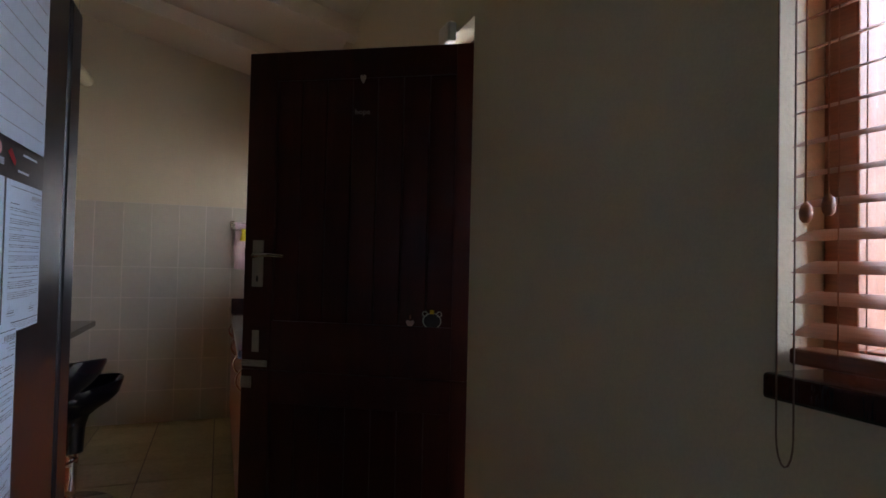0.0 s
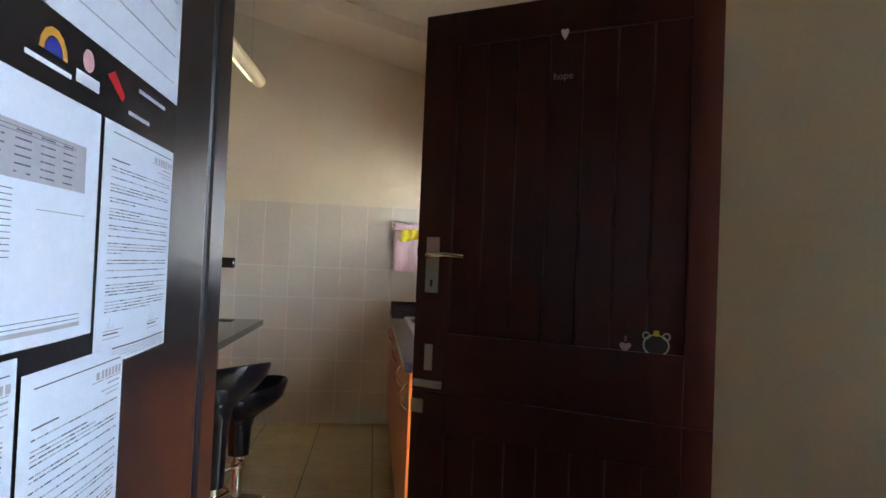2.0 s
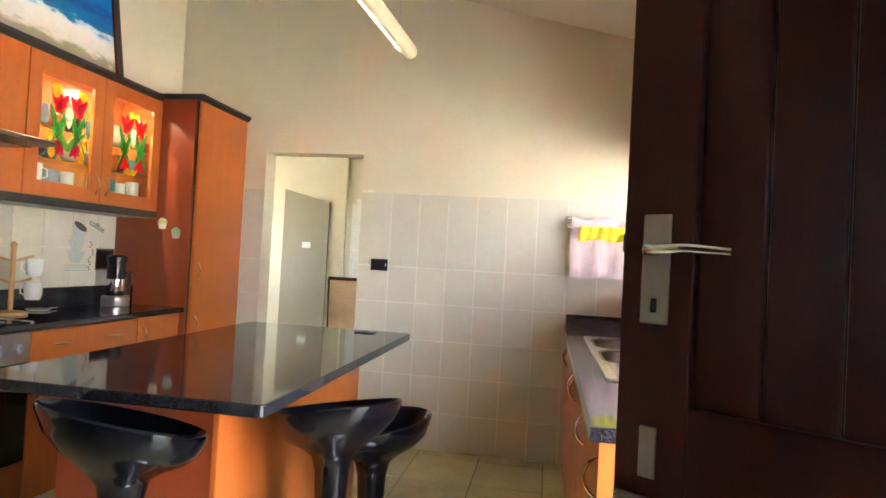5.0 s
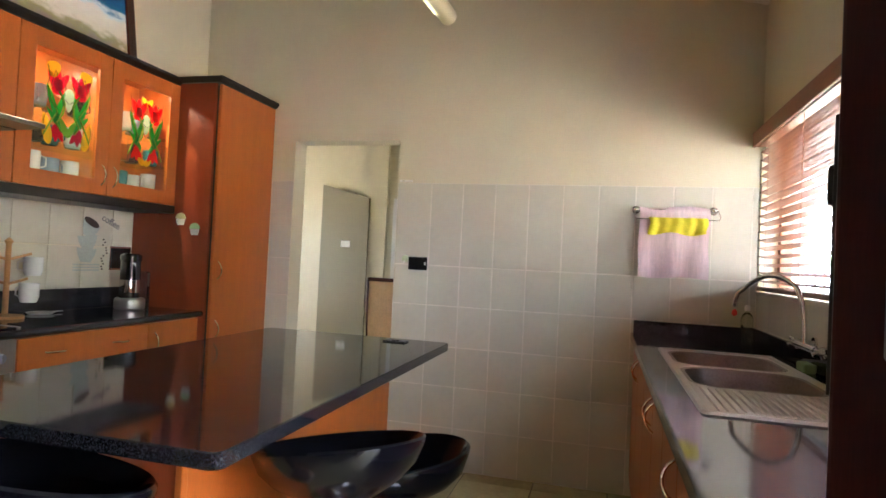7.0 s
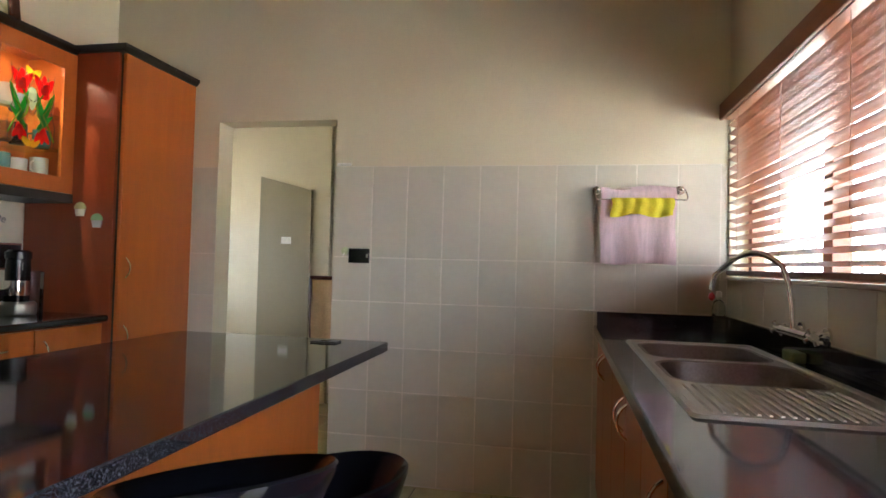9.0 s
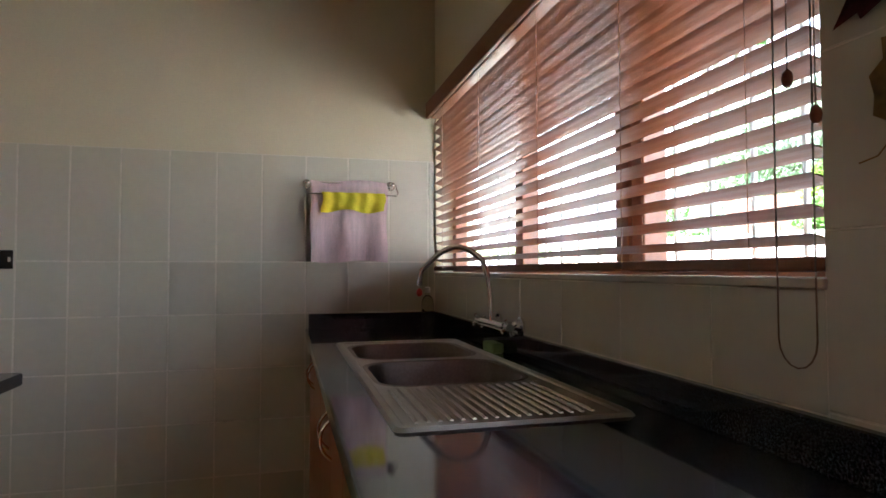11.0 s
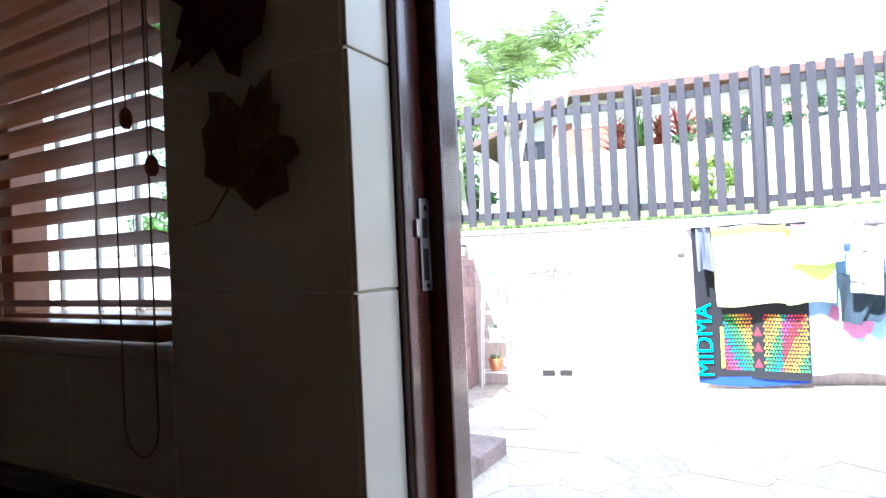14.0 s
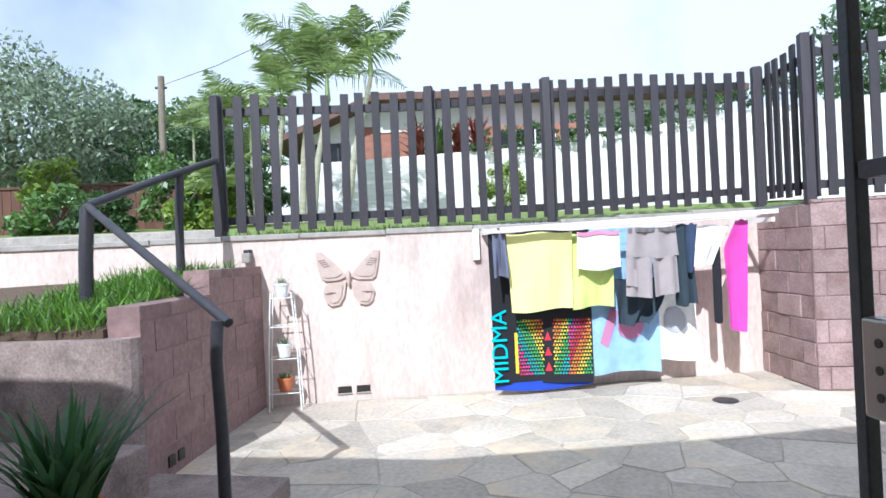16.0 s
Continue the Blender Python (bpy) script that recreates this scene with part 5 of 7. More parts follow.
for x, z, c in ((-3.166, 1.428, (0.62, 0.60, 0.30)), (-3.067, 1.372, (0.25, 0.50, 0.25))):
    mg = thing("cupcake_magnet", (x, -0.596, z), "small painted cupcake magnet on the pantry side", "magnet", "cupcake magnets")
    part("case", flat(B(), [(x - 0.022, -0.5955, z - 0.035), (x + 0.022, -0.5955, z - 0.035), (x + 0.03, -0.5955, z), (x - 0.03, -0.5955, z)], (0, -0.005, 0)), INK_LIGHT if z < 1.4 else WHITE_PL, mg)
    part("icing", flat(B(), [(x + 0.034 * math.cos(a), -0.5955, z + 0.001 + 0.034 * math.sin(a)) for a in np.linspace(0, math.pi, 10)], (0, -0.006, 0)), mat("icing_paint", c, 0.4, bump=0), mg)


# ---- fridge with papers ----
FX = -1.0
fr = thing("fridge", (-1.4, -4.25, 0), "dark metallic fridge with papers stuck to its door", "fridge")
part("body", box(B(), (-1.69, -4.75, 0.03), (FX - 0.066, -3.843, 1.80), 0.006), FRIDGE_MAT, fr)
dd = part("door", box(B(), (FX - 0.06, -4.75, 0.06), (FX, -3.940, 1.80), 0.012), FRIDGE_MAT, fr)
part("edge_strip", box(B(), (FX - 0.06, -3.934, 0.06), (FX + 0.002, -3.843, 1.80), 0.010), FRIDGE_MAT, fr)
part("seam", box(B(), (FX - 0.055, -3.9395, 0.06), (FX - 0.004, -3.9345, 1.79)), STEEL, fr)
for x, y in ((-1.63, -4.69), (-1.63, -3.90), (-1.10, -4.69), (-1.10, -3.90)):
    part("foot", lathe(B(), [(0.02, 0.0), (0.02, 0.03)], (x, y, 0), 12), BLACK_TRIM, fr)


def page(name, y0, y1, z0, z1, label, lift, lines, header=None):
    """A sheet stuck to the fridge door, a little curled; lines: (y0, y1, z, height, dark?) as shares of the sheet."""
    root = thing(name, (FX + lift, (y0 + y1) / 2, z0), label, "paper", "papers on the fridge")

    def at(u, v, e=0.0):
        return Vector((FX + lift + e + 0.004 * (1 - v) * (0.5 + 0.5 * math.sin(5 * u + y0 * 9)) * (u * (1 - u) * 2 + 0.3), y0 + (y1 - y0) * u, z0 + (z1 - z0) * v))
    part("sheet", sheet(lambda u, v: at(u, v), 10, 10, 0.0004), PAPER, root)
    for dark, nm in ((True, "print"), (False, "grey_print")):
        bm, used = B(), False
        for a, b, v, h, dk in lines:
            if dk != dark:
                continue
            used = True
            n = max(2, int((b - a) * 10))
            top = [bm.verts.new(at(a + (b - a) * i / n, v + h, 0.0012)) for i in range(n + 1)]
            bot = [bm.verts.new(at(a + (b - a) * i / n, v, 0.0012)) for i in range(n + 1)]
            for i in range(n):
                bm.faces.new((bot[i], bot[i + 1], top[i + 1], top[i]))
        if used:
            part(nm, bm, INK if dark else INK_LIGHT, root, smooth=False)
        else:
            bm.free()
    return root


rng = random.Random(11)


def letter(seed):
    r = random.Random(seed)
    ls = [(0.08, 0.95, 0.955, 0.004, True), (0.66, 0.70, 0.908, 0.024, False), (0.62, 0.95, 0.90, 0.002, True), (0.80, 0.95, 0.88, 0.007, False), (0.72, 0.95, 0.862, 0.004, False), (0.78, 0.95, 0.846, 0.004, False), (0.08, 0.3, 0.845, 0.005, True)]
    ls += [(0.72 + 0.042 * k, 0.75 + 0.042 * k, 0.906, 0.028, False) for k in range(6)]
    v = 0.815
    while v > 0.2:
        for k in range(r.randint(1, 4)):
            a, end = 0.08, 0.93 if r.random() < 0.75 else r.uniform(0.2, 0.7)
            while a < end:
                w = r.uniform(0.015, 0.07)
                ls.append((a, min(0.93, a + w), v, 0.0045, r.random() < 0.6))
                a += w + 0.008
            v -= 0.0135
        v -= 0.016
    for x in (0.1, 0.66):
        ls += [(x - 0.02, x + 0.2, 0.14, 0.0025, True), (x - 0.02, x + 0.14, 0.125, 0.006, True), (x - 0.02, x + 0.17, 0.108, 0.004, False)]
        ls += [(x + 0.02 * k, x + 0.02 * k + 0.004, 0.145, 0.012 + 0.018 * ((k * 7) % 3), False) for k in range(5)]
    ls += [(0.05, 0.95, 0.06, 0.006, True)] + [(0.05 + 0.1 * k, 0.95, 0.048 - 0.01 * k, 0.003, False) for k in range(4)]
    return ls


table_lines = [(0.0, 0.86, 0.80 - 0.016 * k, 0.0025, True) for k in range(2)] + [(0.0, 0.86, 0.62, 0.20, False)] + [(0.03 + 0.16 * c, 0.13 + 0.16 * c, 0.64 + 0.03 * r_, 0.006, True) for r_ in range(6) for c in range(5)]
table_lines += [(0.0, 0.35, 0.58 - 0.022 * k, 0.003, True) for k in range(12)] + [(0.5, 0.86, 0.52, 0.002, True), (0.0, 0.25, 0.20, 0.12, False), (0.0, 0.86, 0.10, 0.003, True), (0.0, 0.86, 0.08, 0.003, True), (0.0, 0.86, 0.05, 0.018, False)]
page("timetable_sheet", -4.4602, -4.2765, 1.2251, 1.4089, "printed timetable sheet on the fridge", 0.002, table_lines)
page("school_letter", -4.272, -4.1, 1.1927, 1.408, "printed letter with signatures on the fridge", 0.0035, letter(1))
page("school_letter", -4.3777, -4.216, 0.9495, 1.2076, "printed letter hanging low on the fridge", 0.006, letter(2))
page("school_letter", -4.5766, -4.3813, 0.9932, 1.2208, "printed letter half hidden at the fridge edge", 0.0045, letter(3))
page("school_letter", -4.6573, -4.4646, 1.2251, 1.4395, "printed letter at the outer edge of the fridge door", 0.003, letter(5))
cal = thing("wall_planner", (FX + 0.001, -4.36, 1.415), "magnetic white planner board with a black printed strip", "planner")
part("board", box(B(), (FX + 0.0005, -4.6483, 1.464), (FX + 0.003, -4.0955, 1.76)), PAPER, cal, smooth=False)
part("black_strip", box(B(), (FX + 0.0005, -4.6483, 1.4089), (FX + 0.003, -4.0955, 1.4636)), BLACK_TRIM, cal, smooth=False)
for k in range(9):
    part("ruled_line", box(B(), (FX + 0.003, -4.6394, 1.485 + 0.03 * k), (FX + 0.0036, -4.1107, 1.4857 + 0.03 * k)), INK_LIGHT, cal, smooth=False)
bm = B()
for k in range(7):
    a0, a1 = math.pi * k / 7, math.pi * (k + 1) / 7
    flat(bm, [(FX + 0.0032, -4.3571 + r * math.cos(a), 1.4325 + r * math.sin(a)) for r, a in ((0.013, a0), (0.019, a0), (0.019, a1), (0.013, a1))], (0.0004, 0, 0))
part("rainbow_mark", bm, mat("rainbow_print", (0.65, 0.35, 0.05), 0.5, bump=0), cal)
part("blue_mark", flat(B(), [(FX + 0.0032, -4.3571 + 0.012 * math.cos(a), 1.4325 + 0.012 * math.sin(a)) for a in np.linspace(0, math.pi, 9)], (0.0004, 0, 0)), mat("blue_print", (0.05, 0.06, 0.4), 0.5, bump=0), cal)
badge = part("round_mark", lathe(B(), [(0.0001, 0.0)] + [(0.009, 0.0), (0.009, 0.0004)], (0, 0, 0), 16), mat("pink_print", (0.75, 0.45, 0.48), 0.5, bump=0), cal)
badge.matrix_basis = Matrix.Translation(Vector((FX + 0.0032, -4.306, 1.4447)) - PLACE[cal]) @ Matrix.Rotation(math.pi / 2, 4, "Y")
part("name_bar", box(B(), (FX + 0.003, -4.324, 1.4238), (FX + 0.0036, -4.2863, 1.4334)), PAPER, cal)
part("red_mark", flat(B(), [(FX + 0.0032, -4.272, 1.4447), (FX + 0.0032, -4.2406, 1.429), (FX + 0.0032, -4.2362, 1.436), (FX + 0.0032, -4.2586, 1.4518)], (0.0004, 0, 0)), mat("red_print", (0.55, 0.02, 0.03), 0.5, bump=0), cal)
for y, w in ((-4.169, 0.07), (-4.2003, 0.05), (-4.3616, 0.06)):
    part("name_bar", box(B(), (FX + 0.003, y - w / 2, 1.4483 if y > -4.1824 else 1.422), (FX + 0.0036, y + w / 2, 1.4518 if y > -4.1824 else 1.4255)), PAPER, cal)


# ---- hanging fluorescent lamp ----
lampr = thing("pendant_lamp", (-1.60, -1.25, 2.44), "white tube pendant lamp hung on thin cords, its tube glowing faintly", "lamp")
bm = B()
TUBE = mat("lamp_casing", (0.74, 0.66, 0.42), 0.4, vary=0.04)
a0, a1 = Vector((-1.60, -0.665, 2.485)), Vector((-1.66, -2.02, 2.485))
rod(bm, a0, a1, 0.044, seg=20)
part("casing", bm, TUBE, lampr)
way = (a1 - a0).normalized()
side = Vector((0, 0, 1)).cross(way).normalized()
dn = (side * -0.6 + Vector((0, 0, -0.8))).normalized()
bm = B()
p0, p1 = a0 + way * 0.13 + dn * 0.024, a1 - way * 0.13 + dn * 0.024
rod(bm, p0, p1, 0.0245, seg=16)
# Weak yellow emission gives the tube its brightness.
part("tube", bm, glow("fluorescent_tube", (1.0, 0.88, 0.34), 0.075), lampr, "faintly glowing yellow tube")
for q in (a0 + way * 0.22, a1 - way * 0.22):
    rod_bm = rod(B(), q + Vector((0, 0, 0.034)), (q.x, q.y, roof_z(q.x) + 0.002), 0.0012, seg=5)
    rod(rod_bm, q + Vector((0, 0, 0.13)), q + Vector((0, 0, 0.145)), 0.004, seg=8)
    part("cord", rod_bm, INK_LIGHT, lampr)


# ---- dining room seen through the opening ----
# Unseen slab, added only to keep direct sun out of the dining room.
solid("dining_sun_block", box(B(), (-7.2, -0.4, 2.76), (-4.755, 3.4, 2.82)), ROOF, "unseen brown slab outside the dining room, added to block direct sun", "roof", kind="structure", smooth=False)
# Olive grey holds the shadow on the dining wall as a painted colour.
WALL_SHADE = mat("painted_wall_shade", (0.30, 0.265, 0.175), 0.7, vary=0.05, scale=2)
bm = box(B(), (-4.9, 3.0, -0.1), (-0.5, 3.15, 2.75))
# The west side leaves an unseen gap, added to let daylight in.
box(bm, (-4.9, 0.15, -0.1), (-4.75, 0.45, 2.75))
box(bm, (-4.9, 1.30, -0.1), (-4.75, 3.0, 2.75))
box(bm, (-4.9, 0.45, -0.1), (-4.75, 1.30, 1.15))
box(bm, (-4.9, 0.45, 1.72), (-4.75, 1.30, 2.75))
box(bm, (-4.9, 0.0, -0.1), (-3.65, 0.149, 2.75))
box(bm, (-0.65, 1.701, -0.1), (-0.5, 2.999, 2.75))
box(bm, (-2.46, 1.56, -0.1), (0.2, 1.70, 2.75))
box(bm, (0.0, 0.15, -0.1), (0.2, 1.56, 2.75))
box(bm, (-4.749, 1.602, -0.1), (-2.74, 1.70, 2.75))
box(bm, (-2.739, 1.64, -0.1), (-2.461, 1.74, 2.75))
solid("wall_dining", bm, CREAM, "cream painted walls of the dining room beyond", "wall", kind="structure", smooth=False)
solid("ceiling_dining", box(B(), (-4.9, 0.15, 2.6), (0.2, 3.15, 2.7)), CEIL, "plain pale ceiling of the dining room", "ceiling", kind="structure", smooth=False)
# Thin slab in the slanted outline of that shadow, not a separate wall.
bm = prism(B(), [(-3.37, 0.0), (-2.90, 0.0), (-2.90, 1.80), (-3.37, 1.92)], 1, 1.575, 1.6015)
solid("wall_panel", bm, WALL_SHADE, "thin olive grey slab with the dining wall's shadow painted as its colour", "wall", kind="structure", smooth=False)
sw = thing("light_switch", (-3.12, 1.573, 1.37), "small white light switch on the dining room wall", "switch")
part("plate", box(B(), (-3.16, 1.566, 1.34), (-3.07, 1.5745, 1.40), 0.003), WHITE_PL, sw)
part("rocker", box(B(), (-3.125, 1.562, 1.355), (-3.105, 1.5665, 1.385), 0.001), WHITE_PL, sw)
dw = thing("door_2", (-2.62, 1.66, 0), "white painted interior door standing in its frame", "door", kind="structure")
part("leaf", box(B(), (-2.66, 1.565, 0.0), (-2.62, 1.638, 1.80), 0.004), WHITE_PL, dw)
part("frame", box(B(), (-2.615, 1.555, 0.0), (-2.5, 1.60, 1.84), 0.004), WHITE_PL, dw)
bm = B()
rod(bm, (-2.66, 1.60, 1.0), (-2.70, 1.60, 1.0), 0.01)
part("handle", bm, CHROME, dw)
SUEDE = mat("tan_suede", (0.62, 0.43, 0.26), 0.95, vary=0.15, scale=9, bump=0.15)
ch = thing("dining_chair", (-2.60, 1.15, 0), "high-backed dining chair in tan suede with a dark frame", "chair")
CH = Matrix.Translation((-2.50, 1.0, 0)) @ Matrix.Rotation(radians(2), 4, "Z")


def back_pt(u, v):
    return CH @ Vector((-0.22 + 0.44 * u + 0.05 * (1 - v) * (1 - 2 * u), 0.17 + 0.10 * v * v + 0.02 * math.sin(math.pi * u), 0.47 + 0.60 * v))


part("backrest", sheet(back_pt, 10, 10, 0.05), SUEDE, ch)
part("top_rail", box(B(), (-0.235, 0.245, 1.055), (0.235, 0.325, 1.085), 0.008, CH), DOOR_WOOD, ch)
part("seat", box(B(), (-0.23, -0.25, 0.42), (0.23, 0.20, 0.49), 0.02, CH), SUEDE, ch)
for x, y in ((-0.21, -0.22), (0.21, -0.22), (-0.21, 0.18), (0.21, 0.18)):
    part("leg", box(B(), (x - 0.02, y - 0.02, 0), (x + 0.02, y + 0.02, 0.419), 0.003, CH), DOOR_WOOD, ch)
for x in (-0.235, 0.235):
    part("back_post", pipe(B(), [CH @ Vector((x * 0.78, 0.18, 0.42)), CH @ Vector((x * 0.86, 0.20, 0.75)), CH @ Vector((x, 0.27, 1.06))], 0.010, 8), DOOR_WOOD, ch)


# ---- courtyard ----
GZ = -0.035
A, D, N = Vector((5.0, -0.17, 0)), Vector((0.291, -0.957, 0)), Vector((-0.957, -0.291, 0))
YAW = math.atan2(D.y, D.x)
WALLM = Matrix.Translation(A) @ Matrix.Rotation(YAW, 4, "Z")
# in WALLM local x runs along the wall, local +y points away from the house


def wp(u, n, z):
    """A point u metres along the courtyard wall and n metres in front of it."""
    return A + D * u + N * n + Vector((0, 0, z))


def wbox(bm, u0, u1, n0, n1, z0, z1, bv=0.0):
    return box(bm, (u0, -n1, z0), (u1, -n0, z1), bv, WALLM)


CORNER_B, CORNER_C = wp(4.86, 0, 0), Vector((5.575, -4.98, 0))
solid("ground", box(B(), (-60, -120, -0.5), (9, 90, GZ - 0.006)), PAVE_JOINT, "mortared ground sheet of the courtyard", "ground", kind="structure", smooth=False)

# upper garden: a lawn bank rising away behind the wall
bm = B()
v0 = [bm.verts.new(wp(u, n, z)) for u, n, z in ((-40, -0.10, 1.50), (-6, -0.10, 1.50), (0, -0.10, 1.50), (4.9, -0.10, 1.60))]
v1 = [bm.verts.new(wp(u, n, z)) for u, n, z in ((-40, -7, 2.02), (-6, -7, 2.02), (0, -7, 2.04), (6.0, -7, 2.10))]
v2 = [bm.verts.new(wp(u, n, z)) for u, n, z in ((-90, -150, 3.2), (-30, -150, 3.2), (10, -150, 3.2), (120, -150, 3.2))]
for s, t in ((v0, v1), (v1, v2)):
    for i in range(3):
        bm.faces.new((s[i], s[i + 1], t[i + 1], t[i]))
e = [bm.verts.new(p) for p in (CORNER_C + Vector((0, -0.1, 1.6)), CORNER_C + Vector((0.1, -30, 1.6)), Vector((40, -40, 2.4)))]
bm.faces.new((v0[3], e[0], e[1], e[2], v2[3], v1[3]))
solid("lawn_bank", bm, LAWN, "grassy garden bank rising behind the courtyard wall", "lawn", kind="structure", smooth=False)

# retaining wall, plastered, with a rough concrete capping
bm = prism(B(), [(-6.0, GZ - 0.2), (4.86, GZ - 0.2), (4.86, 1.565), (2.0, 1.485), (-6.0, 1.44)], 1, 0.0, 0.22)
bmesh.ops.transform(bm, matrix=WALLM, verts=bm.verts[:])
rw = solid("retaining_wall", bm, PLASTER, "weathered pink plastered retaining wall of the courtyard", "wall", kind="structure", smooth=False)
bm = B()
rng = random.Random(3)
u = -6.0
while u < 4.8:
    w = rng.uniform(0.5, 0.9)
    u1 = min(4.86, u + w)
    z = 1.44 + (u + 6) / 8 * 0.045 if u < 2 else 1.485 + (u - 2) * 0.028
    wbox(bm, u, u1 - 0.004, -0.24, 0.018 + rng.uniform(-0.006, 0.006), z - 0.002, z + 0.045 + rng.uniform(-0.004, 0.006), 0.008)
    u = u1
solid("wall_capping", bm, CAP, "rough grey concrete capping on the retaining wall", "capping", kind="structure")
bm = wbox(B(), -6.0, -0.35, -0.32, -0.26, 1.44, 1.60, 0.01)
solid("stone_border", bm, CAP, "pale stone edging along the upper bed", "edging", kind="structure")
for u0 in (0.66, 0.83):
    vt = thing("wall_vent", wp(u0, 0, 0.03), "dark drain opening at the foot of the wall", "drain", "wall drains")
    part("hole", wbox(B(), u0, u0 + 0.125, -0.02, 0.004, 0.035, 0.095), BLACK_TRIM, vt)
    part("lip", wbox(B(), u0 - 0.005, u0 + 0.13, 0.0, 0.016, 0.022, 0.034, 0.004), CAP, vt)

# side walls of blocks
def block_wall(name, p, q, z0, z1, thick, label, course=0.2, length=0.40, face=None, deep=0.012):
    """A wall of large blocks from p to q; its blocks are parts with rough joints. The face is on the left of the way p to q."""
    p, q = Vector(p), Vector(q)
    L = (q - p).length
    m = Matrix.Translation(p) @ Matrix.Rotation(math.atan2(q.y - p.y, q.x - p.x), 4, "Z")
    root = solid(name, box(B(), (0, -thick, z0 - 0.2), (L, -deep, z1 - deep), 0, m), face or MORTAR, label, "wall", kind="structure", smooth=False)
    PLACE[root] = Vector()
    r = random.Random(len(name))
    meshes = {}
    z, row = z0, 0
    while z < z1 - 0.03:
        zt = min(z1, z + course)
        x = -length * 0.5 if row % 2 else 0.0
        while x < L - 0.02:
            a, b = max(0, x), min(L, x + length)
            if b - a > 0.03:
                key = (round(b - a, 3), round(zt - z, 3), r.randint(0, 2))
                if key not in meshes:
                    bm = box(B(), (-(b - a) / 2 + 0.0035, -0.06, -(zt - z) / 2 + 0.003), ((b - a) / 2 - 0.0035, 0.0, (zt - z) / 2 - 0.003), 0.007)
                    for v in bm.verts:
                        v.co += Vector((r.uniform(-1, 1), r.uniform(-1, 1), r.uniform(-1, 1))) * 0.0022
                    me = finish(bm, True)
                    me.materials.append(face or BLOCK)
                    meshes[key] = me
                ob = new("block", meshes[key])
                ob.parent = root
                ob.matrix_basis = m @ Matrix.Translation(((a + b) / 2, r.uniform(-0.5, 0.5) * deep, (z + zt) / 2))
            x += length
        z, row = zt, row + 1
    return root


# planter and steps on one side
block_wall("planter_wall", (5.0, -0.19, 0), (4.0, -0.30, 0), GZ, 1.24, 0.2, "stained mauve plastered block planter wall", face=RENDERED, deep=0.004)
block_wall("planter_wall_2", (4.0, -0.31, 0), (3.06, -0.44, 0), GZ, 1.06, 0.2, "stained mauve plastered planter wall beside the steps", face=RENDERED, deep=0.004)
bm = B()
pts = [(3.06, -0.44)] + [(3.06 - 0.16 * math.sin(a), -0.28 - 0.16 * math.cos(a)) for a in np.linspace(0.2, math.pi / 2, 6)] + [(2.86, 0.4), (2.70, 2.2), (2.9, 2.2), (3.06, 0.4), (3.10, -0.22)]
prism(bm, pts, 2, GZ - 0.1, 0.88)
solid("planter_end_wall", bm, OLD_PLASTER, "rounded weathered plastered end of the planter", "wall", kind="structure")
solid("planter_soil", flat(B(), [(3.0, -0.24, 0.93), (4.05, -0.14, 1.06), (4.9, 0.0, 1.18), (4.5, 2.3, 1.18), (2.85, 2.2, 0.93)], (0, 0, -0.4)), SOIL, "dark soil filling the planter", "soil", kind="structure", smooth=False)
for nm, lo, hi in (("step", (1.95, -1.30, GZ - 0.1), (3.12, -0.46, 0.07)), ("step", (1.2, -0.62, GZ - 0.1), (2.845, 2.2, 0.33)), ("step", (1.2, 0.3, 0.3), (2.69, 2.2, 0.55))):
    solid(nm, box(B(), lo, hi, 0.012), OLD_PLASTER, "weathered concrete garden step", "step", "garden steps")


for u in (3.30, 3.42):
    hole = thing("planter_drain", (u, -0.40, 0.06), "dark drain opening at the foot of the planter wall", "drain", "planter drains")
    y = -0.31 - 0.13 * (4.0 - u) / 0.94
    part("hole", box(B(), (u, y - 0.008, 0.03), (u + 0.065, y + 0.02, 0.10), 0.004), BLACK_TRIM, hole)


def blades(n, place, length, width, lean, seed, bend=0.5):
    """Many pointed blades; place(r) gives the foot of each."""
    r = random.Random(seed)
    vs, fs = [], []
    for _ in range(n):
        p = Vector(place(r))
        a, L, w = r.uniform(0, 2 * math.pi), length * r.uniform(0.6, 1.2), width * r.uniform(0.7, 1.2)
        out, le = Vector((math.cos(a), math.sin(a), 0)), lean * r.uniform(0.2, 1.3)
        side = Vector((-out.y, out.x, 0)) * w / 2
        k = len(vs)
        for t, ww in ((0, 1.0), (0.4, 0.9), (0.75, 0.55)):
            c = p + out * (le * L * (t + bend * t * t)) + Vector((0, 0, L * (t - 0.35 * le * t * t)))
            vs += [c - side * ww, c + side * ww]
        vs.append(p + out * (le * L * (1 + bend)) + Vector((0, 0, L * (1 - 0.35 * le))))
        fs += [(k, k + 1, k + 3, k + 2), (k + 2, k + 3, k + 5, k + 4), (k + 4, k + 5, k + 6)]
    return vs, fs


def meshed(name, vs, fs, material):
    me = bpy.data.meshes.new(name)
    me.from_pydata([tuple(v) for v in vs], [], fs)
    me.materials.append(material)
    return me


def grass_spot(r):
    t = r.random()
    s = r.random()
    return (2.96 + 1.74 * t - 0.1 * s, -0.20 + 0.10 * t + 0.85 * s, 0.93 + 0.24 * t)


ob = new("planter_grass", meshed("planter_grass", *blades(2600, grass_spot, 0.17, 0.011, 0.7, 5), GRASS_BLADE))
tagged(ob, "bright green strap grass filling the planter", "grass", kind="stuff")
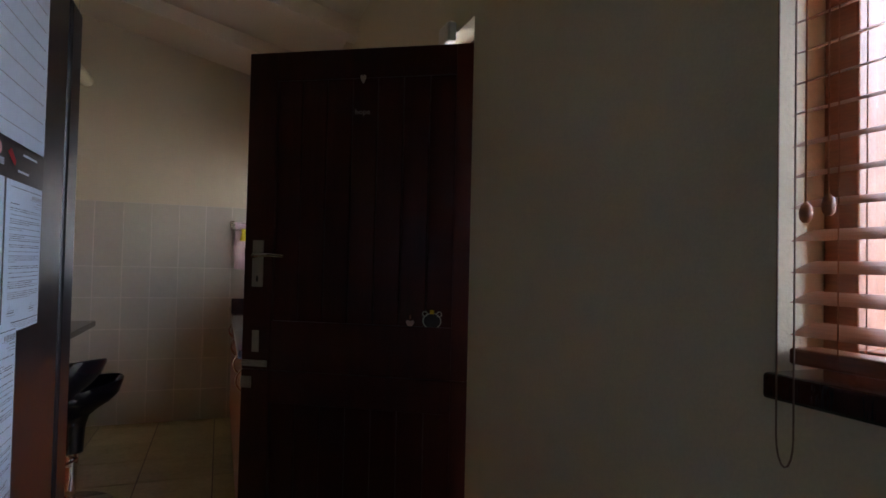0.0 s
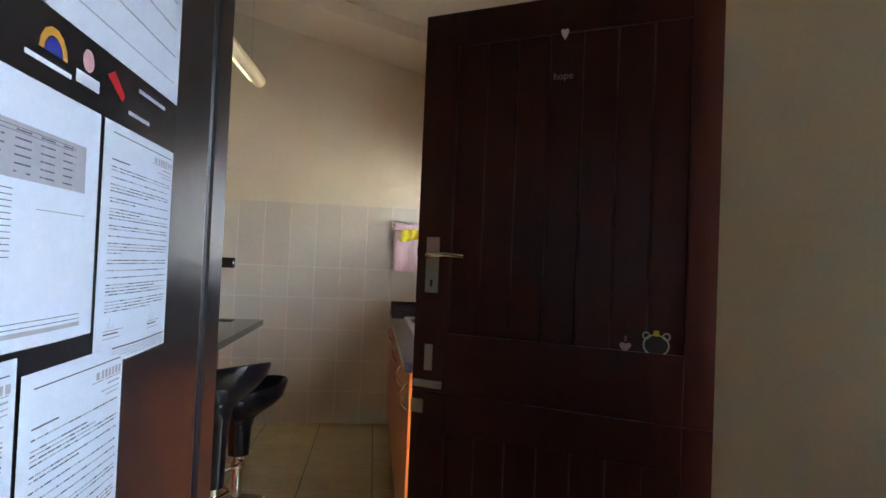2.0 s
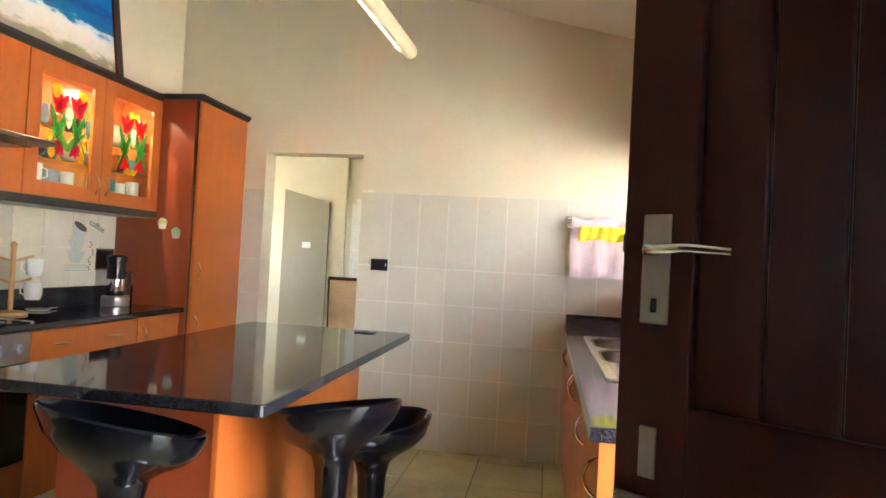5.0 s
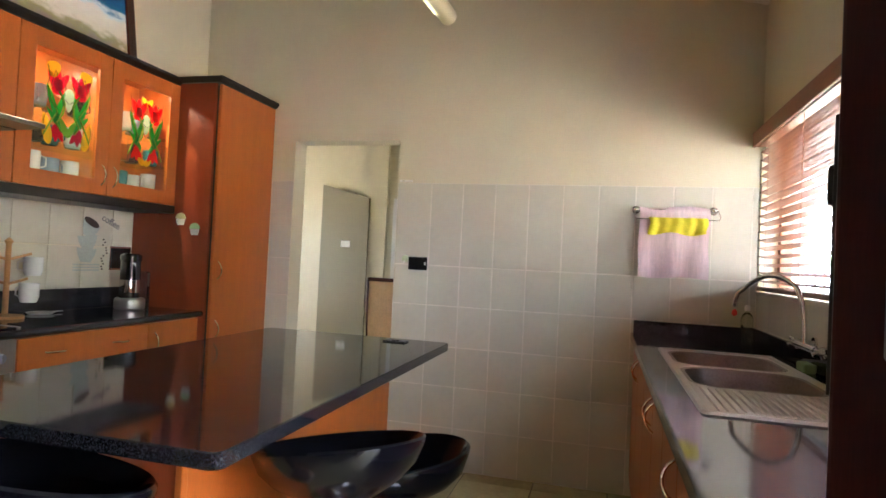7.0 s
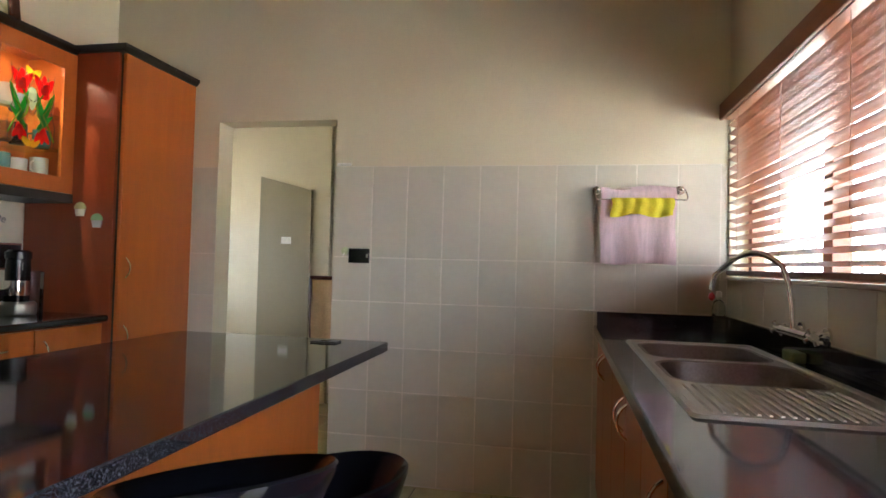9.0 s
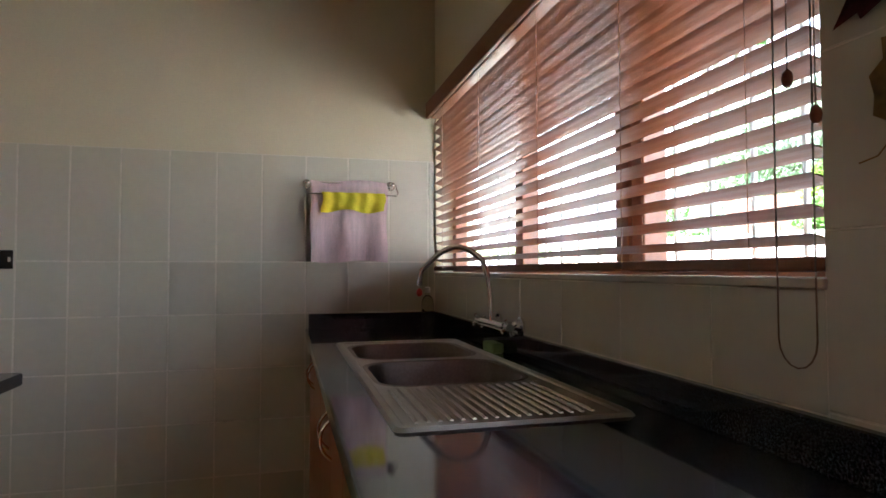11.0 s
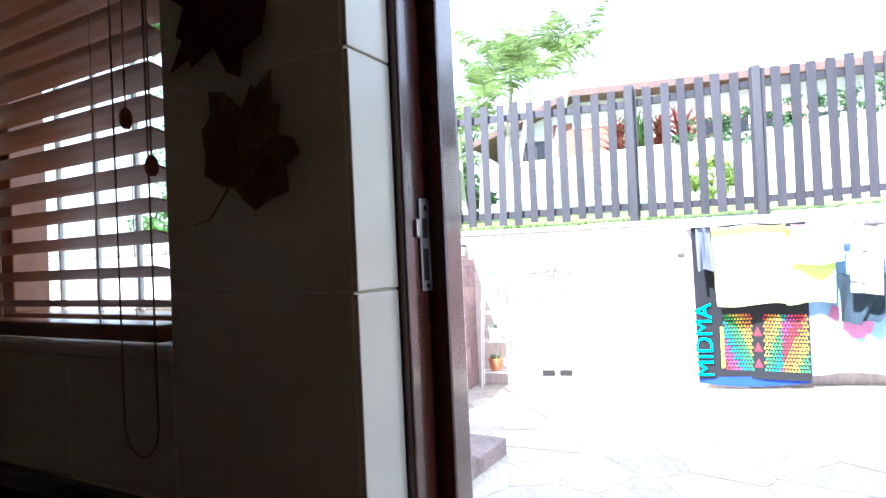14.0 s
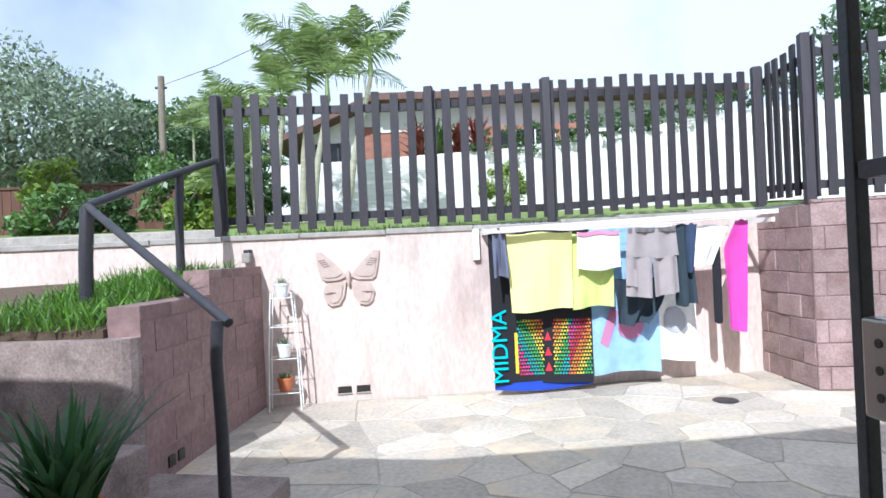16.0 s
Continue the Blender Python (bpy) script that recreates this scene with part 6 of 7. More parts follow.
ob = new("lawn_tufts", meshed("lawn_tufts", *blades(2500, lambda r: wp(r.uniform(-1.5, 4.8), -0.3 - r.random() ** 2 * 2.5, 1.52), 0.09, 0.008, 0.6, 8), GRASS_BLADE))
tagged(ob, "tufts of lawn grass behind the fence", "grass", kind="stuff")

aloe = thing("potted_plant", (2.20, -0.70, 0.07), "spiky green strap-leaved plant in a terracotta pot", "plant")
part("pot", lathe(B(), [(0.10, 0.0), (0.14, 0.17), (0.15, 0.18), (0.15, 0.20), (0.135, 0.20), (0.125, 0.16), (0.01, 0.155)], (2.20, -0.70, 0.0705), 26), TERRA, aloe)
lv = new("leaves", meshed("leaves", *blades(120, lambda r: (2.20 + r.uniform(-0.08, 0.08), -0.70 + r.uniform(-0.07, 0.07), 0.24), 0.50, 0.038, 0.55, 21, 0.35), ALOE))
lv.parent, lv.location = aloe, -PLACE[aloe]

# handrail of the steps
hr = thing("handrail", (2.6, -1.2, 0.15), "dark painted round handrail on crooked posts", "handrail")
R0, R1, R2 = Vector((2.72, -1.20, 0.985)), Vector((3.42, 0.20, 1.70)), Vector((4.86, 0.13, 2.20))
part("lower_rail", pipe(B(), [R0, R0.lerp(R1, 0.12), R0.lerp(R1, 0.5), R1], 0.026, 10), IRON, hr)
part("upper_rail", pipe(B(), [R1, R1.lerp(R2, 0.5) + Vector((0, 0, 0.01)), R2], 0.03, 10), IRON, hr)
rail_end = part("rail_end", lathe(B(), [(0.018, 0.0), (0.018, 0.004)], (0, 0, 0), 12), BLACK_TRIM, hr)
rail_end.matrix_basis = Matrix.Translation(R0 - PLACE[hr]) @ (R0 - R1).to_track_quat("Z", "Y").to_matrix().to_4x4()
part("post", pipe(B(), [(2.715, -1.14, 0.05), (2.71, -1.145, 0.45), (2.695, -1.14, 0.8), (2.70, -1.15, 1.0)], 0.032, 10), IRON, hr)
part("post", pipe(B(), [(3.38, 0.20, 0.95), (3.39, 0.20, 1.35), (3.42, 0.20, 1.69)], 0.045, 10), IRON, hr)
part("post", pipe(B(), [(4.35, 0.17, 1.1), (4.35, 0.17, 1.6), (4.37, 0.16, 2.02)], 0.034, 10), IRON, hr)

# right-hand block wall and corner
block_wall("side_wall", CORNER_C + Vector((0.02, 0.0, 0)), CORNER_B + Vector((0.04, 0.02, 0)), GZ, 1.57, 0.2, "rough pink block return wall of the courtyard", 0.2, 0.36)
block_wall("side_wall_2", CORNER_C + Vector((0.0, -4.5, 0)), CORNER_C, GZ, 1.60, 0.22, "pale pink block wall running past the gate", 0.2, 0.40)


# ---- picket fence ----
fence = thing("picket_fence", wp(-0.3, -0.06, 1.5), "dark brown painted timber picket fence on the wall", "fence")
pk = {}


def fence_run(p, q, zb0, zb1, zt0, zt1, spacing, r, posts=()):
    p, q = Vector(p), Vector(q)
    L, rot = (q - p).length, math.atan2(q.y - p.y, q.x - p.x)
    n = int(L / spacing)
    for i in range(n + 1):
        t = i / n
        zb, zt = zb0 + (zb1 - zb0) * t + r.uniform(-0.015, 0.015), zt0 + (zt1 - zt0) * t + r.uniform(-0.02, 0.02)
        key = r.randint(0, 4)
        if key not in pk:
            bm = box(B(), (-0.0375 - 0.004 * (key % 3), -0.011, 0), (0.0375 + 0.003 * (key % 2), 0.011, 1.0), 0.003)
            for v in bm.verts:
                v.co.x += 0.006 * (key - 2) * v.co.z
            me = finish(bm, True)
            me.materials.append(FENCE)
            pk[key] = me
        ob = new("picket", pk[key])
        ob.parent = fence
        ob.matrix_basis = Matrix.Translation(p.lerp(q, t) + Vector((0, 0, zb)) - PLACE[fence]) @ Matrix.Rotation(rot, 4, "Z") @ Matrix.Rotation(r.uniform(-0.012, 0.012), 4, "Y") @ Matrix.Diagonal((1, 1, zt - zb, 1))
    side = Vector((-(q - p).y, (q - p).x, 0)).normalized()
    for a, b, pz, w in ((0.10, 0.10, "b", 0.035), (-0.14, -0.14, "t", 0.035)):
        z0, z1 = (zb0 + a, zb1 + a) if pz == "b" else (zt0 + a, zt1 + a)
        off = side * 0.031
        bm = flat(B(), [p + off + Vector((0, 0, z0 - w)), q + off + Vector((0, 0, z1 - w)), q + off + Vector((0, 0, z1 + w)), p + off + Vector((0, 0, z0 + w))], side * 0.036)
        part("rail", bm, FENCE, fence)
    for t in posts:
        c = p.lerp(q, t) + side * 0.10
        zb, zt = zb0 + (zb1 - zb0) * t, zt0 + (zt1 - zt0) * t
        part("post", rod(B(), c + Vector((0, 0, zb - 0.2)), c + Vector((0, 0, zt + 0.02)), 0.05, 0.045, 10), FENCE, fence)


rng = random.Random(12)
fence_run(wp(-0.30, -0.06, 0), wp(1.60, -0.06, 0), 1.56, 1.58, 2.80, 2.83, 0.157, rng)
fence_run(wp(1.64, -0.075, 0), wp(2.74, -0.075, 0), 1.57, 1.58, 2.84, 2.92, 0.152, rng)
fence_run(wp(2.79, -0.06, 0), wp(4.78, -0.06, 0), 1.58, 1.67, 2.92, 2.98, 0.150, rng)
fence_run(CORNER_B + Vector((0.02, -0.08, 0)), CORNER_C + Vector((0.05, -0.08, 0)), 1.67, 1.63, 2.98, 3.02, 0.135, rng)
fence_run(CORNER_C + Vector((0.10, -0.05, 0)), CORNER_C + Vector((0.12, -3.6, 0)), 1.63, 1.66, 3.03, 3.05, 0.17, rng)
for p, zb, zt in ((wp(-0.33, -0.04, 0), 1.52, 2.80), (wp(1.62, -0.05, 0), 1.50, 2.86), (wp(2.765, -0.05, 0), 1.52, 2.93), (CORNER_B + Vector((0, -0.04, 0)), 1.6, 2.99), (CORNER_C + Vector((0.07, -0.03, 0)), 1.56, 3.04)):
    part("post", box(B(), p + Vector((-0.045, -0.04, zb)), p + Vector((0.045, 0.04, zt)), 0.006), FENCE, fence)

# butterfly ornament on the wall
bf = thing("butterfly_ornament", wp(0.80, 0.002, 0.8), "pale plaster butterfly ornament on the courtyard wall", "ornament")
BFM = mat("pale_plaster_cast", (0.50, 0.39, 0.34), 0.8, vary=0.15, scale=12, bump=0.1)
for s in (-1, 1):
    up = [(0.015, 0.02), (0.10, 0.12), (0.24, 0.25), (0.29, 0.245), (0.275, 0.12), (0.25, 0.01), (0.21, -0.02), (0.08, -0.015)]
    lo = [(0.02, -0.03), (0.15, -0.035), (0.21, -0.06), (0.235, -0.13), (0.21, -0.22), (0.16, -0.255), (0.09, -0.24), (0.045, -0.17)]
    for nm, pts in (("upper_wing", up), ("lower_wing", lo)):
        bm = flat(B(), [wp(0.80 + s * a, 0.004, 1.09 + b) for a, b in pts], N * 0.02)
        wing = part(nm, bm, BFM, bf)
        c = [sum(v) / len(pts) for v in zip(*pts)]
        bm = flat(B(), [wp(0.80 + s * (c[0] + 0.72 * (a - c[0])), 0.0245, 1.09 + c[1] + 0.72 * (b - c[1])) for a, b in pts], N * 0.010)
        part("raised_vein_panel", bm, BFM, wing)
        bm = B()
        for k in range(4):
            f = 0.2 + 0.2 * k
            a0, b0 = c[0] + (pts[3][0] - c[0]) * 0.6 * f, c[1] + (pts[3][1] - c[1]) * 0.6 * f
            pipe(bm, [wp(0.80 + s * (a0 - 0.03), 0.035, 1.09 + b0 + 0.012), wp(0.80 + s * (a0 + 0.03), 0.035, 1.09 + b0)], 0.004, 6)
        part("cut_out", bm, MORTAR, wing)
part("body", lathe(B(), [(0.004, -0.09), (0.018, -0.05), (0.022, 0.0), (0.016, 0.05), (0.006, 0.07)], wp(0.80, 0.03, 1.10), 12), BFM, bf)

# plant stand
st = thing("plant_stand", wp(0.22, 0.18, GZ), "white wire plant stand with pots against the wall", "plant stand")
WIRE = mat("white_enamelled_wire", (0.80, 0.79, 0.76), 0.5, bump=0.02)
for du, dn in ((-0.11, 0.06), (0.11, 0.06), (-0.11, -0.08), (0.11, -0.08)):
    part("leg", pipe(B(), [wp(0.22 + du * 1.25, 0.18 + dn, GZ), wp(0.22 + du * 1.1, 0.18 + dn, 0.5), wp(0.22 + du * 0.8, 0.18 + dn, 1.0)], 0.007, 6), WIRE, st)
for z in (0.12, 0.42, 0.70, 0.95):
    w = 0.125 - 0.035 * z
    part("shelf_ring", pipe(B(), [wp(0.22 + w * sx, 0.17 + 0.08 * sy, z) for sx, sy in ((-1, -1), (1, -1), (1, 1), (-1, 1), (-1, -1))], 0.005, 6), WIRE, st)
for z, m2, lb in ((0.13, TERRA, "terracotta"), (0.43, MUG, "white"), (0.96, MUG, "white")):
    pt = thing("flower_pot", wp(0.22, 0.18, z - 0.005), "small %s pot with a seedling on the plant stand" % lb, "flower pot", "pots on the plant stand")
    part("pot", lathe(B(), [(0.05, 0.0), (0.068, 0.10), (0.072, 0.10), (0.072, 0.12), (0.06, 0.12), (0.05, 0.09), (0.005, 0.085)], wp(0.22, 0.18, z), 18), m2, pt)
    lv = new("leaves", meshed("leaves", *blades(26, lambda r: wp(0.22 + r.uniform(-0.03, 0.03), 0.18 + r.uniform(-0.03, 0.03), z + 0.09), 0.10, 0.014, 0.6, int(z * 100)), ALOE if lb != "white" else LEAF_GREY))
    lv.parent, lv.location = pt, -PLACE[pt]
lpt = wp(-0.09, 0.03, 1.27)
lm = thing("wall_lamp", lpt, "small weathered lamp on the courtyard wall", "lamp")
part("cover", box(B(), lpt + Vector((-0.04, -0.04, 0.0)), lpt + Vector((0.02, 0.04, 0.09)), 0.01), CAP, lm)
part("bracket", box(B(), lpt + Vector((-0.02, -0.03, 0.09)), lpt + Vector((0.04, 0.03, 0.12)), 0.005), IRON, lm)


# ---- washing line ----
line = thing("washing_line", wp(3.3, 0.45, 1.45), "white folding washing line fixed to the wall", "washing line")
part("front_bar", flat(B(), [wp(2.12, 0.56, 1.435), wp(4.66, 0.56, 1.505), wp(4.66, 0.56, 1.545), wp(2.12, 0.56, 1.475)], N * 0.03), WHITE_PL, line)
for u0 in (2.06, 4.6):
    part("arm", flat(B(), [wp(u0, 0.0, 1.43), wp(u0, 0.58, 1.43), wp(u0, 0.58, 1.47), wp(u0, 0.0, 1.49)], D * 0.03), WHITE_PL, line)
part("bracket", wbox(B(), 1.97, 2.03, 0.0, 0.05, 1.20, 1.49, 0.006), WHITE_PL, line)
for n_ in (0.16, 0.30, 0.42):
    part("line", pipe(B(), [wp(2.08, n_, 1.45), wp(3.3, n_, 1.44), wp(4.6, n_, 1.50)], 0.0025, 5), WIRE, line)


def cloth_mat(name, col, vary=0.1):
    return mat(name, col, 0.9, vary=vary, scale=7, fine=160, bump=0.12)


def draped(name, label, category, outline, n, material, seed, folds=9.0, amp=0.018, z_of=None):
    """Cloth hung flat to the wall: outline(v) -> (u0, u1, z) from the line (v=0) down to the hem (v=1)."""
    r = random.Random(seed)
    ph = r.uniform(0, 6)

    def at(a, v):
        u0, u1, z = outline(v)
        return wp(u0 + (u1 - u0) * a, n + amp * math.sin(folds * a + ph + 2 * v) * (0.25 + v) + 0.4 * amp * math.sin(2.3 * folds * a + 1.1 * ph) * v, z + 0.012 * math.sin(folds * a * 0.7 + ph) * v - 0.008 * math.sin(math.pi * 3 * a) * (1 - v))
    root = thing(name, wp(*outline(1.0)[:1], n, outline(1.0)[2]), label, category, "laundry on the washing line")
    part("cloth", sheet(at, 40, 22, 0.004), material, root)
    return root, at


def lin(a, b):
    return lambda v: tuple(p + (q - p) * v for p, q in zip(a, b))


BLACKC, BLUEC2 = cloth_mat("black_towelling", (0.012, 0.012, 0.016)), cloth_mat("bright_blue_towelling", (0.02, 0.06, 0.42))
root, at = draped("beach_towel", "black beach towel printed with rainbow triangles and large letters", "towel", lin((2.06, 3.00, 1.44), (2.07, 2.98, 0.06)), 0.30, BLACKC, 1, 5, 0.012)
TRI = [mat("towel_print_%s" % nm, c, 0.9, vary=0.1, bump=0.1) for nm, c in (("red", (0.6, 0.03, 0.05)), ("orange", (0.75, 0.25, 0.02)), ("yellow", (0.72, 0.62, 0.04)), ("green", (0.08, 0.45, 0.12)), ("teal", (0.03, 0.42, 0.42)), ("pink", (0.65, 0.06, 0.28)))]
bms = [B() for _ in TRI]
for i in range(26):
    for j in range(16):
        a, v = 0.262 + 0.0285 * i + (0.007 if j % 2 else -0.007), 0.588 + 0.0232 * j
        if abs(a - 0.55) < 0.05:
            continue
        k = int(abs(i - 10.5) * 0.35 + j * 0.19 + (2 if i > 17 else 0)) % 6
        up = 1
        pts = [at(a, v - 0.009 * up), at(a - 0.0128, v + 0.0075 * up), at(a + 0.0128, v + 0.0075 * up)]
        flat(bms[k], [p + N * 0.0045 for p in pts], N * 0.0012)
for bm, m2 in zip(bms, TRI):
    tagged(part("triangle_print", bm, m2, root, smooth=False), kind="stuff")
for sgn in range(3):
    v = 0.70 + 0.10 * sgn
    part("red_peak_print", flat(B(), [at(0.55, v - 0.035) + N * 0.006, at(0.515, v + 0.022) + N * 0.006, at(0.585, v + 0.022) + N * 0.006], N * 0.001), TRI[0], root, smooth=False)
TXT = Matrix(((D.x, 0, N.x, 0), (D.y, 0, N.y, 0), (0, 1, 0, 0), (0, 0, 0, 1)))
lettering("MIDMA", 0.205, Matrix.Translation(wp(2.128, 0.335, 0.42)) @ TXT @ Matrix.Rotation(math.pi / 2, 4, "Z"), mat("cyan_print", (0.02, 0.50, 0.62), 0.8, bump=0.05), root)
part("maker_bar", flat(B(), [at(0.215, 0.66) + N * 0.008, at(0.245, 0.66) + N * 0.008, at(0.245, 0.93) + N * 0.008, at(0.215, 0.93) + N * 0.008], N * 0.001), TRI[2], root, smooth=False)
part("blue_border", sheet(lambda a, v: wp(2.07 + 0.91 * a, 0.285 + 0.01 * math.sin(6 * a), 0.085 - 0.055 * v - 0.03 * math.sin(math.pi * a) * v), 24, 3, 0.004), BLUEC2, root)

PALE_BLUE = cloth_mat("pale_blue_towelling", (0.30, 0.47, 0.72), 0.25)
root, at = draped("bath_towel", "pale blue bath towel with a round pink print", "towel", lin((2.99, 3.66, 1.44), (3.0, 3.64, 0.10)), 0.26, PALE_BLUE, 2, 6, 0.02)
PINKP = cloth_mat("mauve_print", (0.50, 0.20, 0.36))
part("round_print", flat(B(), [at(0.58 + 0.20 * math.cos(a), 0.68 + 0.10 * math.sin(a)) + N * 0.012 for a in np.linspace(0, 2 * math.pi, 18)[:-1]], N * 0.001), PINKP, root, smooth=False)
part("long_print", flat(B(), [at(a, v) + N * 0.012 for a, v in ((0.10, 0.78), (0.28, 0.55), (0.40, 0.58), (0.22, 0.82))], N * 0.001), PINKP, root, smooth=False)
WHITEC, YELC = cloth_mat("white_cotton", (0.80, 0.80, 0.78), 0.06), cloth_mat("lemon_yellow_cotton", (0.80, 0.77, 0.30), 0.08)
root, at = draped("hand_towel", "white hand towel with a grey print", "towel", lin((3.66, 4.02, 1.44), (3.64, 4.02, 0.18)), 0.24, WHITEC, 3, 6, 0.02)
part("grey_print", flat(B(), [at(0.45 + 0.28 * math.cos(a), 0.70 + 0.10 * math.sin(a)) + N * 0.012 for a in np.linspace(0, 2 * math.pi, 14)[:-1]], N * 0.001), INK_LIGHT, root, smooth=False)
draped("pink_towel", "pink towel hanging behind the others", "towel", lin((3.92, 4.10, 1.44), (3.93, 4.06, 0.22)), 0.16, cloth_mat("pink_cotton", (0.62, 0.20, 0.40)), 4)
draped("yellow_shirt", "lemon yellow shirt pegged upside down", "shirt", lin((2.19, 2.78, 1.42), (2.22, 2.76, 0.74)), 0.48, YELC, 5, 7, 0.02)
draped("lime_shirt", "pale lime shirt pegged on the line", "shirt", lin((2.79, 3.18, 1.40), (2.77, 3.14, 0.74)), 0.44, cloth_mat("pale_lime_cotton", (0.62, 0.74, 0.22)), 6, 7, 0.02)
root, at = draped("white_shorts", "white shorts with a pink lace waistband", "shorts", lambda v: (2.80 - 0.01 * v, 3.18 + 0.01 * v, 1.41 - 0.33 * v), 0.55, WHITEC, 7, 8, 0.018)
part("waistband", sheet(lambda a, v: at(a, 0.10 * v) + N * 0.012, 24, 2, 0.004), cloth_mat("pink_lace", (0.72, 0.24, 0.38)), root)
GREYC, DARKC = cloth_mat("grey_cargo_cotton", (0.33, 0.29, 0.29), 0.18), cloth_mat("dark_teal_cotton", (0.025, 0.04, 0.055), 0.2)
sh = thing("cargo_shorts", wp(3.44, 0.58, 0.82), "grey cargo shorts pegged by the waistband", "shorts", "laundry on the washing line")
part("waist", sheet(lambda a, v: wp(3.24 - 0.02 * v + (0.44 + 0.04 * v) * a, 0.585 + 0.015 * math.sin(13 * a), 1.42 - 0.26 * v + 0.01 * math.sin(8 * a)), 30, 10, 0.006), GREYC, sh)
part("leg", sheet(lambda a, v: wp(3.22 - 0.02 * v + 0.225 * a + 0.01 * v, 0.585 + 0.02 * math.sin(9 * a), 1.165 - (0.33 + 0.03 * a) * v), 18, 12, 0.008), GREYC, sh)
part("leg", sheet(lambda a, v: wp(3.455 + 0.01 * v + (0.235 - 0.0 * v) * a, 0.585 + 0.02 * math.sin(9 * a + 2), 1.165 - (0.35 - 0.03 * a) * v), 18, 12, 0.008), GREYC, sh)
part("pocket", sheet(lambda a, v: wp(3.20 + 0.10 * a, 0.612 + 0.006 * math.sin(6 * a), 1.08 - 0.15 * v - 0.02 * a), 6, 6, 0.01), GREYC, sh)
part("elastic_band", sheet(lambda a, v: wp(3.245 + 0.43 * a, 0.60 + 0.006 * math.sin(40 * a), 1.42 - 0.035 * v), 40, 2, 0.005), cloth_mat("dark_grey_elastic", (0.14, 0.13, 0.13)), sh)
draped("dark_leggings", "dark trousers bundled behind the shorts", "trousers", lambda v: (3.18 + 0.02 * v, 3.68 - 0.22 * v * v, 0.98 - 0.42 * v), 0.40, DARKC, 8, 11, 0.03)
draped("dark_shirt", "dark teal shirt with hanging sleeves", "shirt", lambda v: (3.69 + 0.02 * v, 3.86 + 0.03 * v, 1.44 - 0.72 * v), 0.52, DARKC, 9, 9, 0.03)
draped("blue_jeans", "dark blue jeans folded over the line", "jeans", lambda v: (3.80, 3.90 - 0.03 * v, 1.44 - 0.42 * v), 0.55, cloth_mat("dark_denim", (0.03, 0.05, 0.10), 0.2), 10, 6, 0.02)
draped("white_vest", "white vest hanging in the sun", "vest", lambda v: (3.86, 4.24 - 0.18 * v, 1.42 - 0.36 * v), 0.50, WHITEC, 11, 8, 0.02)
draped("black_leggings", "black leggings hanging from one leg", "leggings", lambda v: (4.08 + 0.01 * v, 4.16, 1.38 - 0.84 * v), 0.46, BLACKC, 12, 5, 0.012)
MAG = cloth_mat("magenta_jersey", (0.58, 0.06, 0.36), 0.12)
draped("magenta_leggings", "bright magenta leggings hanging long", "leggings", lambda v: (4.30 - 0.13 * min(1, 4 * v) + 0.06 * max(0, v - 0.3), 4.42 - 0.07 * v, 1.46 - 1.0 * v), 0.50, MAG, 13, 5, 0.02)
draped("black_stockings", "thin black stockings hanging beside the leggings", "stockings", lambda v: (4.37, 4.41, 1.44 - 0.86 * v), 0.44, BLACKC, 14, 4, 0.01)
draped("grey_blouse", "slate grey blouse bunched at the end of the line", "blouse", lambda v: (2.06, 2.17 + 0.02 * v, 1.42 - 0.37 * v), 0.52, cloth_mat("slate_cotton", (0.13, 0.14, 0.20), 0.25), 15, 7, 0.03)

# security gate swung open beside the back door
gate = thing("security_gate", (0.25, -3.46, 0), "dark painted steel security gate swung open", "gate")
G0, G1 = Vector((0.225, -3.56, 0)), Vector((1.165, -3.335, 0))


def gp(t, z):
    return G0.lerp(G1, t) + Vector((0, 0, z))


gm = Matrix.Translation(G0) @ Matrix.Rotation(math.atan2(G1.y - G0.y, G1.x - G0.x), 4, "Z")
GL = (G1 - G0).length
for x in (0.02, GL - 0.02):
    part("stile", box(B(), (x - 0.013, -0.013, 0.02), (x + 0.013, 0.013, 2.02), 0.003, gm), IRON, gate)
for z in (0.05, 0.75, 1.40, 1.99):
    part("rail", box(B(), (0.04, -0.012, z - 0.015), (GL - 0.04, 0.012, z + 0.015), 0.002, gm), IRON, gate)
for k in range(1, 7):
    part("bar", rod(B(), gm @ Vector((GL * k / 7, 0, 0.06)), gm @ Vector((GL * k / 7, 0, 1.98)), 0.008), IRON, gate)
lk = part("lock_box", box(B(), (GL - 0.12, -0.022, 0.98), (GL - 0.041, 0.022, 1.15), 0.006, gm), STEEL, gate, "steel lock box with round holes")
for z in (1.02, 1.065, 1.11):
    part("lock_hole", rod(B(), gm @ Vector((GL - 0.08, -0.0235, z)), gm @ Vector((GL - 0.08, 0.0235, z)), 0.008), BLACK_TRIM, lk)
part("hinge_pin", rod(B(), (0.205, -3.475, 0.3), (0.205, -3.475, 1.8), 0.012), IRON, gate)
solid("ground_drain", lathe(B(), [(0.10, 0.0), (0.10, 0.004), (0.085, 0.005)], (5.23, -4.14, GZ + 0.001), 24), IRON, "round iron drain cover in the paving", "drain cover")


# ---- beyond the fence ----
O0, OF, OR = Vector((0, -2.82, 0)), Vector((0.983, 0.184, 0)), Vector((0.184, -0.983, 0))


def gp2(dep, lat, z):
    """A garden point: metres away from the house, metres to the side, height."""
    return O0 + OF * dep + OR * lat + Vector((0, 0, z))


GM = Matrix.Translation(O0) @ Matrix.Rotation(math.atan2(OR.y, OR.x), 4, "Z")
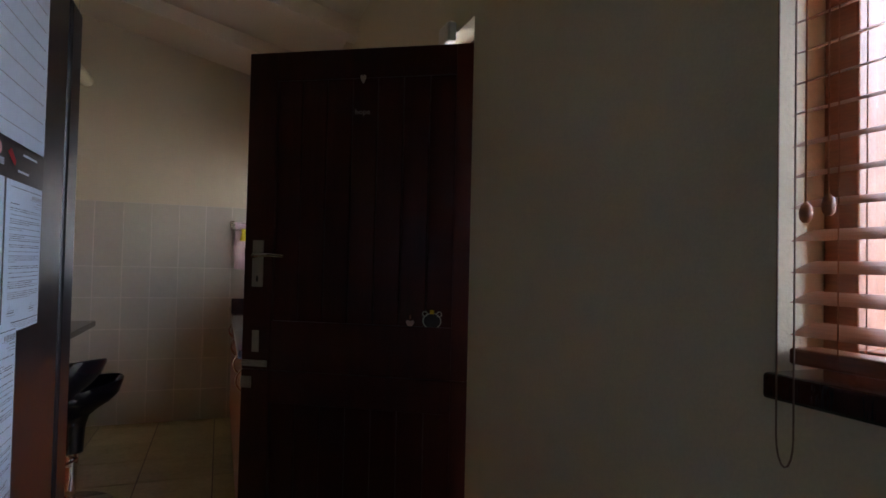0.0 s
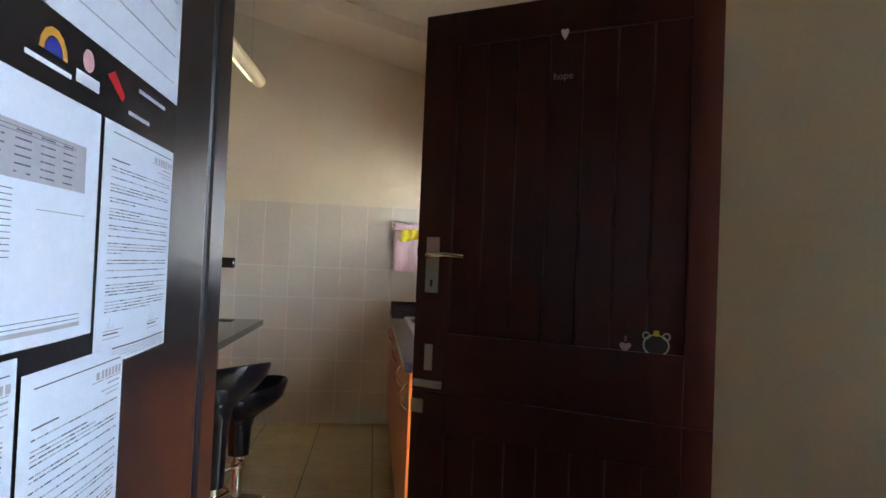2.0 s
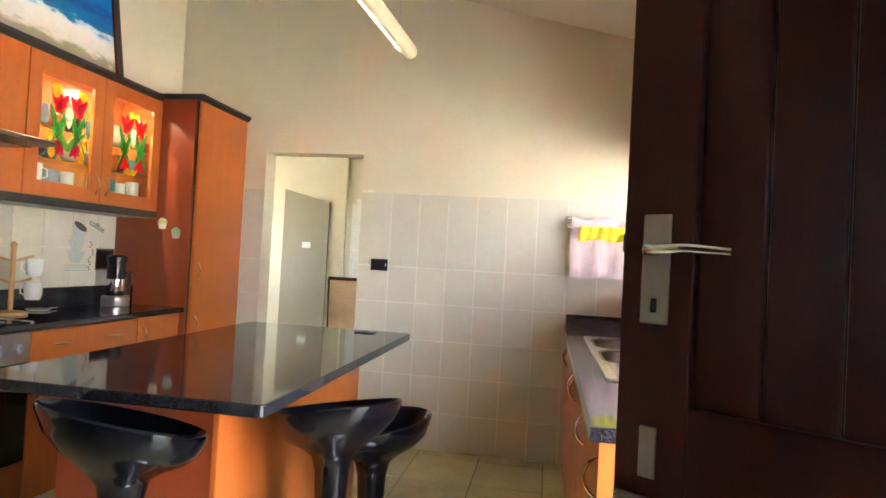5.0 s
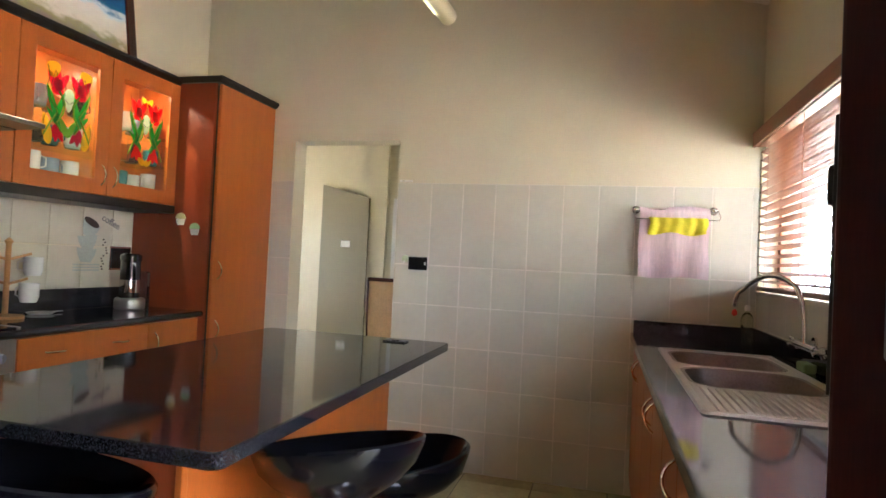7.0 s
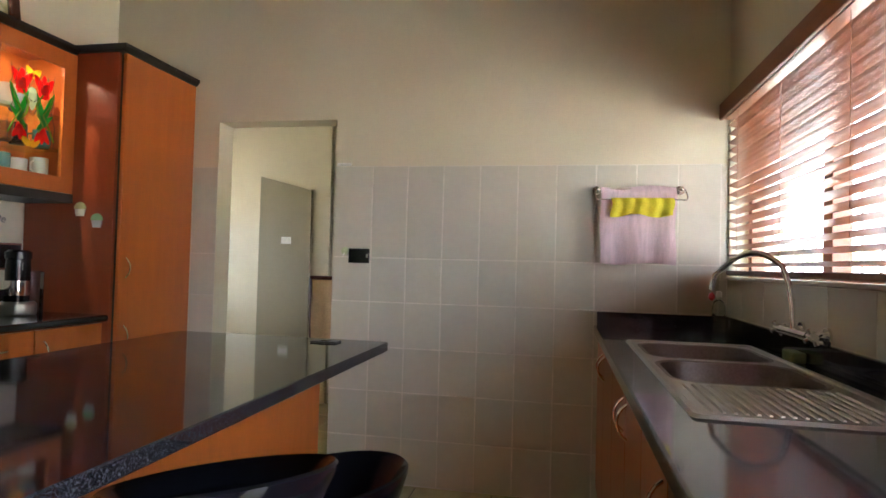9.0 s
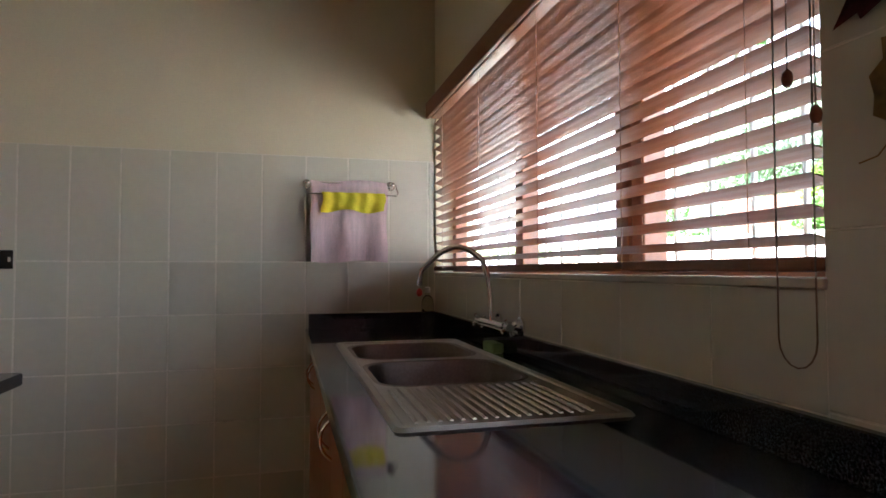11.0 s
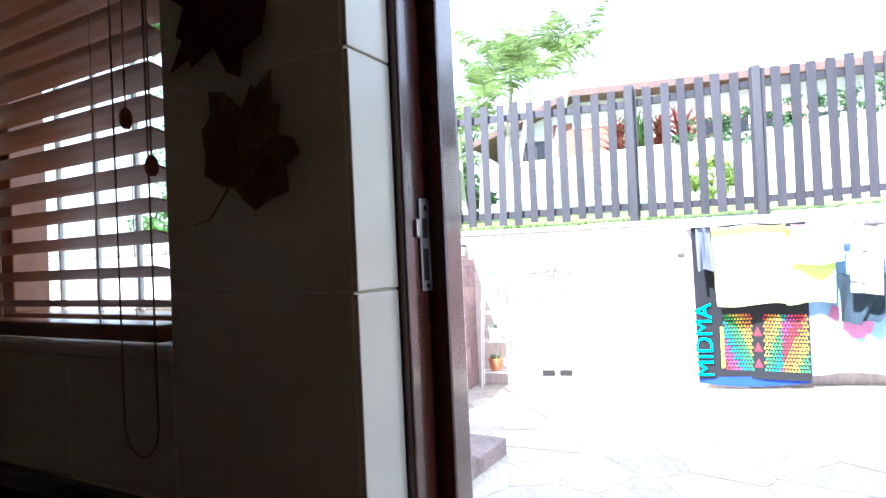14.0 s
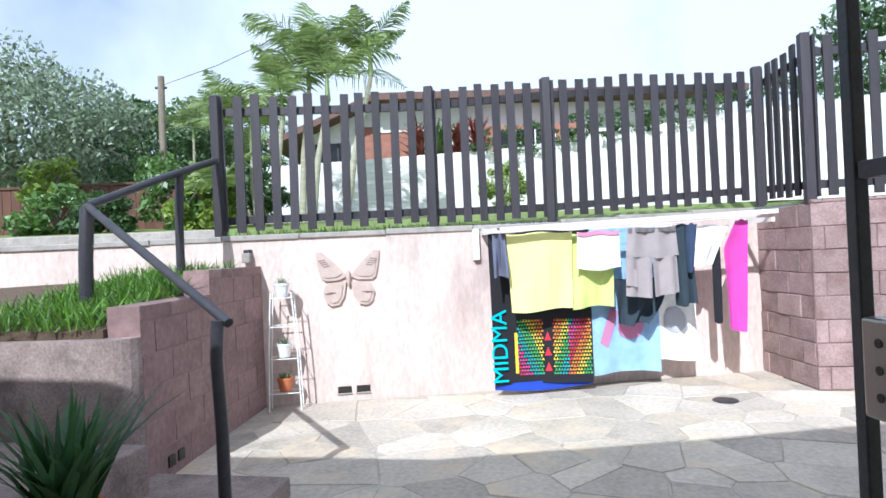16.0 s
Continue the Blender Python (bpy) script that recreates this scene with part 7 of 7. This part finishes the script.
# local x is the sideways axis, local +y points away from the house

# white painted brick boundary wall, rising in level
bm = B()
prism(bm, [(-3.6, 1.8), (14.0, 1.8), (14.0, 4.5), (6.0, 3.85), (1.5, 3.32), (-3.6, 3.15)], 1, 12.0, 12.25)
bmesh.ops.transform(bm, matrix=GM, verts=bm.verts[:])
bw = solid("boundary_wall", bm, WHITE_BRICK, "white painted brick boundary wall of the neighbour", "wall", kind="structure", smooth=False)
PLACE[bw] = Vector()
vs, fs = [], []
rng = random.Random(9)
row = 0
z = 1.85
while z < 4.4:
    x = -3.6 + (0.115 if row % 2 else 0)
    while x < 13.8:
        top = 3.15 + (x + 3.6) / 5.1 * 0.17 if x < 1.5 else 3.32 + (x - 1.5) / 4.5 * 0.53 if x < 6 else 3.85 + (x - 6) / 8 * 0.65
        if z + 0.075 < top and x < 9.5:
            k = len(vs)
            o = rng.uniform(0.004, 0.012)
            for dx, dz, dy in ((0.004, 0.004, 0), (0.222, 0.004, 0), (0.222, 0.071, 0), (0.004, 0.071, 0), (0.008, 0.008, o), (0.218, 0.008, o), (0.218, 0.067, o), (0.008, 0.067, o)):
                vs.append(GM @ Vector((x + dx, 12.0 - dy, z + dz)))
            fs += [(k + 4, k + 5, k + 6, k + 7), (k, k + 1, k + 5, k + 4), (k + 1, k + 2, k + 6, k + 5), (k + 2, k + 3, k + 7, k + 6), (k + 3, k, k + 4, k + 7)]
        x += 0.23
    z += 0.078
    row += 1
ob = new("brick", meshed("brick", vs, fs, WHITE_BRICK))
ob.parent = bw
tagged(ob, kind="stuff")


def leaf_cloud(n, centre, size, leaf, seed, clumps=22, hollow=0.45, aspect=2.2):
    """Many small leaves gathered in clumps over an uneven crown, as vertices and faces."""
    r = np.random.RandomState(seed)
    d = r.normal(size=(clumps, 3))
    d /= np.linalg.norm(d, axis=1)[:, None]
    cc = d * (hollow + (1 - hollow) * r.random_sample((clumps, 1)) ** 0.5)
    rad = 0.22 + 0.22 * r.random_sample(clumps)
    pick = r.randint(0, clumps, n)
    e = r.normal(size=(n, 3))
    e /= np.linalg.norm(e, axis=1)[:, None]
    p = (cc[pick] + e * (rad[pick] * r.random_sample(n) ** 0.33)[:, None]) * np.array(size) + np.array(centre)
    a = r.normal(size=(n, 3))
    a[:, 2] -= 0.3
    a /= np.linalg.norm(a, axis=1)[:, None]
    b = np.cross(a, r.normal(size=(n, 3)))
    b /= np.linalg.norm(b, axis=1)[:, None]
    s = leaf * (0.6 + 0.8 * r.random_sample((n, 1)))
    q = np.stack([p - a * s * 0.5, p + b * s / aspect / 2, p + a * s * 0.5, p - b * s / aspect / 2], axis=1).reshape(-1, 3)
    return q.tolist(), [(4 * i, 4 * i + 1, 4 * i + 2, 4 * i + 3) for i in range(n)]


def tree_thing(name, label, foot, height, crown_c, size, n, leaf, material, seed, group="", trunk_r=0.14, clumps=26):
    root = thing(name, foot, label, "tree" if "tree" in name else "bush", group)
    foot, c = Vector(foot), Vector(crown_c)
    r = random.Random(seed)
    bm = pipe(B(), [foot, foot.lerp(c, 0.4) + Vector((0.08, 0.05, 0)), c], trunk_r, 10, trunk_r * 0.4)
    for k in range(6):
        a = 2 * math.pi * k / 6 + r.random()
        tip = c + Vector((math.cos(a) * size[0] * 0.7, math.sin(a) * size[1] * 0.7, r.uniform(-0.2, 0.7) * size[2]))
        s = foot.lerp(c, r.uniform(0.5, 0.95))
        pipe(bm, [s, s.lerp(tip, 0.5) + Vector((0, 0, 0.15)), tip], trunk_r * 0.4, 7, trunk_r * 0.1)
    part("trunk", bm, BARK, root)
    vs, fs = leaf_cloud(n, crown_c, size, leaf, seed, clumps)
    ob = new("crown", meshed("crown", vs, fs, material))
    ob.parent, ob.location = root, -PLACE[root]
    return root


tree_thing("broadleaf_tree", "large grey-green broadleaf tree beyond the garden", gp2(15, -10.6, 2.2), 6, gp2(15, -10.8, 4.6), (3.0, 3.0, 2.3), 26000, 0.14, LEAF_GREY, 31, trunk_r=0.25, clumps=44)
tree_thing("broadleaf_tree", "dark green tree behind the brown fence", gp2(19, -9.6, 2.3), 5, gp2(19, -9.4, 4.6), (2.4, 2.4, 1.9), 10000, 0.17, LEAF_DARK, 32, clumps=34)
tree_thing("broadleaf_tree", "green tree in the distance behind the pole", gp2(27, -13.5, 2.3), 5, gp2(27, -13.2, 6.0), (3.4, 3.4, 2.6), 7000, 0.3, LEAF_MID, 33, clumps=34)
tree_thing("broadleaf_tree", "dark green tree near the palms", gp2(22, -8.2, 2.3), 5, gp2(22, -8.0, 4.4), (2.6, 2.6, 2.2), 10000, 0.18, LEAF_DARK, 37, clumps=30)
tree_thing("broadleaf_tree", "green tree overhanging from the garden edge", gp2(8.5, -8.3, 1.9), 5, gp2(8.5, -7.55, 6.2), (1.3, 1.3, 1.0), 2600, 0.16, LEAF_MID, 34, clumps=16)
tree_thing("broadleaf_tree", "dark tree showing above the boundary wall", gp2(16, 13.6, 2.3), 5, gp2(16, 12.6, 6.0), (2.0, 2.0, 1.6), 5000, 0.2, LEAF_DARK, 35, clumps=24)
tree_thing("round_bush", "clipped yellow-green bush before the white wall", gp2(9.2, 1.0, 1.9), 1, gp2(9.2, 1.0, 2.27), (0.36, 0.36, 0.32), 2600, 0.06, LEAF_LIME, 36, trunk_r=0.03, clumps=24)
for i, (d, l, z, s, m2) in enumerate(((9.6, -6.2, 2.15, 0.6, LEAF_MID), (9.4, -5.3, 2.1, 0.5, LEAF_DARK), (9.8, -4.3, 2.3, 0.7, LEAF_MID), (9.3, -3.7, 2.25, 0.6, LEAF_LIME), (10.5, -3.3, 2.5, 0.7, LEAF_DARK), (11.0, -7.2, 2.9, 0.6, LEAF_LIME), (15, -6.6, 3.2, 1.0, LEAF_MID), (16, -7.8, 3.2, 1.1, LEAF_DARK))):
    tree_thing("garden_bush", "leafy green garden bush along the bed", gp2(d, l, z - s), 1, gp2(d, l, z), (s, s, s * 0.75), 1700, 0.13, m2, 50 + i, "garden bushes", trunk_r=0.03, clumps=16)

# creeper along the wall top and red cordylines
vs, fs = [], []
for i, (lat, z) in enumerate([(0.9 + 0.45 * k, 3.42 + 0.052 * k + (0.12 if k > 9 else 0)) for k in range(24)]):
    a, b = leaf_cloud(330, gp2(11.93, lat, z), (0.22, 0.42, 0.24 + 0.05 * (i % 3)), 0.085, 70 + i, 8, 0.2)
    k = len(vs)
    vs += a
    fs += [tuple(k + j for j in f) for f in b]
ob = new("wall_creeper", meshed("creeper", vs, fs, LEAF_DARK))
tagged(ob, "dark green creeper trailing over the white wall", "creeper", kind="stuff")
for i, (lat, d) in enumerate(((-0.45, 13.0), (0.0, 12.8), (0.45, 13.0), (0.85, 12.9))):
    rt = thing("cordyline", gp2(d, lat, 2.4), "red-leaved cordyline clump behind the white wall", "shrub", "cordylines")
    part("stem", pipe(B(), [gp2(d, lat, 2.1), gp2(d, lat + 0.05, 3.2), gp2(d, lat, 3.7)], 0.035, 7), BARK, rt)
    ob = new("leaves", meshed("leaves", *blades(150, lambda r: gp2(d, lat, 0) + Vector((r.uniform(-0.1, 0.1), r.uniform(-0.1, 0.1), r.uniform(3.15, 3.85))), 0.42, 0.055, 0.9, 90 + i), LEAF_RED if i != 1 else LEAF_MID))
    ob.parent, ob.location = rt, -PLACE[rt]


def palm(foot, top, fronds, length, seed, material=LEAF_PALM, droop=0.5):
    foot, top = Vector(foot), Vector(top)
    root = thing("palm_tree", foot, "slender palm with a ringed stem and feathery fronds", "palm", "garden palms")
    part("stem", pipe(B(), [foot, foot.lerp(top, 0.5) + Vector((0.03, 0.05, 0)), top], 0.06, 9, 0.035), PALM_BARK, root)
    part("crownshaft", pipe(B(), [top, top + Vector((0, 0, 0.22)), top + Vector((0, 0, 0.4))], 0.045, 9, 0.02), LEAF_PALM, root)
    r = random.Random(seed)
    for k in range(fronds):
        a = 2.4 * k + r.uniform(-0.3, 0.3)
        el = r.uniform(0.55, 1.5)
        out = Vector((math.cos(a), math.sin(a), 0))
        L = length * r.uniform(0.7, 1.15)
        bend = droop * r.uniform(0.7, 1.5)
        pts = []
        for i in range(13):
            t = i / 12
            pts.append(top + Vector((0, 0, 0.3)) + out * (L * (math.cos(el) * t + 0.14 * t * t)) + Vector((0, 0, L * (math.sin(el) * t - bend * t * t * (0.6 + 0.5 * math.cos(el))))))
        vs, fs = [], []
        side = Vector((-out.y, out.x, 0))
        for i in range(12):
            for h in (0.0, 0.33, 0.67):
                p = pts[i].lerp(pts[i + 1], h)
                t = (i + h) / 12
                if t < 0.10:
                    continue
                way = (pts[i + 1] - pts[i]).normalized()
                for sg in (-1, 1):
                    ll = L * 0.30 * math.sin(math.pi * min(0.97, 0.2 + 0.8 * t)) * r.uniform(0.85, 1.1) + 0.03
                    go = (side * sg * r.uniform(0.75, 0.95) + way * r.uniform(0.5, 0.7) + Vector((0, 0, r.uniform(-0.5, 0.0)))).normalized()
                    tip = p + go * ll + Vector((0, 0, -0.18 * ll))
                    q = (way * 0.6 + Vector((0, 0, 0.4)) + side * r.uniform(-0.3, 0.3)) * 0.015
                    n = len(vs)
                    mid = p + go * (ll * 0.55)
                    vs += [p - q * 0.6, p + q * 0.6, mid + q, mid - q, tip]
                    fs += [(n, n + 1, n + 2, n + 3), (n + 3, n + 2, n + 4)]
        for i in range(12):
            n = len(vs)
            w = side * 0.010 * (1 - i / 14)
            vs += [pts[i] - w, pts[i] + w, pts[i + 1] + w, pts[i + 1] - w]
            fs.append((n, n + 1, n + 2, n + 3))
        ob = new("frond", meshed("frond", vs, fs, material))
        ob.parent, ob.location = root, -PLACE[root]


palm(gp2(9.2, -2.55, 1.9), gp2(9.2, -2.40, 3.45), 9, 1.7, 1)
palm(gp2(9.6, -2.25, 1.9), gp2(9.6, -2.05, 4.05), 9, 1.7, 2)
palm(gp2(9.0, -1.95, 1.9), gp2(9.0, -1.65, 3.65), 8, 1.6, 3)
palm(gp2(9.4, -2.9, 1.9), gp2(9.4, -2.95, 3.05), 10, 1.5, 4)
palm(gp2(9.0, -1.45, 1.9), gp2(9.0, -0.98, 4.0), 8, 1.15, 5)
palm(gp2(17, -6.2, 2.2), gp2(17, -6.2, 4.75), 14, 1.7, 6)
palm(gp2(18, -7.4, 2.2), gp2(18, -7.4, 5.05), 14, 1.7, 7)
palm(gp2(20, -6.4, 2.2), gp2(20, -6.5, 4.25), 14, 1.8, 8)
palm(gp2(9.0, -3.3, 1.9), gp2(9.0, -3.35, 2.1), 12, 0.9, 9)

# brown board fence and pole on the far side
bf2 = thing("board_fence", gp2(11, -6.5, 1.9), "solid brown board fence along the upper garden", "fence")
BROWN = mat("brown_board_stain", (0.10, 0.045, 0.028), 0.8, vary=0.25, scale=5, fine=50, bump=0.2, stretch=(3, 3, 0.5), rand=0.15)
for k in range(30):
    lat = -9.6 + 0.165 * k
    part("board", box(B(), (lat, 11.0, 1.85), (lat + 0.158, 11.02, 2.78 + 0.012 * math.sin(k * 2.3)), 0.002, GM), BROWN, bf2)
part("cap_rail", box(B(), (-9.6, 10.97, 2.795), (-4.65, 11.05, 2.84), 0.004, GM), BROWN, bf2)
pole = thing("utility_pole", gp2(16, -7.42, 2.2), "weathered timber utility pole with wires", "pole")
part("shaft", rod(B(), gp2(16, -7.45, 2.0), gp2(16, -7.39, 6.35), 0.11, 0.085, 10), BARK, pole)
part("wire", pipe(B(), [gp2(16, -7.4, 6.1), gp2(15, -5.5, 6.25), gp2(14, -3.5, 6.6)], 0.008, 5), IRON, pole)
part("insulator", box(B(), (-7.55, 15.95, 6.02), (-7.25, 16.05, 6.07), 0.01, GM), IRON, pole)

# neighbour's house
hs_ = thing("neighbour_house", gp2(19, 0.5, 2.2), "brick and white house with a brown gabled roof", "house")
part("wall", box(B(), (-4.0, 18.0, 2.0), (8.5, 24.0, 4.95), 0, GM), SOFFIT, hs_, smooth=False)
part("brick_panel", box(B(), (-2.5, 17.94, 2.0), (-0.2, 17.998, 5.15), 0, GM), RED_BRICK, hs_, smooth=False)
part("brick_panel", box(B(), (1.0, 17.4, 2.0), (4.2, 17.99, 4.9), 0, GM), RED_BRICK, hs_, smooth=False)
bm = prism(B(), [(-4.9, 4.55), (-1.9, 5.75), (-1.9, 5.95), (-4.95, 4.72)], 1, 17.2, 24.5)
prism(bm, [(-1.9, 5.75), (9.0, 5.55), (9.0, 5.75), (-1.9, 5.95)], 1, 17.1, 24.5)
bmesh.ops.transform(bm, matrix=GM, verts=bm.verts[:])
part("roof", bm, ROOF, hs_, smooth=False)
bm = prism(B(), [(-4.0, 4.9), (-1.9, 5.74), (-1.9, 4.9)], 1, 17.96, 17.99)
prism(bm, [(-1.9, 4.951), (8.5, 4.951), (8.5, 5.54), (-1.9, 5.74)], 1, 17.9, 18.4)
bmesh.ops.transform(bm, matrix=GM, verts=bm.verts[:])
part("gable", bm, SOFFIT, hs_, smooth=False)
for x0, x1, z0, z1, y in ((-3.7, -2.7, 3.7, 4.7, 17.97), (4.6, 5.8, 3.6, 4.7, 17.97), (1.7, 3.4, 3.9, 4.75, 17.37)):
    w = part("window", box(B(), (x0, y - 0.03, z0), (x1, y, z1), 0, GM), BLACK_GL, hs_, smooth=False)
    for t in (0.0, 0.33, 0.66, 1.0):
        part("burglar_bar", box(B(), (x0 + (x1 - x0) * t - 0.02, y - 0.06, z0), (x0 + (x1 - x0) * t + 0.02, y - 0.031, z1), 0, GM), IRON if x0 != 1.7 else SOFFIT, w)
bm = B()
pts = [(0.9, 4.0)] + [(2.55 - 1.65 * math.cos(a), 4.0 + 0.95 * math.sin(a)) for a in np.linspace(0, math.pi, 14)] + [(4.2, 4.0)]
pipe(bm, [GM @ Vector((x, 17.36, z)) for x, z in pts], 0.07, 8)
part("brick_arch", bm, RED_BRICK, hs_)
far = thing("distant_house", gp2(26, -10, 2.3), "small red-roofed house half hidden by trees", "house")
part("wall", box(B(), (-11.2, 26, 2.0), (-9.2, 29, 3.9), 0, GM), SOFFIT, far, smooth=False)
bm = prism(B(), [(-11.6, 3.85), (-10.2, 4.5), (-8.8, 3.85)], 1, 25.6, 29.4)
bmesh.ops.transform(bm, matrix=GM, verts=bm.verts[:])
part("roof", bm, RED_BRICK, far, smooth=False)
vs, fs = [], []
for i in range(34):
    lat = -62 + 3.6 * i
    a, b = leaf_cloud(700, gp2(60 + 6 * math.sin(i * 1.7), lat, 5 + 1.5 * math.sin(i * 2.3)), (3.0, 3.0, 3.4), 0.7, 200 + i, 12, 0.3)
    k = len(vs)
    vs += a
    fs += [tuple(k + j for j in f) for f in b]
ob = new("far_woods", meshed("woods", vs, fs, LEAF_MID))
tagged(ob, "belt of green trees in the distance", "trees", kind="stuff")


# ---- crazy paving ----
pav = thing("paving", (3, -3, GZ), "crazy paving of irregular grey and tan slate in mortar", "paving", kind="structure")
r = random.Random(17)
sites = []
spread = {}
for _ in range(9000):
    p = (r.uniform(0.25, 6.6), r.uniform(-7.2, 1.0))
    gap = r.choice((0.12, 0.17, 0.22, 0.28, 0.34))
    if len(sites) < 300 and all((p[0] - q[0]) ** 2 + (p[1] - q[1]) ** 2 > max(gap, spread[q]) ** 2 for q in sites):
        sites.append(p)
        spread[p] = gap


def inside_yard(x, y):
    if y > -0.46 and x > 2.9:
        return False
    return (Vector((x, y, 0)) - A).dot(N) > 0.02 and not (x > 5.56 and y < -4.9)


for sx, sy in sites:
    if not inside_yard(sx, sy):
        continue
    poly = [(sx - 1, sy - 1), (sx + 1, sy - 1), (sx + 1, sy + 1), (sx - 1, sy + 1)]
    for ox, oy in sites:
        if (ox, oy) == (sx, sy) or (ox - sx) ** 2 + (oy - sy) ** 2 > 4:
            continue
        L = math.hypot(ox - sx, oy - sy)
        nx, ny = (ox - sx) / L, (oy - sy) / L
        lim = L * spread[(sx, sy)] ** 0.5 / (spread[(sx, sy)] ** 0.5 + spread[(ox, oy)] ** 0.5) - 0.005
        out = []
        for i in range(len(poly)):
            a, b = poly[i], poly[(i + 1) % len(poly)]
            da, db = (a[0] - sx) * nx + (a[1] - sy) * ny - lim, (b[0] - sx) * nx + (b[1] - sy) * ny - lim
            if da <= 0:
                out.append(a)
            if (da < 0) != (db < 0) and abs(da - db) > 1e-9:
                t = da / (da - db)
                out.append((a[0] + (b[0] - a[0]) * t, a[1] + (b[1] - a[1]) * t))
        poly = out
        if len(poly) < 3:
            break
    if len(poly) < 3:
        continue
    fine = []
    for i in range(len(poly)):
        a, b = poly[i], poly[(i + 1) % len(poly)]
        fine.append(a)
        if math.hypot(b[0] - a[0], b[1] - a[1]) > 0.15:
            fine.append(((a[0] + b[0]) / 2 + r.uniform(-0.010, 0.006), (a[1] + b[1]) / 2 + r.uniform(-0.010, 0.006)))
    h = GZ + r.uniform(-0.004, 0.003)
    bm = B()
    lo, mid, hi = ([bm.verts.new((sx + (x - sx) * k, sy + (y - sy) * k, z)) for x, y in fine] for k, z in ((1, GZ - 0.03), (1, h - 0.004), (0.985, h)))
    for s, t in ((lo, mid), (mid, hi)):
        for i in range(len(s)):
            j = (i + 1) % len(s)
            bm.faces.new((s[i], s[j], t[j], t[i]))
    bm.faces.new(hi)
    part("paving_stone", bm, SLATE, pav, smooth=False)


# ---- tiles, each a piece of its own ----
TX = [-2.06] + [-1.838 + 0.2006 * k for k in range(9)] + [-0.034, -0.001]
TZ = [0.0, 0.25, 0.497, 0.737, 0.985, 1.228, 1.735]
for ob in (wall_north, wall_east, wall_west, floor):
    PLACE[ob] = Vector()
bm = box(B(), (-2.06, 0.0009, 0.0), (-0.001, 0.0014, 1.735))
box(bm, (-2.948, 0.0009, 0.0), (-2.79, 0.0014, 1.735))
solid("grout_bed", bm, GROUT, "pale cream grout between the tiles of the far wall", "grout", kind="structure", smooth=False)
bm = box(B(), (0.0009, DOOR_Y1 + 0.001, 0.0), (0.0014, WIN_Y0, 1.742))
box(bm, (0.0009, WIN_Y0, 0.985), (0.0014, -0.002, WIN_Z0 - 0.014))
solid("grout_bed_2", bm, GROUT, "pale cream grout between the tiles beside the window", "grout", kind="structure", smooth=False)
pieces("wall_tile", grid_cells(TX, TZ), WHITE_TILE, wall_north, 0.0055, 0.006, 1, 0.0, 0.0025)
pieces("wall_tile", grid_cells([-2.948, -2.79], TZ), WHITE_TILE, wall_north, 0.0035, 0.006, 1, 0.0, 0.0015)
EY = [DOOR_Y1 + 0.001, WIN_Y0] + [-2.013 + 0.295 * k for k in range(7)] + [-0.002]
low = [z for z in TZ if z > 0.95]
pieces("wall_tile", grid_cells([EY[0], EY[1]], [0.0, 0.25, 0.497, 0.745, 0.992, 1.242, 1.492, 1.742]), WHITE_TILE, wall_east, 0.003, 0.006, 0, 0.0, 0.0012)
pieces("wall_tile", grid_cells(EY[1:], [0.985, WIN_Z0 - 0.012]), WHITE_TILE, wall_east, 0.003, 0.006, 0, 0.0, 0.0012)
pieces("reveal_tile", grid_cells([0.0, 0.077], [0.0, 0.25, 0.497, 0.745, 0.992, 1.242, 1.492, 1.742, 2.0]), WHITE_TILE, wall_east, 0.003, 0.006, 1, DOOR_Y1 - 0.005, 0.0012)
pieces("wall_tile", grid_cells([-3.15 + 0.2 * k for k in range(13)] + [-0.597], [1.02, 1.246, 1.455]), WHITE_TILE, wall_west, 0.005, -0.007, 0, WEST + 0.007, 0.0025)
FXJ = [WEST] + [x for x in (-3.607 + 0.412 * k for k in range(9)) if x > WEST + 0.02] + [-0.002]
FYJ = sorted([0.0] + [-0.125 - 0.42 * k for k in range(17)])
pieces("floor_tile", [c for c in grid_cells(FXJ, [y for y in FYJ if y > -6.9])], FLOOR_TILE, floor, 0.006, -0.006, 2, 0.0, 0.0012)
pieces("floor_tile", grid_cells([-4.6 + 0.42 * k for k in range(11)], [0.002 + 0.42 * k for k in range(8)]), FLOOR_TILE, floor, 0.006, -0.006, 2, 0.0, 0.0012)
